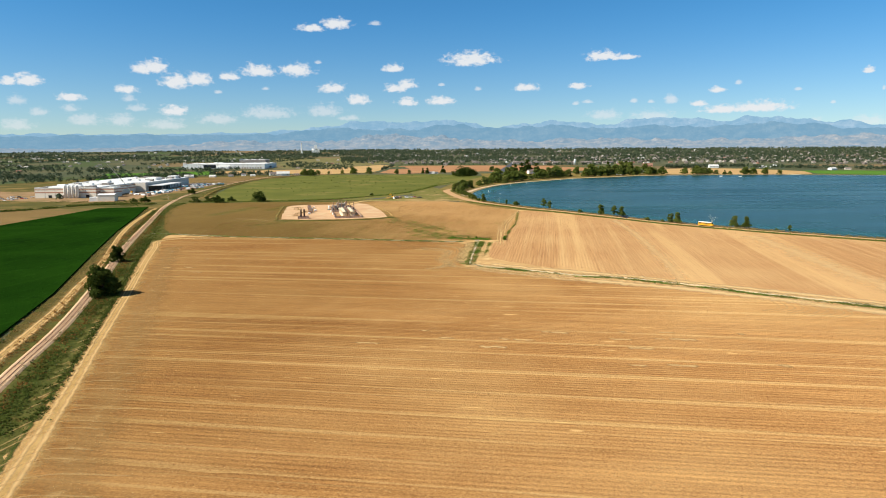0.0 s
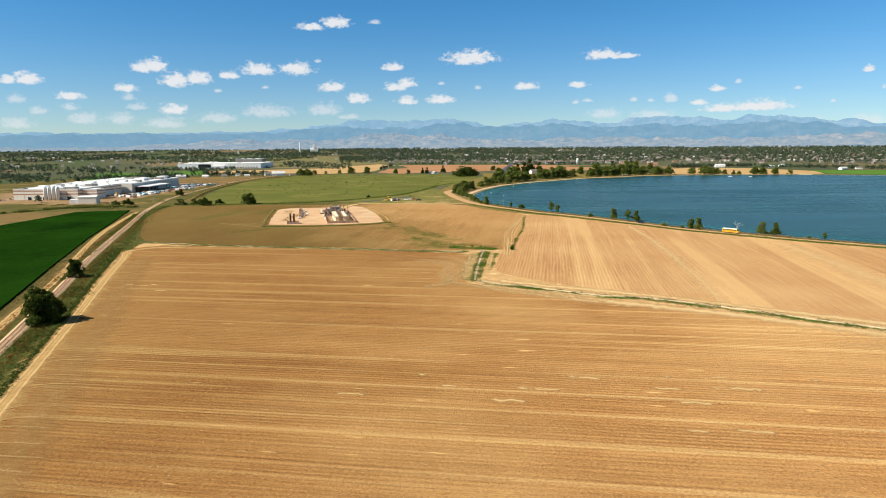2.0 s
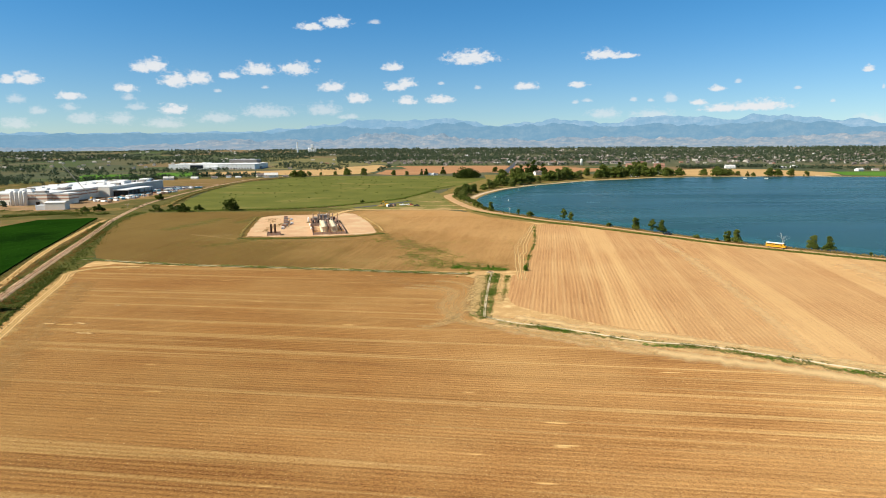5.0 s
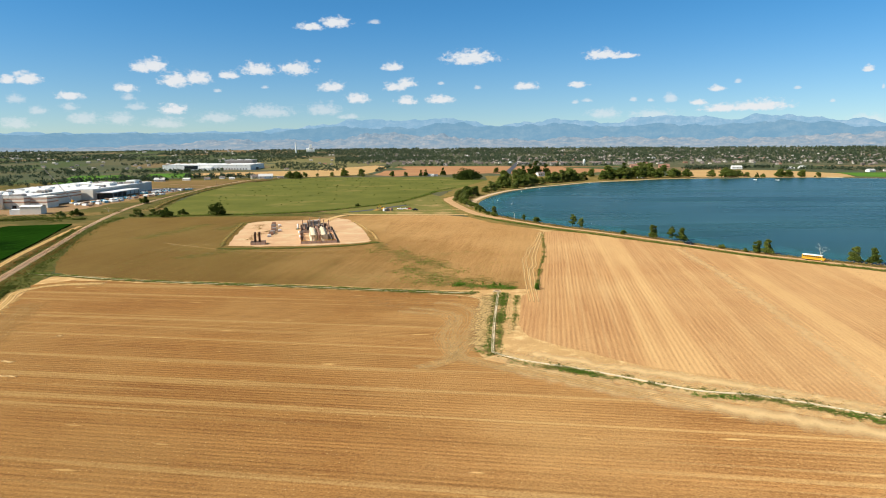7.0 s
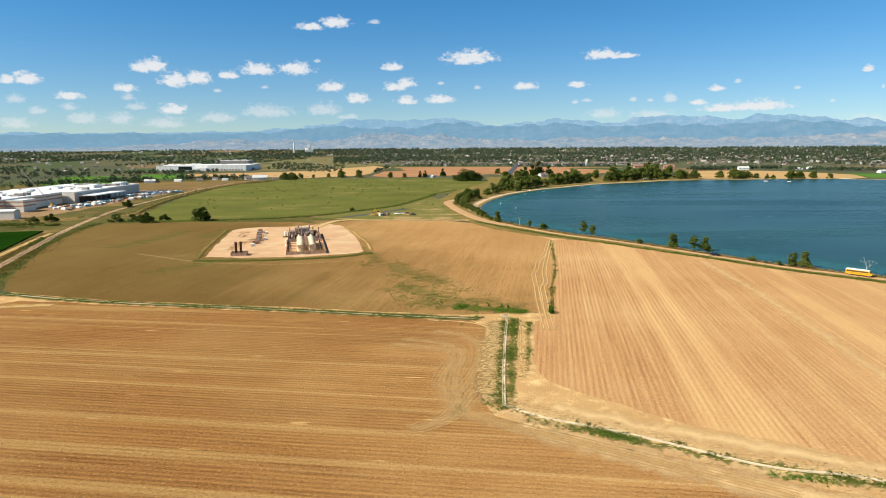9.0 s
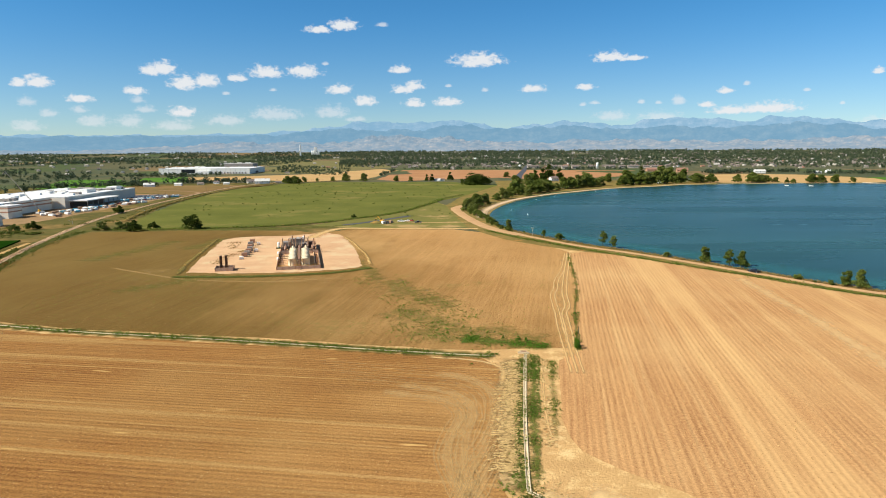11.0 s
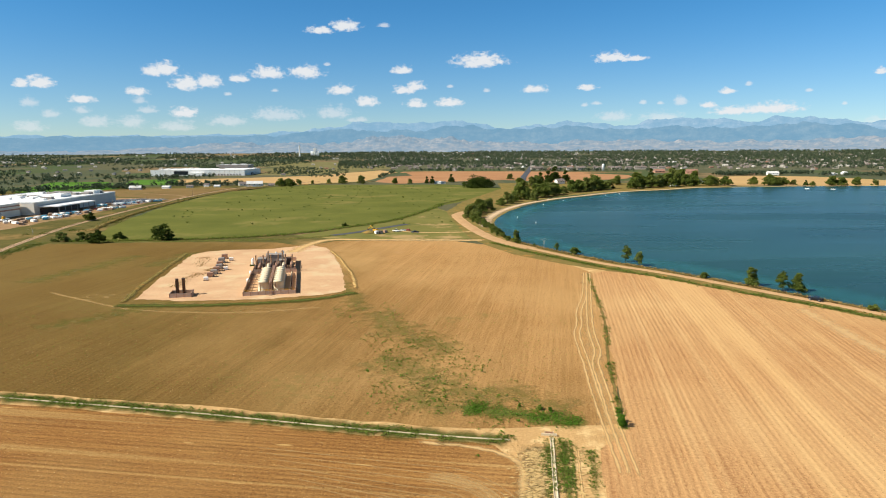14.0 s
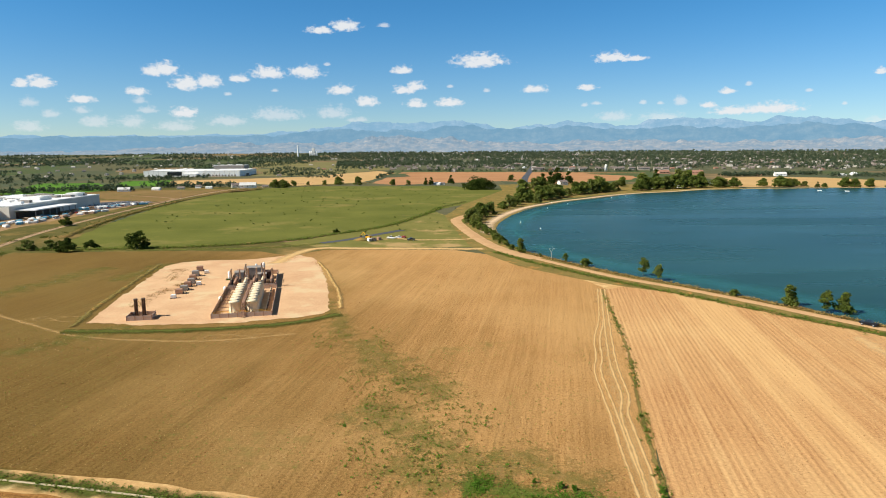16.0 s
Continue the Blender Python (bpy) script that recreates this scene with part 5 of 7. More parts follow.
mid_a = make_tree("broadleaf_tree", 11, 12.0, 14.0, 0.8, 34, 60, 0.75, L_MID, "full green tree behind the beach", trunk=0.35)
mid_a.matrix_basis = pose(101, 1012, 0)
mid_b = make_tree("broadleaf_tree", 12, 11.0, 11.0, 0.6, 26, 60, 0.7, L_PALE, "light green tree behind the beach", trunk=0.3)
mid_b.matrix_basis = pose(46, 862, 0)
mid_c = make_tree("broadleaf_tree", 13, 14.0, 9.5, 0.8, 28, 60, 0.75, L_DARK, "tall dark green tree", trunk=0.35)
mid_c.matrix_basis = pose(-8, 1421, 0)
rng0 = random.Random(5)
for x, y, k, s in ((40, 837, 1, 0.9), (43, 818, 1, 0.7), (52, 885, 0, 0.9), (60, 905, 1, 0.9), (64, 930, 0, 0.8), (80, 962, 0, 0.75), (90, 985, 1, 0.9), (113, 1045, 0, 1.1), (122, 1062, 0, 1.0), (128, 1030, 1, 0.8),
                   (138, 1075, 0, 1.05), (150, 1090, 0, 1.0), (160, 1110, 1, 1.0), (170, 1122, 0, 0.95), (186, 1145, 1, 0.8), (203, 1168, 0, 1.1), (216, 1180, 0, 1.05), (230, 1196, 1, 1.2), (244, 1208, 0, 1.2),
                   (258, 1220, 0, 0.9), (276, 1240, 1, 1.0), (310, 1238, 0, 1.0), (325, 1255, 2, 1.1), (335, 1262, 0, 1.15), (350, 1268, 0, 1.1), (364, 1275, 1, 1.2), (380, 1275, 0, 1.2), (398, 1290, 2, 1.0),
                   (416, 1296, 0, 1.2), (432, 1302, 0, 1.0), (456, 1306, 0, 1.1), (468, 1312, 1, 1.2), (482, 1304, 0, 0.9), (137, 1227, 0, 1.0), (163, 1290, 1, 1.2), (178, 1330, 0, 1.1), (194, 1397, 2, 1.0),
                   (212, 1420, 2, 1.1), (228, 1447, 2, 1.25), (248, 1445, 2, 1.2), (262, 1280, 1, 1.3), (317, 1349, 0, 0.8), (433, 1524, 2, 1.1), (474, 1518, 2, 1.2), (533, 1556, 0, 1.1), (340, 1310, 0, 1.2), (395, 1340, 0, 1.3),
                   (420, 1370, 1, 1.5), (445, 1400, 0, 1.3), (37, 1452, 2, 1.1), (2, 1424, 2, 1.0), (-66, 1428, 0, 0.9), (-39, 1425, 1, 0.8), (159, 1560, 1, 0.9), (-238, 1413, 1, 1.0), (-219, 1446, 1, 0.6),
                   (-258, 1366, 0, 1.2), (-241, 1365, 0, 1.1), (-247, 1368, 1, 1.2), (-188, 1442, 1, 0.9), (-163, 1439, 0, 1.2), (-129, 1435, 1, 1.4), (-310, 1372, 0, 0.8), (535, 1318, 0, 0.8), (552, 1300, 0, 1.0),
                   (562, 1304, 0, 1.05), (573, 1310, 1, 0.9), (583, 1312, 0, 0.8), (597, 1308, 1, 0.7), (604, 1284, 2, 0.5), (614, 1282, 0, 0.5), (645, 1283, 0, 0.9), (660, 1281, 0, 0.85), (690, 1290, 0, 0.9), (717, 1285, 1, 0.6)):
    place((mid_a, mid_b, mid_c)[k], x, y, rng0.uniform(0, 360), (0.85 if y < 1000 else 0.66 if y > 1360 and x < 60 else 1.0) * s * rng0.uniform(1.45, 1.85), rng0.uniform(0.85, 1.05))
bush_d = make_tree("hedge_shrub", 19, 3.2, 2.8, 0.1, 12, 70, 0.22, L_BRIGHT, "bright green bush on the line between two fields", "shrub", trunk=0.06)
bush_d.matrix_basis = pose(50.0, 394.6, 0)
for x, y, k in ((50.6, 397.0, 0.8), (51.4, 402.5, 0.5), (51.0, 400.2, 0.6), (53.4, 411.0, 0.35), (58.0, 436.0, 0.35), (33.2, 404.6, 0.55), (35.4, 403.8, 0.45), (28.4, 406.5, 0.4)):
    place(bush_d, x, y, 37 * x, k, 0.9, "" if x > 45 else "bright green weed clump near the ditch corner")
# the broad round clump at the end of the pasture
great = make_tree("tree_clump", 15, 18.0, 44.0, 0.2, 90, 70, 1.0, L_DARK, "wide dark green clump of trees at the pasture end", trunk=0.3)
great.matrix_basis = pose(77, 1292, 0)
great.scale = (1.35, 1.0, 1.15)


def woods(name, seed, sites, material, label, low=6, high=13):
    """Distant trees, too many to count, as clumps of coarse leaves."""
    rng = np.random.default_rng(seed)
    quads = []
    for x, y in sites:
        h, z = rng.uniform(low, high), float(land_z(x, y))
        w = h * rng.uniform(0.7, 1.25)
        n = 30
        d = rng.normal(size=(n, 3))
        d /= np.linalg.norm(d, axis=1)[:, None]
        d *= rng.uniform(0.35, 1.0, (n, 1))
        c = np.stack([x + d[:, 0] * w / 2, y + d[:, 1] * w / 2, z + h * 0.52 + d[:, 2] * h * 0.46], axis=1)
        quads.append(leaf_quads(rng, c, h * 0.17))
    leafy(name, quads, material, "stuff", label, "trees")


def scatter(seed, n, az0, az1, r0, r1, clump=0.0, power=1.0):
    """Sites between two headings (degrees) and two distances, gathered in clumps."""
    rng = np.random.default_rng(seed)
    out = []
    while len(out) < n:
        r, a = r0 + (r1 - r0) * rng.random() ** power, radians(rng.uniform(az0, az1))
        x, y = r * math.sin(a), 150 + r * math.cos(a)
        if clump and noise.noise(Vector((x * 0.004, y * 0.0018, seed))) < clump:
            continue
        out.append((x, y))
    return out


def hedge_row(seed, n, p, q, width):
    rng = np.random.default_rng(seed)
    k = rng.random(n)
    return [(p[0] + (q[0] - p[0]) * t + rng.normal() * width, p[1] + (q[1] - p[1]) * t + rng.normal() * width) for t in k]


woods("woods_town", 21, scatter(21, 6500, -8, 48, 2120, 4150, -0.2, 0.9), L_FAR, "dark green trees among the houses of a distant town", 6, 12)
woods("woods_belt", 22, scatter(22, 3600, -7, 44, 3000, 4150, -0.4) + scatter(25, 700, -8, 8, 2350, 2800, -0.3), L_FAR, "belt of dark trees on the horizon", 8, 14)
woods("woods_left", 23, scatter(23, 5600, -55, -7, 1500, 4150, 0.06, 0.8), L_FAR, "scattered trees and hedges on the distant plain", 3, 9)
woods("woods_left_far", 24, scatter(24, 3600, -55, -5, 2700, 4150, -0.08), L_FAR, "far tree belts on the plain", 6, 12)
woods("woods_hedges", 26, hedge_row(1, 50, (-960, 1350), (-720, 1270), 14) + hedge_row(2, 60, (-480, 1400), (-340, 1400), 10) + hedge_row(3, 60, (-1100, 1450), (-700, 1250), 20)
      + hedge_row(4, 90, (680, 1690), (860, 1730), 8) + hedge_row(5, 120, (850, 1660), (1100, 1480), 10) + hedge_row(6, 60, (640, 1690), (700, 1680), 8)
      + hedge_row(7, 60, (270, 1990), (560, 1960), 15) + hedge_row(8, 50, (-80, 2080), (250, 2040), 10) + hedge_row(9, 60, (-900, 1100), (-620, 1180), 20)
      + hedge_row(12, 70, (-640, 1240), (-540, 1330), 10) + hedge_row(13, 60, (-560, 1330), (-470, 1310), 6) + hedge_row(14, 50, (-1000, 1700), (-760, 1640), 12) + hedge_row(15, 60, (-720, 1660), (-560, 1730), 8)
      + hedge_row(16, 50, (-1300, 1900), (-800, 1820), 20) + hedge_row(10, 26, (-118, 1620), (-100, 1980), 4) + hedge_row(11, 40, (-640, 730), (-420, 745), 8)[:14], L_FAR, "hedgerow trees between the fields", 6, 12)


def tufts(name, seed, sites, material, label, low, high, blades=7):
    """Weeds and grass: small sprays of blades standing on the ground."""
    rng = np.random.default_rng(seed)
    quads = []
    for x, y in sites:
        h = rng.uniform(low, high)
        d = rng.normal(size=(blades, 3)) * (0.45, 0.45, 0.25)
        c = np.stack([x + d[:, 0] * h, y + d[:, 1] * h, np.maximum(0.15 * h, h * 0.45 + d[:, 2] * h) + 0.1], axis=1)
        quads.append(leaf_quads(rng, c, h * 0.42, 0.4))
    leafy(name, quads, material, "stuff", label, "weeds")


def along(seed, n, pts, width, shift=0.0, patchy=0.0):
    """Sites strewn along a line."""
    rng = np.random.default_rng(seed)
    line = np.array(smooth_line(pts, 1.5))
    nrm = sides(line)
    out = []
    while len(out) < n:
        i = rng.integers(len(line))
        if patchy and noise.noise(Vector((line[i][0] * 0.09, line[i][1] * 0.09, seed))) < patchy - 0.35:
            continue
        d = shift + rng.normal() * width / 2
        out.append((line[i][0] + nrm[i][0] * d + rng.uniform(-1, 1), line[i][1] + nrm[i][1] * d + rng.uniform(-1, 1)))
    return out


GULLY = [(-36, -20), (-65, 60), (-91, 130), (-106, 178), (-125, 243), (-150, 315), (-170, 376), (-181, 412)]
tufts("weeds_gully", 31, along(31, 4200, GULLY, 5.0, 0, 0.2), L_GULLY, "green weeds in the railway gully", 0.25, 0.65)
tufts("weeds_gully_bank", 30, along(30, 1500, [(-84, 130), (-99, 178), (-115, 226), (-130, 271), (-144, 311), (-160, 358), (-174, 400)], 0.8), L_GULLY, "dark weeds along the farm track", 0.3, 0.7)
tufts("weeds_rail_verge", 29, along(29, 1800, [(-176, 404), (-192, 452), (-224, 538), (-250, 620), (-262, 690)], 6.0), L_GULLY, "olive grass tufts beside the railway", 0.3, 0.8)
tufts("scrub_yard", 128, along(128, 700, [(-345, 712), (-290, 745), (-272, 790), (-290, 880), (-305, 990), (-314, 1120)], 9.0, 0, 0.25) + along(129, 350, [(-300, 660), (-330, 690), (-370, 706), (-420, 722)], 10.0, 0, 0.3), L_GULLY, "dark scrub and tall weeds beside the yard", 0.4, 1.3, 9)
tufts("scrub_rail", 28, along(28, 130, [(-162, 322), (-189, 398), (-225, 508), (-258, 610)], 2.0, 0, 0.25), L_GULLY, "dark scrub between track and railway", 0.6, 1.2, 16)
tufts("weeds_russet", 32, along(32, 2400, [(x + 5.5, y) for x, y in RAIL[:9]], 3.0), L_RUSSET, "rust-brown grass tufts beside the railway", 0.25, 0.7)
tufts("weeds_dry", 33, along(33, 1800, [(x - 6, y) for x, y in RAIL[:9]], 3.0), L_RUSSET, "dry brown grass tufts beside the railway", 0.25, 0.7)
tufts("weeds_crop_side", 34, along(34, 900, LEFT_TRACK, 3.0, 5.5), L_DRY, "straw grass along the dirt track", 0.2, 0.5)
tufts("weeds_ditch_across", 27, along(35, 1300, DITCH_ACROSS, 1.3, 1.0, 0.2) + along(135, 500, DITCH_ACROSS, 1.0, -0.9, 0.35), L_WEED, "green weeds along the narrow field ditch", 0.25, 0.55)
tufts("weeds_ditch", 35, along(36, 700, DITCH_UP, 2.6, 0.4, 0.3) + along(37, 2200, DITCH_SOUTH[:9], 2.0, -1.9, 0.35), L_WEED, "green weeds along the concrete ditches", 0.12, 0.32)
tufts("weeds_ditch_lining", 151, along(151, 1100, DITCH_SOUTH[:10], 0.9, -0.5, 0.42) + along(152, 500, DITCH_SOUTH[:10], 0.8, 1.1, 0.45), L_GULLY, "dark weeds hanging over the concrete ditch", 0.15, 0.42)
tufts("weeds_ditch_bright", 38, along(38, 200, [(35.5, 388), (32, 366), (28.8, 345)], 1.8, 0, 0.3) + along(138, 60, [(40, 383), (37, 366), (33.7, 345)], 1.2, 0, 0.3) + along(39, 900, [(26, 307), (44, 295), (69, 278), (86, 272.5), (113, 254.5), (133, 238.5), (166, 214)], 1.5, 0, 0.45)
      + along(40, 800, [(17, 406), (26, 403), (35, 400.5), (40, 397)], 4.0, 0, 0.2) + along(41, 60, [(20.5, 318), (19.5, 312)], 2.0) , L_BRIGHT,
      "bright green weeds at the ditch corner", 0.15, 0.42)
def litter(name, seed, sites, material, label, size):
    """Flat straw lying about, combed across the wind."""
    rng = np.random.default_rng(seed)
    c = np.array([(x, y, 0.16) for x, y in sites])
    a = np.stack([np.ones(len(c)), rng.normal(size=len(c)) * 0.25, np.zeros(len(c))], axis=1) * (size * rng.uniform(0.5, 1.6, (len(c), 1)))
    b = np.stack([np.zeros(len(c)), np.full(len(c), 0.32 * size), rng.uniform(-0.03, 0.06, len(c))], axis=1)
    leafy(name, [np.stack([c - a, c - b, c + a, c + b], axis=1)], material, "stuff", label, "straw")


litter("straw_litter", 143, along(143, 1700, [(28.4, 382), (25.4, 362), (22.8, 341), (20.4, 320)], 3.4) + along(144, 220, [(38.0, 384), (34.8, 366), (31.9, 345), (30.4, 330)], 1.0) + along(145, 900, DITCH_SOUTH[:9], 5.0, 0.6), L_STRAW, "pale straw lying along the ditch bank", 0.5)
tufts("weeds_ditch_bank", 146, along(148, 800, [(35.0, 386), (31.6, 366), (28.6, 345), (25.8, 322)], 2.6, 0, 0.35) + along(149, 260, [(40.2, 383), (37.2, 366), (34.0, 345)], 1.0, 0, 0.3) + along(150, 500, [(31.2, 384), (27.8, 362), (25.0, 341), (22.2, 318)], 0.8, 0, 0.3), L_WEED, "green weeds and grass on the ditch banks", 0.12, 0.4)
tufts("weeds_ditch_straw", 43, along(43, 900, [(29.5, 386), (26.5, 366), (24.0, 345), (21.3, 322)], 4.5) + along(44, 900, DITCH_SOUTH[:9], 8.0), L_DRY, "dry straw strewn along the ditch bank", 0.08, 0.28)
tufts("weeds_lake_ditch", 45, along(45, 3200, [(46, 680), (64, 642), (80, 616), (97, 588), (117, 561), (136, 534), (150, 514), (164, 495), (180, 469), (198, 450), (222, 424), (256, 392), (324, 336)], 3.0), L_WEED, "dark green weeds below the lake road", 0.3, 0.8)
tufts("weeds_shore", 46, along(46, 1600, [(61, 688), (69, 668), (81, 643), (101.5, 607), (121.5, 581), (137, 558), (151, 537), (164, 515), (180, 488), (199, 464), (217, 447), (250, 413), (300, 375)], 1.2), L_DRY, "dry grass and reeds on the lake shore", 0.4, 1.2)
tufts("weeds_field_bank", 26, along(26, 1500, [(-470, 560), (-392, 622), (-362, 668), (-335, 682), (-312, 688), (-290, 680)], 6.0, 0, 0.15), L_GULLY, "tall green weeds on the bank beyond the crop", 0.7, 1.7, 9)
tufts("weeds_hedge", 47, along(47, 420, [(49.8, 393), (53, 408), (56, 424), (60.2, 445), (70, 487), (84.2, 574)], 0.7, 0, 0.3), L_WEED, "thin line of weeds between two fields", 0.2, 0.6)
def clustered(seed, spots, each, spread):
    rng = np.random.default_rng(seed)
    return [(x + rng.normal() * spread, y + rng.normal() * spread * 1.6) for x, y in spots for _ in range(each)]


WEEDS = ((-11, 507), (-3, 478), (4, 470), (5, 464), (12, 447), (-3, 439), (-8, 447), (9, 423), (16, 433), (-5, 421), (-4, 414), (5, 418), (11, 409), (21, 412), (22, 404), (30, 403), (-2, 408), (19, 409), (23, 401), (-8, 490), (1, 455))
tufts("weeds_field", 48, clustered(48, WEEDS, 34, 2.6), L_WEED, "low green weeds spreading in the dry field", 0.15, 0.5)
tufts("weeds_field_dark", 147, clustered(147, WEEDS[4:], 7, 3.8), L_BRIGHT, "bright green clumps of weeds in the dry field", 0.3, 0.6, 14)


def speckled(seed, n, x0, x1, y0, y1, bare):
    """Sites in a rectangle, gathered where a broad noise is high."""
    rng = np.random.default_rng(seed)
    out = []
    while len(out) < n:
        x, y = rng.uniform(x0, x1), rng.uniform(y0, y1)
        if noise.noise(Vector((x * 0.05, y * 0.03, seed))) + 0.5 * noise.noise(Vector((x * 0.3, y * 0.3, seed))) > bare:
            out.append((x, y))
    return out


tufts("weeds_field_low", 49, [(x, y) for x, y in speckled(49, 2600, -165, 62, 406, 520, 0.05) if y > 408 - 0.166 * x], L_WEED, "single weeds in the dry field", 0.12, 0.34, 5)
tufts("weeds_field_band", 149, [(x, y) for x, y in speckled(50, 1500, -34, 34, 400, 510, 0.0) if abs(x - 8 + (y - 440) * 0.42) < 15 and y > 408 - 0.166 * x], L_WEED, "loose band of green weeds crossing the dry field", 0.2, 0.5, 7)
tufts("weeds_pad_bank", 50, along(50, 900, [(-121, 513), (-98, 512), (-74, 513), (-46, 520), (-27, 533)], 4.0), L_GULLY, "green bank in front of the gravel pad", 0.1, 0.3)
tufts("weeds_pad_side", 51, along(51, 400, [(-28, 541), (-39, 594), (-57, 650)], 2.0), L_DRY, "dry weeds along the pad edge", 0.12, 0.4)
tufts("weeds_pasture_bank", 52, along(52, 2200, [(-245, 702), (-163, 709), (-103, 731), (-67, 768), (-28, 826), (6, 940), (14, 985)], 4.0), L_WEED, "weedy bank along the pasture", 0.4, 1.3)
tufts("scrub_pasture", 53, [(random.Random(i + 50).uniform(-250, 40), 760 + 600 * random.Random(i + 999).random() ** 0.8) for i in range(170)], L_DARK, "small dark tufts of scrub dotting the pasture", 0.9, 1.8, 10)
tufts("crop_leaves", 54, [(x, y) for x, y in ((-128 - 90 * random.Random(i).random() ** 1.5 - (y - 187) * 0.36, y) for i, y in ((i, 130 + 480 * random.Random(i + 31).random() ** 1.3) for i in range(2200)))
                          if x > -316], L_CROP, "leafy tops of the green crop", 0.75, 1.0, 4)


def strewn(name, seed, n, along_dir, pitch, box, edge, material, label, size, loose=0.2):
    """Straw bits or clods lying along the rows of a field."""
    rng = np.random.default_rng(seed)
    a, b = np.array(along_dir), np.array([-along_dir[1], along_dir[0]])
    p = np.stack([rng.uniform(box[0], box[1], n * 2), rng.uniform(box[2], box[3], n * 2)], axis=1)
    v = p @ b
    v = np.round(v / pitch) * pitch + rng.normal(size=len(v)) * loose
    p = (p @ a)[:, None] * a + v[:, None] * b
    p = p[edge(p[:, 0], p[:, 1])][:n]
    c = np.concatenate([p, np.full((len(p), 1), 0.1)], axis=1)
    leafy(name, [leaf_quads(rng, c, size, 0.25)], material, "stuff", label, "stubble")


def in_stubble(x, y):
    return (x > -47 - (y - 30) * 0.318 + 6) & (y < 392 - 0.166 * x - 4) & ((y < 300 - 0.62 * (x - 26)) | (x < 12))


def in_ridged(x, y):
    return (x > 44) & (x > 50 + (y - 388) * 0.195) & (y > 312 - 0.66 * (x - 50)) & (y < 574 - 1.3 * (x - 96)) & (y < 580)


def in_weedy(x, y):
    return (y > 402 - 0.166 * x) & (x < 46 + (y - 388) * 0.19) & (y < 690) & ((x > -26) | (y < 505)) & (x > -160 - (y - 420) * 0.3)


strewn("stubble_straw", 61, 46000, ACROSS, 1.52, (-160, 200, 60, 420), in_stubble, L_STRAW, "short straw stubble in rows", 0.11, 0.16)
strewn("stubble_clods", 62, 40000, ACROSS, 0.76, (-160, 200, 60, 420), in_stubble, L_CLOD, "dark reddish soil clods", 0.14, 0.2)
strewn("ridge_clods", 63, 30000, UP, 1.5, (44, 240, 230, 575), in_ridged, L_CLOD, "dark soil clods in the furrows", 0.12, 0.16)
strewn("ridge_straw", 64, 14000, UP, 1.5, (44, 240, 230, 575), in_ridged, L_STRAW, "pale straw on the ridges", 0.17, 0.3)
strewn("field_clods", 65, 42000, UP, 0.76, (-160, 80, 395, 640), in_weedy, L_CLOD, "soil clods and dead weeds", 0.16, 0.3)
strewn("field_straw", 66, 7000, UP, 1.52, (-160, 80, 395, 640), in_weedy, L_STRAW, "dry straw bits in the weedy field", 0.10, 0.4)

# ---- railway ----
def build_railway():
    bed = thing("railway_track", pose(0, 0, 0), "single-track railway with rusty rails on pinkish ballast", "railway", kind="structure")
    part("ballast", swept(RAIL, [(-2.3, 0.05), (-1.6, 0.42), (1.6, 0.42), (2.3, 0.05)], 6), M_BALLAST, bed)
    for s in (-0.75, 0.75):
        part("rail", swept(RAIL, [(s - 0.08, 0.44), (s - 0.04, 0.57), (s + 0.04, 0.57), (s + 0.08, 0.44)], 6), M_RUST, bed, "rusty steel rail")
    line = np.array(smooth_line(RAIL[:10], 0.65))
    nrm = sides(line)
    one = Geo().box(-1.3, 1.3, -0.13, 0.13, 0.36, 0.5).mesh("sleeper", M_SLEEPER)
    rest = Geo()
    for i, (p, q) in enumerate(zip(line, nrm)):
        if 180 <= i < 480:
            o = new("sleeper", one)
            o.parent = bed
            o.matrix_basis = pose(p[0], p[1], 0, 0, 0, math.degrees(math.atan2(q[1], q[0])))
        else:
            w, d = q * 1.3, np.array([-q[1], q[0]]) * 0.13
            c = [p - w - d, p + w - d, p + w + d, p - w + d]
            rest.add([(k[0], k[1], z) for z in (0.36, 0.5) for k in c], [(4, 5, 6, 7), (0, 1, 5, 4), (1, 2, 6, 5), (2, 3, 7, 6), (3, 0, 4, 7)])
    tagged(part("sleepers", rest, M_SLEEPER, bed), kind="stuff")


build_railway()


# ---- concrete field ditches ----
def build_ditch(pts, label, w=0.75):
    d = thing("field_ditch", pose(0, 0, 0), label, "ditch", kind="structure")
    part("lining", swept(pts, [(-w - 0.14, 0.0), (-w - 0.12, 0.26), (-w, 0.28), (-w * 0.4, 0.13), (w * 0.4, 0.13), (w, 0.28), (w + 0.12, 0.26), (w + 0.14, 0.0)], 2.5), M_CONCRETE, d)
    return d


build_ditch(DITCH_UP, "pale concrete irrigation ditch with weedy banks", 0.3)
build_ditch(DITCH_SOUTH, "pale concrete irrigation ditch along the tilled field", 0.26)
build_ditch(DITCH_ACROSS, "narrow concrete irrigation ditch between two fields", 0.05)
gate = thing("headgate", pose(32.8, 390.5, 0, 0, 0, -9), "white concrete headgate at the end of the ditch", "headgate")
part("wall", Geo().box(-1.7, 1.7, -0.2, 0.2, 0, 0.6, 0.06), M_CONCRETE, gate)
for s in (-0.9, 0.9):
    part("post", Geo().box(s - 0.1, s + 0.1, -0.12, 0.12, 0.6, 1.1), M_CONCRETE, gate)
part("gate_leaf", Geo().box(-0.78, 0.78, -0.04, 0.04, 0.605, 1.0), M_STEEL_BROWN, gate)

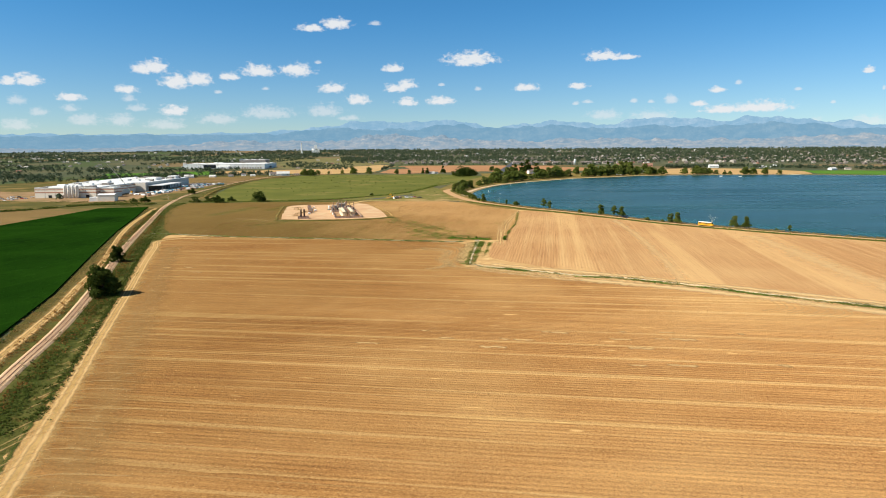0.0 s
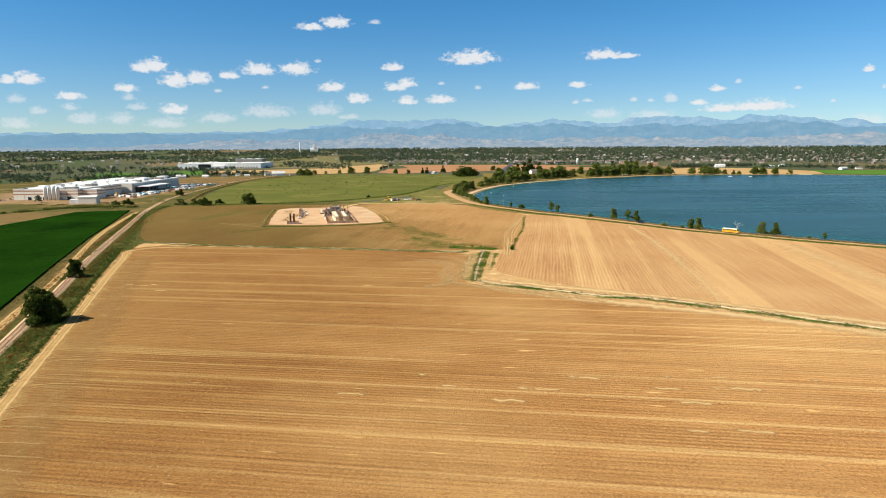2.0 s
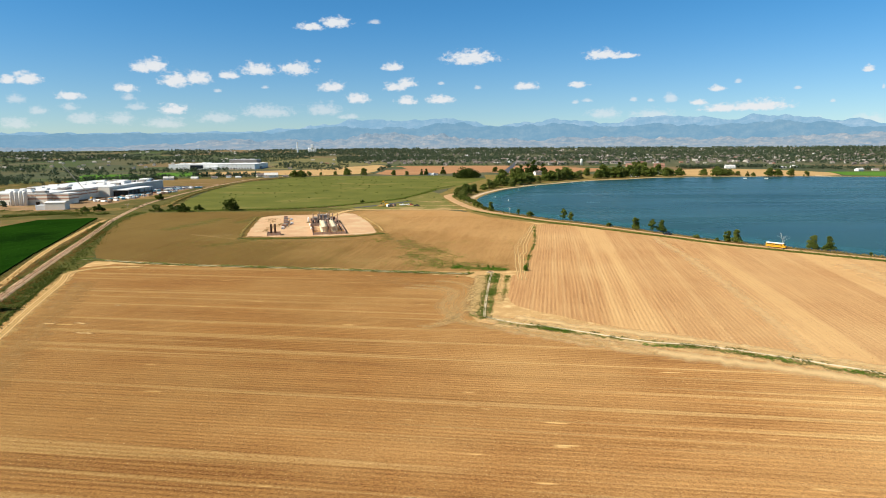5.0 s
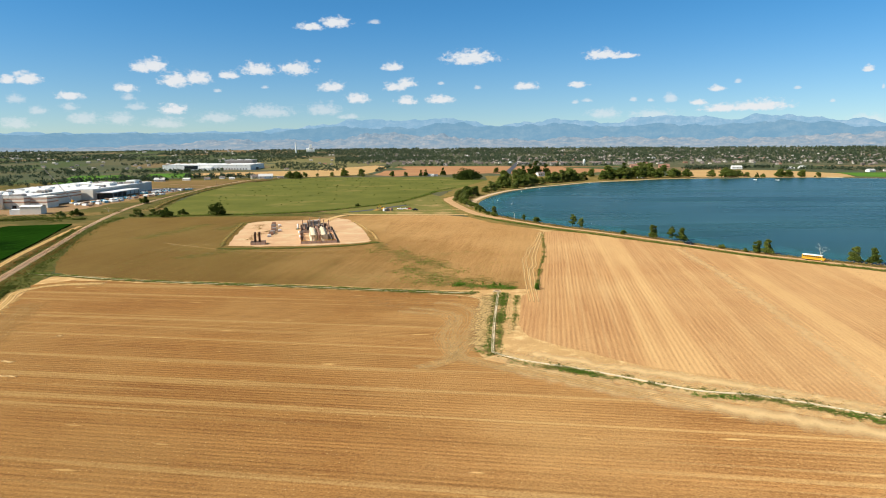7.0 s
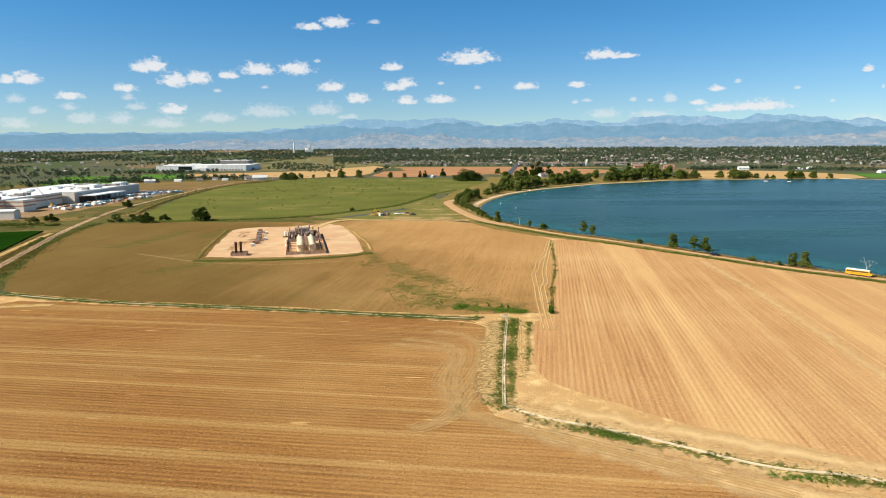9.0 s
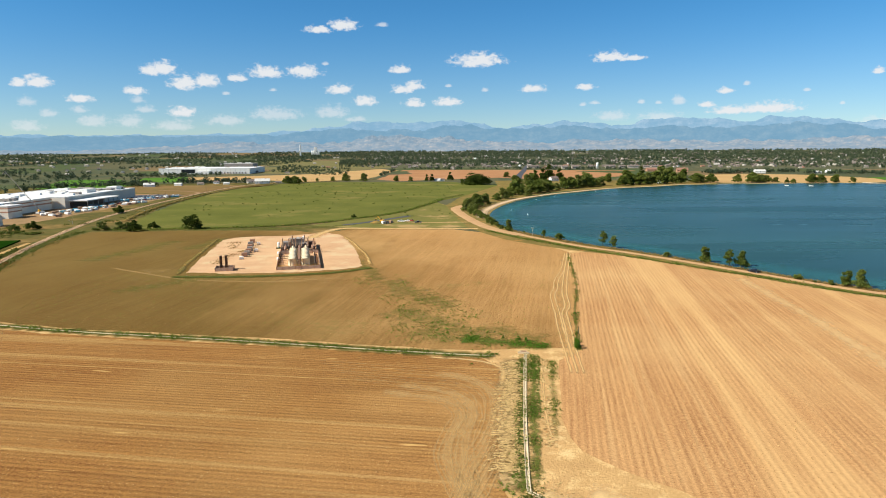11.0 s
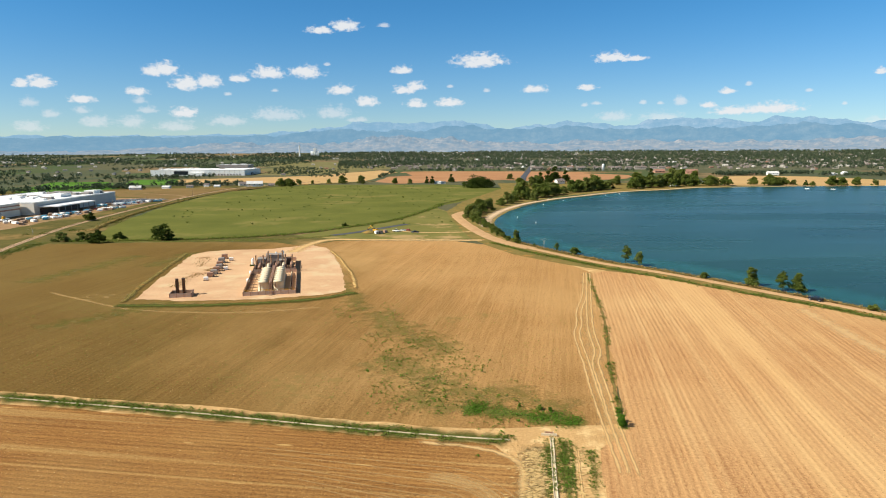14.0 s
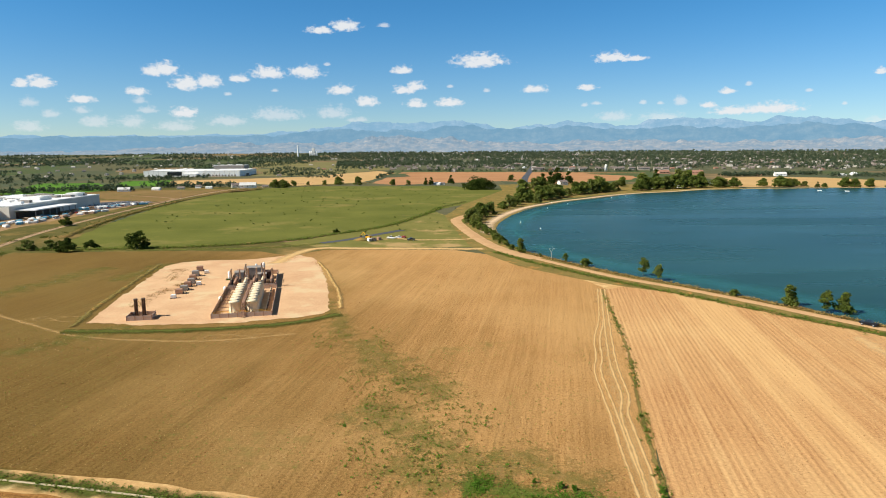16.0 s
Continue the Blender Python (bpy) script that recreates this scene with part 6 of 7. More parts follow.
# ---- gravel pad with its plant ----
polygon("gravel_pad", [(-119, 524), (-125, 552), (-131, 590), (-139, 640), (-134, 652), (-118, 659), (-98, 660), (-88, 668), (-74, 676), (-62, 664), (-54, 640), (-44, 600), (-34, 550), (-32, 538), (-40, 530), (-67, 522), (-95, 520)],
        0.10, M_PAD, "pinkish gravel pad of an oil and gas site", "gravel pad", 0.8, 3.0, 90)
ribbon("pad_berm", [(-28, 541), (-33, 570), (-40, 596), (-48, 625), (-57, 650)], 3.0, 0.11, F_MARGIN, "low straw-coloured berm at the pad edge", "berm", 0.3, 2, 91, crown=0.5)
ribbon("pad_bank", [(-123, 513), (-98, 512), (-74, 513.5), (-46, 520), (-26, 534)], 8.0, 0.10, F_BANK, "green grass bank in front of the pad", "bank", 0.15, 2, 92, crown=0.3)
ribbon("pad_bank", [(-121, 517), (-128, 548), (-135, 590), (-144, 645)], 4.5, 0.10, F_ROUGH, "dry bank beside the pad", "bank", 0.3, 2, 93, crown=0.4)

PLANT = pose(-75.0, 528.5, 0.1, 0, 0, 11.5)


def at_plant(x, y, z=0.0, turn=0.0):
    return PLANT @ pose(0.91 * x, y, z, 0, 0, turn)


def wall_run(name, m, x0, x1, y0, y1, h, label, material=M_CONTAIN):
    """A steel containment wall round a rectangle: panels between posts."""
    w = thing(name, m, label, "containment wall")
    for ax, ay, bx, by in ((x0, y0, x1, y0), (x1, y0, x1, y1), (x1, y1, x0, y1), (x0, y1, x0, y0)):
        length = math.hypot(bx - ax, by - ay)
        n = max(1, round(length / 3.2))
        for i in range(n):
            k0, k1 = i / n, (i + 1) / n
            p, q = (ax + (bx - ax) * k0, ay + (by - ay) * k0), (ax + (bx - ax) * k1, ay + (by - ay) * k1)
            g = Geo()
            t = 0.06
            g.box(min(p[0], q[0]) - (t if ax == bx else -0.05), max(p[0], q[0]) + (t if ax == bx else -0.05),
                  min(p[1], q[1]) - (t if ay == by else -0.05), max(p[1], q[1]) + (t if ay == by else -0.05), 0, h)
            part("panel", g, material, w)
            part("post", Geo().box(p[0] - 0.12, p[0] + 0.12, p[1] - 0.12, p[1] + 0.12, 0, h + 0.1), M_STEEL_BROWN, w)
    return w


wall_run("tank_containment", PLANT, 0, 22.2, 0, 50, 1.7, "brown steel containment wall round the storage tanks")
TANK_R, TANK_H = 2.25, 4.8
tank = thing("storage_tank", at_plant(9.0, 6.0), "tan cylindrical oil storage tank with a domed top", "storage tank", "tank battery")
part("shell", Geo().lathe(0, 0, [(TANK_R + 0.08, 0), (TANK_R + 0.08, 0.15), (TANK_R, 0.18), (TANK_R, TANK_H - 0.1), (TANK_R + 0.07, TANK_H - 0.08), (TANK_R + 0.07, TANK_H)], 28), M_TANK, tank, "", True)
part("roof", Geo().lathe(0, 0, [(TANK_R, TANK_H), (TANK_R * 0.55, TANK_H + 0.38), (0.3, TANK_H + 0.55), (0.05, TANK_H + 0.56)], 28), M_TANK, tank, "", True)
part("hatch", Geo().lathe(0.9, 0.5, [(0.28, TANK_H + 0.35), (0.28, TANK_H + 0.75), (0.2, TANK_H + 0.8)], 12), M_GREY, tank, "grey steel hatch")
part("manway", Geo().tube((0, -TANK_R - 0.12, 0.9), (0, -TANK_R + 0.05, 0.9), 0.38, 0.38, 12), M_GREY, tank)
part("pipe", Geo().tube((-1.2, -TANK_R * 0.9, 0.3), (-1.2, -TANK_R * 0.9, TANK_H), 0.09, 0.09, 6), M_STEEL_BROWN, tank)
for i in range(8):
    for x in (9.0, 16.2):
        if (i, x) != (0, 9.0):
            copy_thing(tank, at_plant(x, 6.0 + 4.75 * i))
walkway = thing("tank_walkway", at_plant(12.6, 0), "rust-brown steel catwalk between the tank rows", "walkway")
part("deck", Geo().box(-0.55, 0.55, 3.2, 46, 4.65, 4.75), M_STEEL_BROWN, walkway)
for s in (-0.55, 0.55):
    part("handrail", Geo().box(s - 0.04, s + 0.04, 3.2, 46, 5.7, 5.78).box(s - 0.03, s + 0.03, 3.2, 46, 5.2, 5.25), M_STEEL_BROWN, walkway)
for i in range(12):
    for s in (-0.5, 0.5):
        part("post", Geo().box(s - 0.06, s + 0.06, 3.3 + 3.8 * i - 0.06, 3.3 + 3.8 * i + 0.06, 0, 5.75), M_STEEL_BROWN, walkway)
stair = Geo()
for k in range(20):
    stair.box(-0.5, 0.5, -1.8 + 0.25 * k, -1.55 + 0.25 * k, 0.235 * k, 0.235 * k + 0.06)
for s in (-0.52, 0.52):
    stair.tube((s, -1.8, 0.0), (s, 3.2, 4.7), 0.08, 0.08, 5)
    stair.tube((s, -1.8, 1.0), (s, 3.2, 5.7), 0.04, 0.04, 5)
part("stair", stair, M_STEEL_BROWN, walkway)
rail = thing("guard_rail", at_plant(0, 2.2), "yellow steel guard rail inside the containment wall", "rail")
part("bar", Geo().tube((0.6, 0, 1.95), (21.6, 0, 1.95), 0.07, 0.07, 6).tube((0.6, 0, 1.45), (21.6, 0, 1.45), 0.05, 0.05, 6), M_YELLOW, rail)
for i in range(9):
    part("post", Geo().tube((0.6 + 2.6 * i, 0, 0), (0.6 + 2.6 * i, 0, 1.95), 0.06, 0.06, 6), M_YELLOW, rail)
liner = thing("pipe_rack", at_plant(3.6, 0, 0.02), "row of low brown pipes on sleepers beside the tanks", "pipework")
for i in range(3):
    part("pipe", Geo().tube((-2.2 + i * 0.7, 3, 0.4), (-2.2 + i * 0.7, 47, 0.4), 0.12, 0.12, 6), M_STEEL_BROWN, liner)
for i in range(7):
    part("sleeper", Geo().box(-2.6, 2.6, 4 + 6.2 * i, 4.4 + 6.2 * i, 0, 0.28), M_WOOD, liner)
load = thing("load_line", at_plant(21.6, 0, 0.02), "yellow and brown load-out pipe along the containment wall", "pipework")
part("pipe", Geo().tube((0, 3, 0.9), (0, 48, 0.9), 0.2, 0.2, 8), M_TANK, load)
part("pipe", Geo().tube((0.8, 3, 0.6), (0.8, 48, 0.6), 0.16, 0.16, 8), M_STEEL_BROWN, load)
for i in range(8):
    part("riser", Geo().tube((0.4, 5 + 5.6 * i, 0), (0.4, 5 + 5.6 * i, 1.9), 0.13, 0.13, 6).box(0.15, 0.65, 4.75 + 5.6 * i, 5.25 + 5.6 * i, 1.0, 1.4), M_STEEL_DARK, load)

wall_run("separator_containment", at_plant(0, 51), 0.5, 21.4, 0, 34, 2.2, "brown steel wall round the separators")
STACKS = ((2.0, 4, 8.5), (6.0, 5, 8.2), (10.2, 4, 8.6), (14.2, 6, 8.3), (18.2, 4, 8.6), (22.0, 3, 8.4), (8.0, 16, 8.5), (16.0, 17, 8.5))
for x, y, h in STACKS:
    s = thing("vent_stack", at_plant(x, 51 + y), "tall brown vent stack with a dark base", "vent stack", "vent stacks")
    part("pipe", Geo().lathe(0, 0, [(0.42, 0), (0.42, 0.3), (0.34, 0.35), (0.34, h), (0.44, h + 0.02), (0.44, h + 0.35), (0.3, h + 0.5)], 12), M_STACK, s, "", True)
    part("base", Geo().lathe(0, 0, [(0.62, 0), (0.62, 3.6), (0.44, 3.9)], 12), M_STEEL_DARK, s, "dark burner housing", True)
for i, x in enumerate((3.4, 8.3, 12.6, 16.8, 21.2)):
    sp = thing("separator", at_plant(x, 51 + 12), "horizontal brown separator vessel on saddles", "separator", "separators")
    part("vessel", Geo().tube((0, -5.5, 1.9), (0, 5.5, 1.9), 0.85, 0.85, 14).tube((0, -6.0, 1.9), (0, -5.5, 1.9), 0.4, 0.85, 14).tube((0, 5.5, 1.9), (0, 6.0, 1.9), 0.85, 0.4, 14), M_TANK if i % 2 else M_STEEL_BROWN, sp, "", True)
    for y in (-3.6, 3.6):
        part("saddle", Geo().box(-0.75, 0.75, y - 0.2, y + 0.2, 0, 1.5), M_STEEL_DARK, sp)
    part("pipe", Geo().tube((0.3, -3, 2.6), (0.3, -3, 4.2), 0.12, 0.12, 6).tube((0.3, -3, 4.2), (0.3, 4, 4.2), 0.12, 0.12, 6), M_STEEL_BROWN, sp)
for x, y, w, d, h, mt, lb in ((4.0, 22, 4, 5, 4.2, M_GREY, "grey steel equipment shed"), (11.5, 26, 9, 6, 5.6, M_GREY, "grey steel compressor shed"), (19.0, 24, 4, 4, 3.6, M_STEEL_DARK, "dark steel equipment shed"), (5.0, 29.5, 5, 4, 3.5, M_STEEL_BROWN, "brown steel equipment shed"), (15.8, 21, 4, 3.5, 3.0, M_GREY, "pale grey instrument shed")):
    sh = thing("equipment_shed", at_plant(x, 51 + y), lb, "shed")
    part("wall", Geo().box(-w / 2, w / 2, -d / 2, d / 2, 0, h), mt, sh)
    part("roof", Geo().gable(-w / 2, w / 2, -d / 2, d / 2, h + 0.01, 0.5, 0.2, 0.12), mt, sh)
    part("door", Geo().box(-0.5, 0.5, -d / 2 - 0.06, -d / 2 - 0.01, 0, 2.1), M_STEEL_DARK, sh)
for x, y, h in ((11.5, 37, 5.0), (15.5, 38, 5.4), (-1.5, 24, 4.0), (8.5, 36.5, 3.6)):
    t = thing("gas_cooler", at_plant(x, 51 + y), "white cylindrical vessel on a green skid", "vessel", "white vessels")
    part("vessel", Geo().lathe(0, 0, [(0.6, 0.5), (0.72, 0.7), (0.72, h - 0.5), (0.5, h), (0.15, h + 0.2)], 14), M_WHITE, t, "", True)
    part("skid", Geo().box(-1.6, 1.6, -1.4, 1.4, 0, 0.5), L_DARK, t, "green steel skid")
for x, y in ((-0.8, 50.5), (-0.3, 30)):
    t = thing("chemical_tote", at_plant(x, y), "white plastic chemical tank", "tank")
    part("body", Geo().lathe(0, 0, [(0.7, 0), (0.7, 1.5), (0.3, 1.8)], 12), M_WHITE, t, "", True)

# flare enclosure
FL = pose(-105.5, 526.0, 0.1, 0, 0, 11.5)
wall_run("burner_containment", FL, 0, 8.8, 0, 6.8, 1.8, "brown steel wall round two enclosed burners")
for x, y in ((2.6, 4.2), (5.2, 4.7)):
    b = thing("enclosed_burner", FL @ pose(x, y, 0), "dark brown enclosed burner stack", "burner", "enclosed burners")
    part("flue", Geo().lathe(0, 0, [(0.68, 0.3), (0.68, 7.0), (0.76, 7.0), (0.76, 7.4), (0.6, 7.4), (0.6, 6.9)], 16), M_STEEL_DARK, b, "", True)
    part("base", Geo().lathe(0, 0, [(0.95, 0), (0.95, 0.9), (0.78, 1.0)], 16), M_STEEL_DARK, b, "", True)
    part("ladder", Geo().box(-0.25, -0.2, -0.95, -0.9, 0.5, 8).box(0.2, 0.25, -0.95, -0.9, 0.5, 8), M_STEEL_BROWN, b)
# meter runs and wellheads
SKIDS = ((-104.0, 572, 3.0, 3.0, 2.2), (-104.6, 579, 3.2, 3, 2.2), (-106.0, 587, 3.0, 3.0, 2.3), (-107.0, 594, 3.2, 2.6, 2.4), (-109.6, 603, 3.0, 3.0, 2.4), (-111.6, 612, 3.2, 3, 2.8), (-114.5, 626, 3.0, 3.0, 2.6))
for i, (x, y, w, d, h) in enumerate(SKIDS):
    s = thing("meter_shed", pose(x, y, 0.1, 0, 0, 11.5), "grey-brown steel meter skid on the gravel", "skid", "meter skids")
    part("body", Geo().box(-w / 2, w / 2, -d / 2, d / 2, 0.2, h, 0.12), M_GREY if i % 2 else M_STEEL_BROWN, s)
    part("skid", Geo().box(-w / 2 - 0.2, w / 2 + 0.2, -d / 2 - 0.3, d / 2 + 0.3, 0, 0.2), M_STEEL_DARK, s)
    part("pipe", Geo().tube((w / 2, 0, 0.7), (w / 2 + 1.4, 0, 0.7), 0.12, 0.12, 6).tube((w / 2 + 1.4, 0, 0), (w / 2 + 1.4, 0, 0.7), 0.12, 0.12, 6), M_STEEL_BROWN, s)
for x, y in ((-103.0, 563), (-102.0, 590), (-108.5, 619)):
    t = thing("wellhead_box", pose(x, y, 0.1, 0, 0, 15), "small white equipment box on the gravel", "box")
    part("body", Geo().box(-1.1, 1.1, -0.8, 0.8, 0.25, 1.7, 0.2), M_WHITE, t)
    part("base", Geo().box(-1.3, 1.3, -0.9, 0.9, 0, 0.25), M_STEEL_DARK, t)
tufts("weeds_pad", 55, along(55, 240, [(-112, 548), (-114, 565), (-112, 582)], 4.0) + along(56, 200, [(-120, 600), (-126, 630)], 5.0) + along(57, 80, [(-111, 588), (-110, 594)], 2.0), L_DRY, "dry weeds on the gravel pad", 0.2, 0.5)

# ---- factory ----
def block(name, m, x0, x1, y0, y1, h, wall, label, category, roof=M_ROOFWHITE, bands=()):
    """A flat-roofed building: walls with pilasters, parapet, roof sheet, coloured bands, and doors."""
    b = thing(name, m, label, category)
    part("wall", Geo().box(x0, x1, y0, y1, 0, h), wall, b)
    p = Geo()
    for ax, bx, ay, by in ((x0 - 0.2, x1 + 0.2, y0 - 0.2, y0 + 0.4), (x0 - 0.2, x1 + 0.2, y1 - 0.4, y1 + 0.2), (x0 - 0.2, x0 + 0.4, y0 + 0.4, y1 - 0.4), (x1 - 0.4, x1 + 0.2, y0 + 0.4, y1 - 0.4)):
        p.box(ax, bx, ay, by, h - 0.3, h + 0.7)
    part("parapet", p, M_WHITE, b)
    part("roof", Geo().box(x0 + 0.42, x1 - 0.42, y0 + 0.42, y1 - 0.42, h + 0.004, h + 0.2), roof, b, "white roof membrane")
    for z0, z1, mt in bands:
        part("band", Geo().box(x0 - 0.05, x1 + 0.05, y0 - 0.05, y1 + 0.05, z0, z1), mt, b, "terracotta wall band" if mt is M_BRICKRED else "")
    n = int((x1 - x0) / 12)
    for i in range(1, n):
        x = x0 + (x1 - x0) * i / n
        part("panel_joint", Geo().box(x - 0.12, x + 0.12, y0 - 0.1, y0 - 0.052, 0, h - 0.3), M_GREY, b)
    return b


def units(b, x0, x1, y0, y1, h, n, seed):
    """Air handlers, ducts and skylights on a roof."""
    rng = random.Random(seed)
    for i in range(n):
        x, y = rng.uniform(x0 + 6, x1 - 6), rng.uniform(y0 + 6, y1 - 6)
        w, d, k = rng.uniform(2, 6), rng.uniform(2, 5), rng.uniform(1.0, 2.8)
        part("roof_unit", Geo().box(x - w, x + w, y - d, y + d, h + 0.21, h + k, 0.2), M_WHITE if rng.random() < 0.7 else M_GREY, b)


f1 = block("factory_hall", pose(0, 0, 0), -473, -400, 782, 889, 12, M_WALLCREAM, "cream factory hall with terracotta bands and a white roof", "factory", bands=((6.0, 7.4, M_BRICKRED), (9.6, 10.6, M_BRICKRED)))
units(f1, -473, -400, 782, 889, 12, 26, 1)
for x in (-455, -446, -438, -410):
    part("door", Geo().box(x - 2, x + 2, 781.8, 781.94, 0, 3.5), M_GLASS, f1)
f2 = block("factory_hall", pose(0, 0, 0), -400, -383, 792, 812, 11, M_WALLCREAM, "cream factory wing with terracotta bands", "factory", bands=((5.4, 6.6, M_BRICKRED), (8.8, 9.8, M_BRICKRED)))
f3 = block("factory_hall", pose(0, 0, 0), -487, -387, 891, 1052, 12, M_WALLSHADE, "large factory hall with shade painted into its grey walls and a white roof", "factory")
units(f3, -487, -387, 891, 1052, 12, 22, 2)
part("penthouse", Geo().box(-417, -403, 965, 985, 12.21, 16, 0.3), M_WHITE, f3)
part("penthouse", Geo().box(-409, -397, 1022, 1040, 12.21, 16, 0.3), M_WHITE, f3)
# end wall painted in sunlit cream; the hall's other walls hold shade as grey
part("wall_panel", Geo().box(-420, -387.3, 890.75, 890.9, 0, 11.6), M_WALLCREAM, f3, "cream end wall painted as sunlit")
dock = thing("loading_canopy", pose(0, 0, 0), "white loading canopy on steel posts beside the hall", "canopy")
part("roof", Geo().box(-386.7, -367, 897, 968, 7.5, 8.5), M_ROOFWHITE, dock)
for y in np.linspace(899, 966, 7):
    part("post", Geo().box(-368.2, -367.6, y - 0.3, y + 0.3, 0, 7.5), M_GREY, dock)
part("dock_wall", Geo().box(-386.7, -384, 899, 966, 0, 6.2), M_STEEL_DARK, dock, "dark dock doors")
for i in range(4):
    s = thing("silo", pose(-434.5 + 4.6 * i, 778.5, 0), "tall white cylindrical silo against the factory wall", "silo", "factory silos")
    part("shell", Geo().lathe(0, 0, [(2.1, 0), (2.1, 14.6), (1.9, 15.1), (0.5, 15.6)], 20), M_WHITE, s, "", True)
    part("ladder", Geo().box(-0.3, -0.24, -2.3, -2.15, 0.3, 13.5).box(0.24, 0.3, -2.3, -2.15, 0.3, 13.5), M_GREY, s)
store = thing("store_building", pose(-362, 733, 0, 0, 0, 8), "small cream store building with a pale roof", "building")
part("wall", Geo().box(-9, 9, -6, 6, 0, 7), M_WALLCREAM, store)
part("roof", Geo().gable(-9, 9, -6, 6, 7.01, 1.2, 0.3, 0.25), M_WHITE, store)
part("extension", Geo().box(-18, -9.01, -5, 5, 0, 4.6), M_WHITE, store)
crane = thing("mobile_crane", pose(-382, 838, 0), "mobile crane with a long pale lattice boom", "crane")
part("carrier", Geo().box(-1.5, 1.5, -5, 5, 0.6, 2.2, 0.2), M_WHITE, crane)
part("cab", Geo().box(-1.4, 0.4, -1.8, 1.2, 2.2, 4.4, 0.3), M_YELLOW, crane)
boom = Geo()
tip, foot = Vector((-33, 4, 42)), Vector((0, 0, 3))
for o in ((-0.4, 0, -0.4), (0.4, 0, 0.4), (0, 0.5, 0)):
    boom.tube(foot + Vector(o), tip + Vector(o) * 0.4, 0.12, 0.08, 4)
for i in range(24):
    a, b = foot.lerp(tip, i / 24), foot.lerp(tip, (i + 1) / 24)
    boom.tube(a + Vector((-0.4, 0, -0.4)), b + Vector((0.4, 0, 0.4)), 0.08, 0.08, 3, False)
part("boom", boom, M_GREY, crane)
for sx in (-1.5, 1.5):
    for y in (-3.6, -2, 2, 3.6):
        part("wheel", Geo().tube((sx - 0.25, y, 0.6), (sx + 0.25, y, 0.6), 0.6, 0.6, 12), M_TYRE, crane)

# ---- vehicles ----
PAINTS = [M_WHITE, M_WHITE, M_SILVER, M_BLACK, M_GREY, M_BLUE, M_RED]


def hull(profile, w, taper=1.0):
    """A body from a side outline (y, z), w wide; the top is taper times as wide."""
    g, n = Geo(), len(profile)
    zs = [z for _, z in profile]
    for s in (-1, 1):
        for y, z in profile:
            k = 1 - (1 - taper) * (z - min(zs)) / (max(zs) - min(zs))
            g.v.append((s * w / 2 * k, y, z))
    g.f = [tuple(range(n)), tuple(range(2 * n - 1, n - 1, -1))] + [(i, n + i, n + (i + 1) % n, (i + 1) % n) for i in range(n)]
    return g


def wheels(v, w, ys, r):
    for y in ys:
        for s in (-1, 1):
            t = part("wheel", Geo().tube((s * (w / 2 - 0.24), y, r), (s * w / 2, y, r), r, r, 14), M_TYRE, v)
            part("rim", Geo().tube((s * (w / 2 - 0.02), y, r), (s * (w / 2 + 0.015), y, r), r * 0.6, r * 0.55, 10), M_SILVER, t)


def make_car(m, paint, label, group=""):
    v = thing("car", m, label, "car", group)
    part("body", hull([(-2.2, 0.4), (2.15, 0.4), (2.25, 0.75), (1.9, 0.92), (1.0, 1.0), (-1.9, 1.0), (-2.25, 0.8)], 1.8, 0.92), paint, v)
    part("cabin", hull([(0.95, 1.0), (0.3, 1.48), (-1.2, 1.5), (-1.85, 1.0)], 1.62, 0.82), M_GLASS, v)
    part("roof", Geo().box(-0.62, 0.62, -1.15, 0.28, 1.49, 1.54), paint, v)
    wheels(v, 1.78, (-1.35, 1.4), 0.34)
    return v


def make_pickup(m, paint, label):
    v = thing("pickup_truck", m, label, "pickup truck")
    part("body", hull([(-2.9, 0.5), (2.75, 0.5), (2.9, 0.95), (2.75, 1.15), (1.3, 1.25), (-2.9, 1.25)], 1.95, 0.94), paint, v)
    part("cabin", hull([(1.25, 1.25), (0.55, 1.88), (-1.0, 1.9), (-1.25, 1.25)], 1.78, 0.84), M_GLASS, v)
    part("roof", Geo().box(-0.72, 0.72, -0.98, 0.52, 1.885, 1.94), paint, v)
    part("load_bed", Geo().box(-0.75, 0.75, -2.75, -1.4, 1.252, 1.27), M_TYRE, v)
    for s in (-0.7, 0.7):
        part("headlight", Geo().box(s - 0.18, s + 0.18, 2.78, 2.86, 0.9, 1.08), M_WHITE, v)
    wheels(v, 1.95, (-1.8, 1.85), 0.42)
    return v


def make_bus(m):
    v = thing("school_bus", m, "yellow school bus with a white roof on the lake road", "bus")
    part("body", hull([(-5.4, 0.6), (4.9, 0.6), (5.4, 0.9), (5.4, 1.5), (4.5, 1.7), (4.2, 2.7), (-5.4, 2.7)], 2.45, 0.97), M_YELLOW, v)
    part("roof", hull([(4.15, 2.71), (4.0, 3.0), (-5.2, 3.05), (-5.4, 2.71)], 2.36, 0.85), M_WHITE, v, "white roof")
    for s in (-1, 1):
        for i in range(10):
            y = -4.9 + 0.88 * i
            part("window", Geo().box(s * 1.2 - 0.03, s * 1.2 + 0.03, y, y + 0.7, 1.75, 2.45), M_GLASS, v)
        part("stripe", Geo().box(s * 1.222 - 0.012, s * 1.222 + 0.012, -5.3, 4.4, 1.25, 1.35), M_BLACK, v)
    part("windscreen", Geo().box(-1.05, 1.05, 4.28, 4.42, 1.75, 2.55), M_GLASS, v)
    wheels(v, 2.4, (-3.4, 4.0), 0.5)
    return v


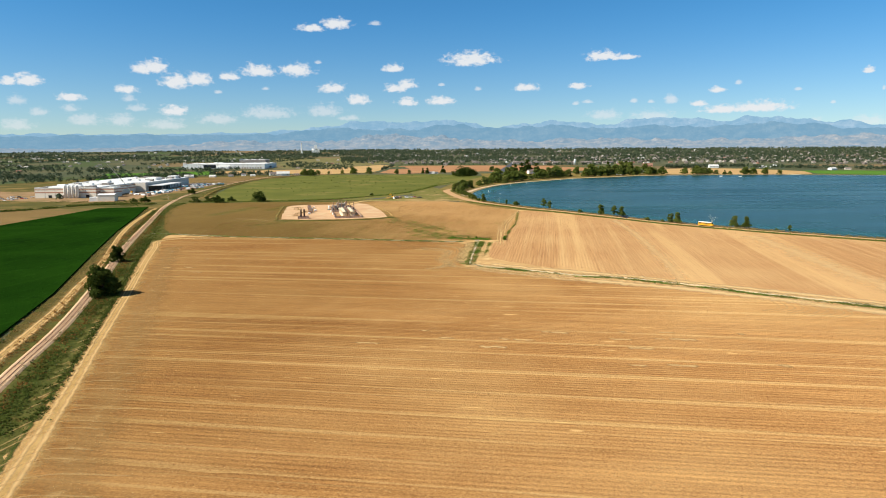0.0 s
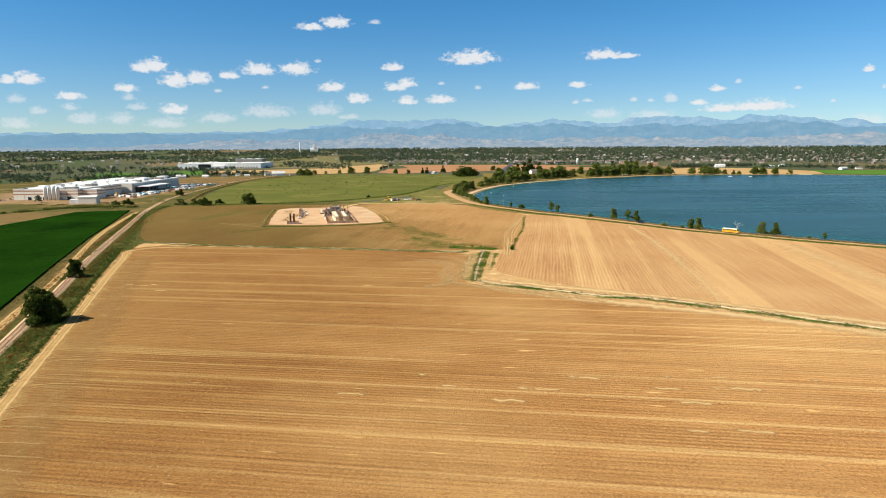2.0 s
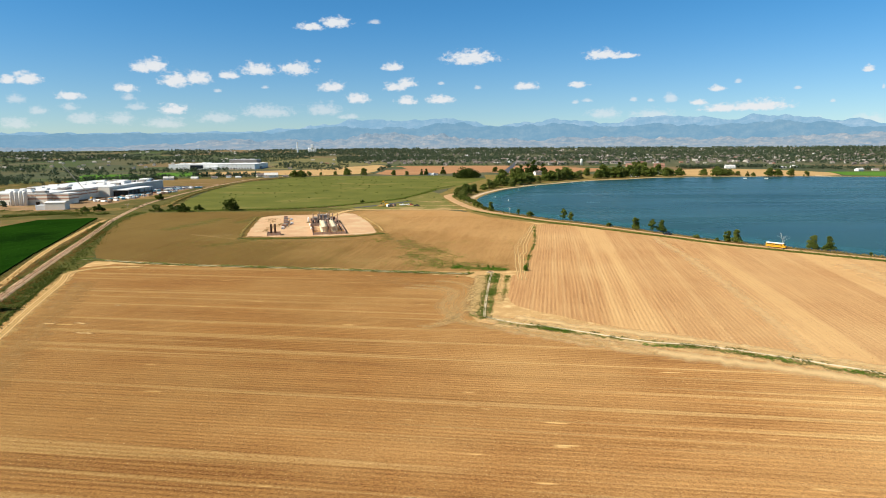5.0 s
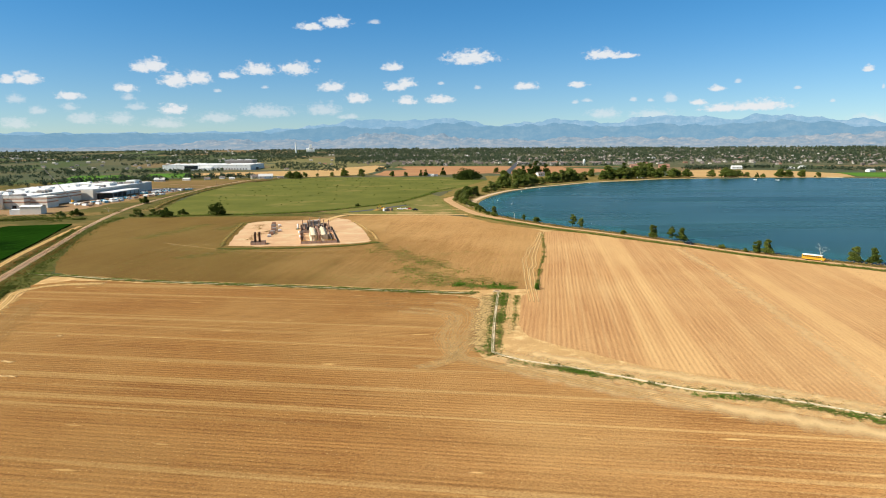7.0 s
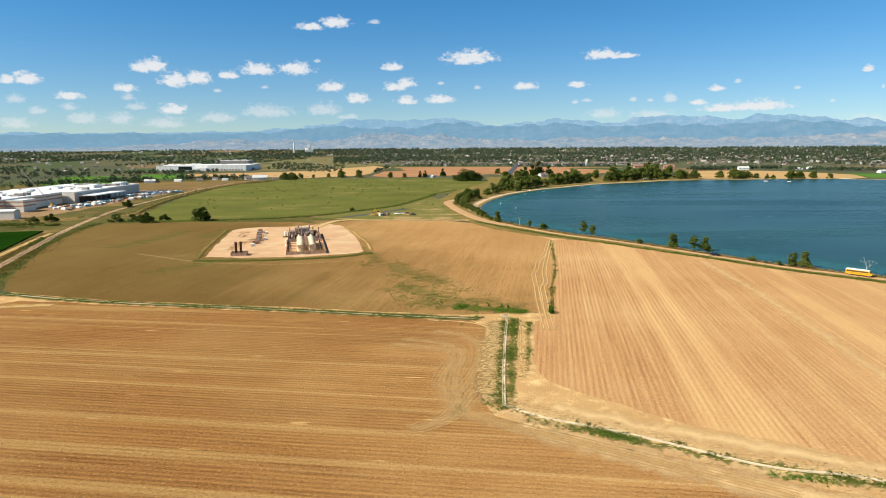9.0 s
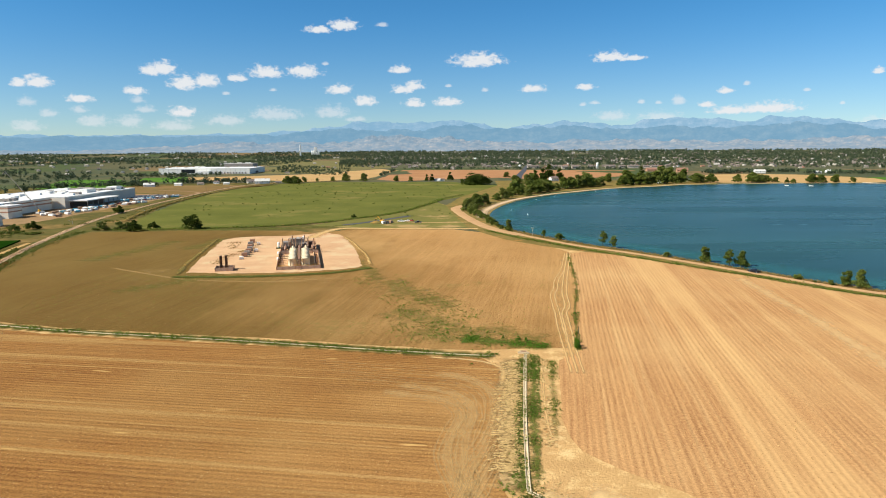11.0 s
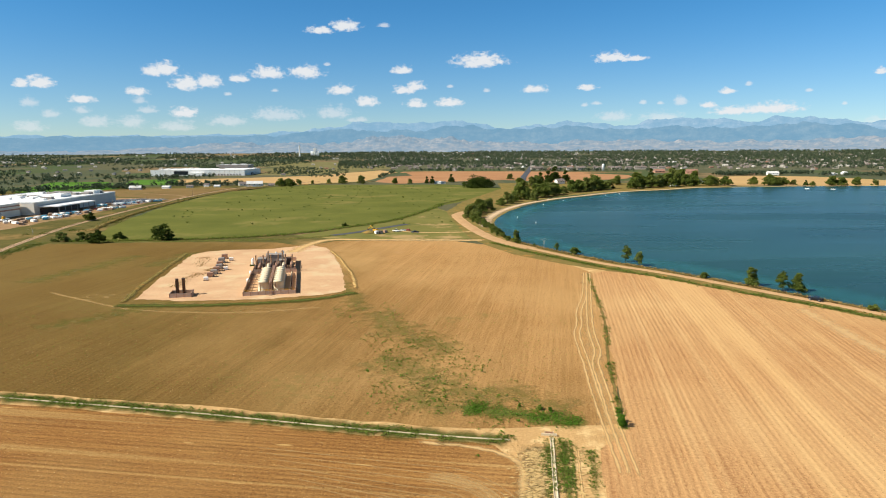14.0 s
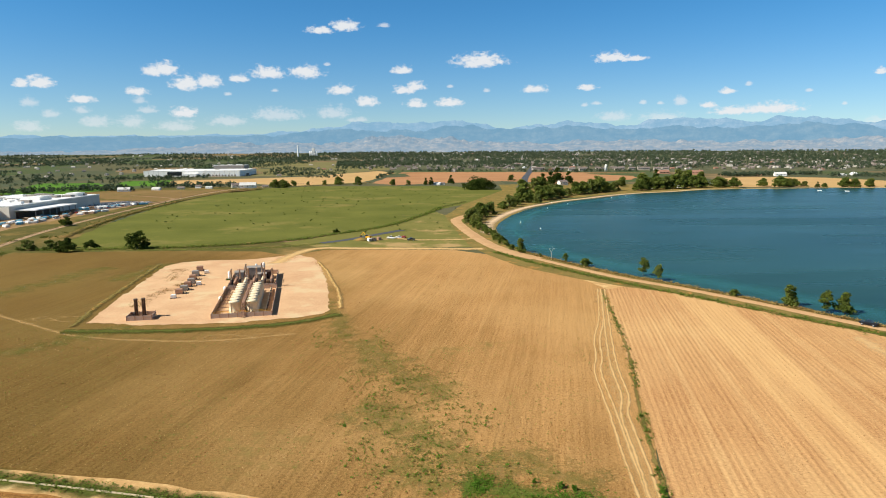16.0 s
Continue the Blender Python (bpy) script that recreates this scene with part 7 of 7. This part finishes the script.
def lake_road_pose(x, y, z=0.36, turn=0.0):
    """On the lake road, turned along it."""
    line = np.array(smooth_line(LAKE_ROAD, 2.0))
    i = int(np.argmin(np.hypot(line[:, 0] - x, line[:, 1] - y)))
    d = line[min(i + 1, len(line) - 1)] - line[max(i - 1, 0)]
    return pose(line[i][0], line[i][1], z, 0, 0, math.degrees(math.atan2(-d[0], d[1])) + turn)


make_bus(lake_road_pose(204, 453))
make_pickup(lake_road_pose(166.5, 513, turn=180), M_BLACK, "black pickup truck on the lake embankment road")
# vehicles of the small building site
make_pickup(pose(-22, 742, 0.16, 0, 0, 70), M_WHITE, "white pickup truck parked on the building site")
make_car(pose(-17, 746, 0.16, 0, 0, 80), M_WHITE, "white car parked on the building site")
make_car(pose(-13.5, 747, 0.16, 0, 0, 60), M_RED, "dark red car parked on the building site")
make_pickup(pose(-7.5, 733.5, 0.16, 0, 0, 95), M_BLACK, "black pickup truck parked beside the dirt spur")
digger = thing("excavator", pose(-38, 741, 0.1, 0, 0, 60), "orange excavator beside a heap of spoil", "excavator")
part("tracks", Geo().box(-1.5, -0.8, -2.2, 2.2, 0, 0.9, 0.2).box(0.8, 1.5, -2.2, 2.2, 0, 0.9, 0.2), M_TYRE, digger)
part("house", Geo().box(-1.4, 1.4, -2.0, 1.4, 1.0, 2.4, 0.2), M_YELLOW, digger)
part("cab", Geo().box(-1.4, -0.3, -0.2, 1.4, 2.4, 3.3, 0.15), M_GLASS, digger)
part("boom", Geo().tube((0.3, 1.2, 2.0), (0.3, 4.2, 4.6), 0.3, 0.25, 6).tube((0.3, 4.2, 4.6), (0.3, 6.4, 2.4), 0.24, 0.18, 6), M_YELLOW, digger)
part("bucket", hull([(6.0, 1.2), (7.0, 1.3), (6.9, 2.2), (6.2, 2.5)], 1.2), M_STEEL_DARK, digger)
for x, y, mt, lb in ((-33, 732, M_STEEL_DARK, "dark steel site container on the soil"), (-30, 737, M_STEEL_BROWN, "brown steel site container on the soil"), (-36, 731.5, M_WHITE, "white steel site container on the soil")):
    c = thing("site_container", pose(x, y, 0.08, 0, 0, 25), lb, "container")
    part("body", Geo().box(-1.1, 1.1, -2, 2, 0.1, 2.1, 0.08), mt, c)
    part("door", Geo().box(-0.9, 0.9, -2.06, -2.003, 0.2, 1.9), M_GREY, c)
heap = thing("spoil_heap", pose(-42, 737, 0.05), "low brown heap of dug soil", "heap")
hg = Geo()
hg.lathe(0, 0, [(4.5, 0), (3.4, 0.8), (1.8, 1.6), (0.4, 1.9)], 14)
hg.v = [(x * 1.4 + 0.5 * noise.noise(Vector((x, y, z))), y + 0.5 * noise.noise(Vector((y, x, 3))), z) for x, y, z in hg.v]
part("soil", hg, M_ROUGH, heap, "", True)

# car park and yard
CAR_A = make_car(pose(-366, 1003, 0.1, 0, 0, 8), M_WHITE, "car parked beside the factory", "cars in the factory yard")
rngc = random.Random(11)
kinds = [CAR_A] + [make_car(pose(-362 + 3 * i, 1003, 0.1, 0, 0, 8), mt, "car parked beside the factory", "cars in the factory yard") for i, mt in enumerate((M_SILVER, M_BLACK, M_WHITE, M_RED))]
for row in range(7):
    for i in range(13):
        if rngc.random() < 0.82:
            copy_thing(rngc.choices(kinds, (5, 3, 2, 5, 1))[0], pose(-386 + 3.4 * i + row * 0.8, 1016 + 10.5 * row, 0.1, 0, 0, rngc.choice((0, 180)) + rngc.uniform(-4, 4)))
for i in range(60):
    copy_thing(rngc.choices(kinds, (5, 3, 2, 5, 1))[0], pose(rngc.uniform(-560, -474), rngc.uniform(742, 800), 0.05, 0, 0, rngc.uniform(0, 360)))
for i in range(26):
    copy_thing(rngc.choices(kinds, (5, 3, 2, 5, 1))[0], pose(rngc.uniform(-372, -345), rngc.uniform(880, 985), 0.05, 0, 0, rngc.uniform(0, 360)))
crate = thing("material_stack", pose(-352, 850, 0.04, 0, 0, 20), "blue wrapped stack of building material in the yard", "material stack", "yard stacks")
part("body", Geo().box(-1.6, 1.6, -4, 4, 0.2, 2.2, 0.2), M_BLUE, crate)
part("bearer", Geo().box(-1.8, 1.8, -3, -2.6, 0, 0.2).box(-1.8, 1.8, 2.6, 3, 0, 0.2), M_WOOD, crate)
crate_b = thing("material_stack", pose(-346, 862, 0.04, 0, 0, 20), "white wrapped stack of building material in the yard", "material stack", "yard stacks")
part("body", Geo().box(-1.6, 1.6, -4, 4, 0.2, 2.0, 0.2), M_WHITE, crate_b)
crate_c = thing("material_stack", pose(-349, 872, 0.04, 0, 0, 20), "brown timber stack in the yard", "material stack", "yard stacks")
part("body", Geo().box(-1.6, 1.6, -4, 4, 0.0, 2.0, 0.1), M_WOOD, crate_c)
for i in range(52):
    y = rngc.uniform(808, 935)
    copy_thing(rngc.choice((crate, crate_b, crate_b, crate_c, crate_c)), pose(-372 + rngc.uniform(0, 26) - (y - 808) * 0.02, y, 0.04, 0, 0, rngc.uniform(0, 60)))
for k in range(46):
    u = rngc.random()
    x, y = (-371 + 33 * u + rngc.uniform(-6, 6), 985 + 80 * u + rngc.uniform(-9, 9)) if k % 3 else (-346 + 8 * u + rngc.uniform(-4, 4), 930 + 44 * u)
    s = copy_thing(rngc.choice((crate_b, crate_b, crate_b, crate, crate_c)), pose(x, y, 0.1, 0, 0, rngc.uniform(0, 180)))
    s.scale = (rngc.uniform(0.7, 1.2), rngc.uniform(0.5, 1.0), rngc.uniform(0.6, 1.3))

# ---- far buildings ----
w2 = block("warehouse", pose(0, 0, 0), -692, -462, 1845, 1990, 14, M_WHITE, "long white warehouse with a flat roof", "warehouse")
units(w2, -692, -462, 1845, 1990, 14, 14, 5)
part("glazing", Geo().box(-635, -600, 1844.6, 1844.9, 3, 12), M_GLASS, w2, "dark glazed front")
part("annex", Geo().box(-595, -560, 1830, 1844.9, 0, 8), M_WHITE, w2)
for i in range(11):
    part("dock_door", Geo().box(-550 + 7.5 * i, -546.5 + 7.5 * i, 1844.6, 1844.9, 1, 5), M_GREY, w2)
w3 = block("warehouse", pose(0, 0, 0), -580, -500, 2010, 2060, 23, M_GREY, "dark grey industrial building behind the warehouse", "warehouse", M_GREY)
units(w3, -580, -500, 2010, 2060, 23, 12, 6)


def land_pose(x, y, turn=0.0):
    return pose(x, y, float(land_z(x, y)), 0, 0, turn)


stackc = thing("chimney", land_pose(-704, 3650), "tall pale concrete chimney", "chimney")
part("shaft", Geo().lathe(0, 0, [(4.5, 0), (3.2, 58), (3.5, 58.2), (3.5, 60), (2.6, 60.2)], 16), M_WHITE, stackc)
mill = thing("grain_silos", land_pose(-634, 3700), "white grain silos and a head house", "silos")
for i in range(5):
    part("silo", Geo().lathe(-18 + 9 * i, 0, [(4.4, 0), (4.4, 26), (1, 28)], 14), M_WHITE, mill, "", True)
part("head_house", Geo().box(-6, 8, -6, 6, 26, 46, 0.5), M_WHITE, mill)


def make_house(w, d, h, wall, roof, label):
    t = thing("house", pose(0, 0, 0), label, "house", "houses of the town")
    part("wall", Geo().box(-w / 2, w / 2, -d / 2, d / 2, 0, h).add([(-w / 2, -d / 2, h), (-w / 2, d / 2, h), (-w / 2, 0, h + d * 0.3), (w / 2, -d / 2, h), (w / 2, d / 2, h), (w / 2, 0, h + d * 0.3)], [(0, 2, 1), (3, 4, 5)]), wall, t)
    r = part("roof", Geo().gable(-w / 2, w / 2, -d / 2, d / 2, h, d * 0.3 + 0.02, 0.6, 0.3), roof, t)
    part("chimney", Geo().box(w * 0.2, w * 0.2 + 0.9, -0.5, 0.5, h + 1, h + d * 0.3 + 1.4), M_BRICKRED, r)
    for i in range(3):
        x = -w / 2 + w * (i + 0.5) / 3
        part("window", Geo().box(x - 0.7, x + 0.7, -d / 2 - 0.05, -d / 2 - 0.004, h * 0.55, h * 0.55 + 1.4), M_GLASS, t)
    return t


M_ROOFRED = plain("red_tile_roof", (0.30, 0.16, 0.11), 0.9, vary=0.2)
M_ROOFPALE = plain("pale_metal_roof", (0.62, 0.61, 0.58), 0.6, vary=0.1)
HOUSES = [make_house(16, 11, 6, M_HOUSEWALL, M_SHINGLE, "beige two-storey house with a brown shingle roof"), make_house(18, 12, 3.6, M_WALLCREAM, M_SHINGLE, "cream bungalow with a brown shingle roof"),
          make_house(15, 10, 5.5, M_WHITE, M_SHINGLE, "white house with a dark roof"), make_house(20, 12, 4, M_BRICKRED, M_ROOFRED, "brick house with a reddish roof"), make_house(26, 14, 5, M_WHITE, M_ROOFPALE, "long white building with a pale metal roof")]
rngh = random.Random(77)
first = [(60, 2060), (-330, 1392), (228, 1395), (330, 2080), (-305, 1372)]
for hse, (x, y) in zip(HOUSES, first):
    hse.matrix_basis = land_pose(x, y, rngh.uniform(0, 90))
spots = [p for p in scatter(31, 205, -9, 44, 2060, 3900, -0.25, 1.3)] + scatter(32, 50, -52, -9, 1700, 3600, 0.1, 1.2)
for x, y in spots:
    if x > 0 and y < 2050 and x < 520:
        continue
    k = rngh.choices(range(5), (5, 4, 2, 2, 1))[0]
    t = copy_thing(HOUSES[k], land_pose(x, y, rngh.choice((0, 15, 90, 100)) + rngh.uniform(-8, 8)))
    t.scale = (0.6, 0.6, 0.6)
# the rest of the town: many small houses
def town_houses(name, seed, n, wall, label, area, low=2.4, high=4.6):
    rng = random.Random(seed)
    g = Geo()
    for x, y in scatter(seed, n, *area):
        w, d, h, z = rng.uniform(3.5, 6.5), rng.uniform(3, 4.5), rng.uniform(low, high), float(land_z(x, y))
        a = radians(rng.choice((0, 10, 90)) + rng.uniform(-8, 8))
        c, k = math.cos(a), math.sin(a)
        base = [(-w, -d, 0), (w, -d, 0), (w, d, 0), (-w, d, 0), (-w, -d, h), (w, -d, h), (w, d, h), (-w, d, h), (-w, 0, h + 2.4), (w, 0, h + 2.4)]
        g.add([(x + p * c - q * k, y + p * k + q * c, z + r) for p, q, r in base], [(0, 1, 5, 4), (1, 2, 6, 9, 5), (2, 3, 7, 6), (3, 0, 4, 8, 7), (4, 5, 9, 8), (6, 7, 8, 9)])
    slab(name, g, wall, label, "houses", "stuff")


town_houses("houses_town_pale", 41, 300, M_HOUSEPALE, "pale houses among the trees of a distant town", (-6, 46, 2150, 4000, -0.2))
town_houses("houses_town_brown", 42, 700, M_HOUSEDARK, "beige and brown houses among the trees of a distant town", (-6, 46, 2080, 3900, -0.2))
town_houses("houses_plain", 43, 120, M_HOUSEPALE, "farmhouses and sheds on the distant plain", (-52, -8, 1900, 4000, 0.05))
# rows of apartment houses beyond the red field
for i in range(16):
    x, y = 290 + 24 * i + rngh.uniform(-6, 6), 2080 + rngh.uniform(-20, 40)
    t = copy_thing(HOUSES[0], land_pose(x, y, rngh.uniform(-12, 12)))
    t.scale = (1.1, 1.0, 0.95)
for x, y, k, s in ((-477, 1300, 4, 0.7), (-440, 1330, 4, 0.5), (-410, 1353, 1, 0.6), (-391, 1381, 2, 0.6), (-367, 1363, 4, 0.4), (-280, 1386, 1, 0.6), (12, 1428, 4, 0.5), (22, 1430, 2, 0.5), (760, 1685, 4, 0.9), (720, 1700, 3, 0.6), (880, 1660, 4, 0.6),
                   (950, 1480, 4, 0.7), (1000, 1500, 1, 0.7), (395, 1300, 4, 0.6), (350, 1290, 2, 0.5), (620, 1790, 3, 1.3), (560, 1840, 3, 1.2)):
    t = copy_thing(HOUSES[k], land_pose(x, y, rngh.uniform(-20, 20)))
    t.scale = (s, s, s)
tower = thing("water_tower", land_pose(465, 2010), "white cylindrical tower at the field edge", "tower")
part("shaft", Geo().lathe(0, 0, [(3.4, 0), (3.4, 17), (3.0, 17.6), (0.6, 19)], 16), M_WHITE, tower, "", True)
dome = thing("storage_dome", land_pose(925, 1690), "white low storage dome", "dome")
part("shell", Geo().lathe(0, 0, [(9, 0), (8.7, 2.4), (7, 4.8), (3.8, 6.6), (0.5, 7.2)], 24), M_WHITE, dome, "", True)
slide = thing("boat_ramp", pose(735, 1262, 0.1, 0, 0, 30), "pale concrete boat ramp on the far shore", "boat ramp")
part("slab", Geo().box(-4, 4, -14, 14, 0, 0.6), M_CONCRETE, slide)

# ---- lake things ----
for x, y in ((82, 834), (144, 1030), (127, 961), (159, 1013), (232, 1099), (258, 1126), (92, 790)):
    b = thing("buoy", pose(x, y, 0.1), "white marker buoy floating on the lake", "buoy", "marker buoys")
    part("float", Geo().lathe(0, 0, [(0.25, -0.1), (0.45, 0.2), (0.4, 0.6), (0.16, 1.0), (0.16, 1.6), (0.08, 1.7)], 12), M_WHITE, b, "", True)
for x, y in ((590, 1190), (560, 1205)):
    b = thing("motor_boat", pose(x, y, 0.1, 0, 0, 60), "small white motor boat on the lake", "boat")
    part("hull", hull([(-3, 0), (2.4, 0), (3.4, 1.0), (-3, 1.0)], 2.2), M_WHITE, b)
    part("windscreen", Geo().box(-0.8, 0.8, 0.4, 0.6, 1.0, 1.6), M_GLASS, b)
# poles along the pasture and the tracks
for x, y in ((-330, 1010), (-318, 1120), (-290, 1240), (-268, 1330), (-345, 960)):
    p = thing("utility_pole", pose(x, y, 0), "grey wooden utility pole with a crossarm", "pole", "utility poles")
    part("pole", Geo().tube((0, 0, 0), (0, 0, 10), 0.17, 0.12, 8), M_WOOD, p)
    part("crossarm", Geo().box(-1.2, 1.2, -0.08, 0.08, 9.2, 9.4), M_WOOD, p)
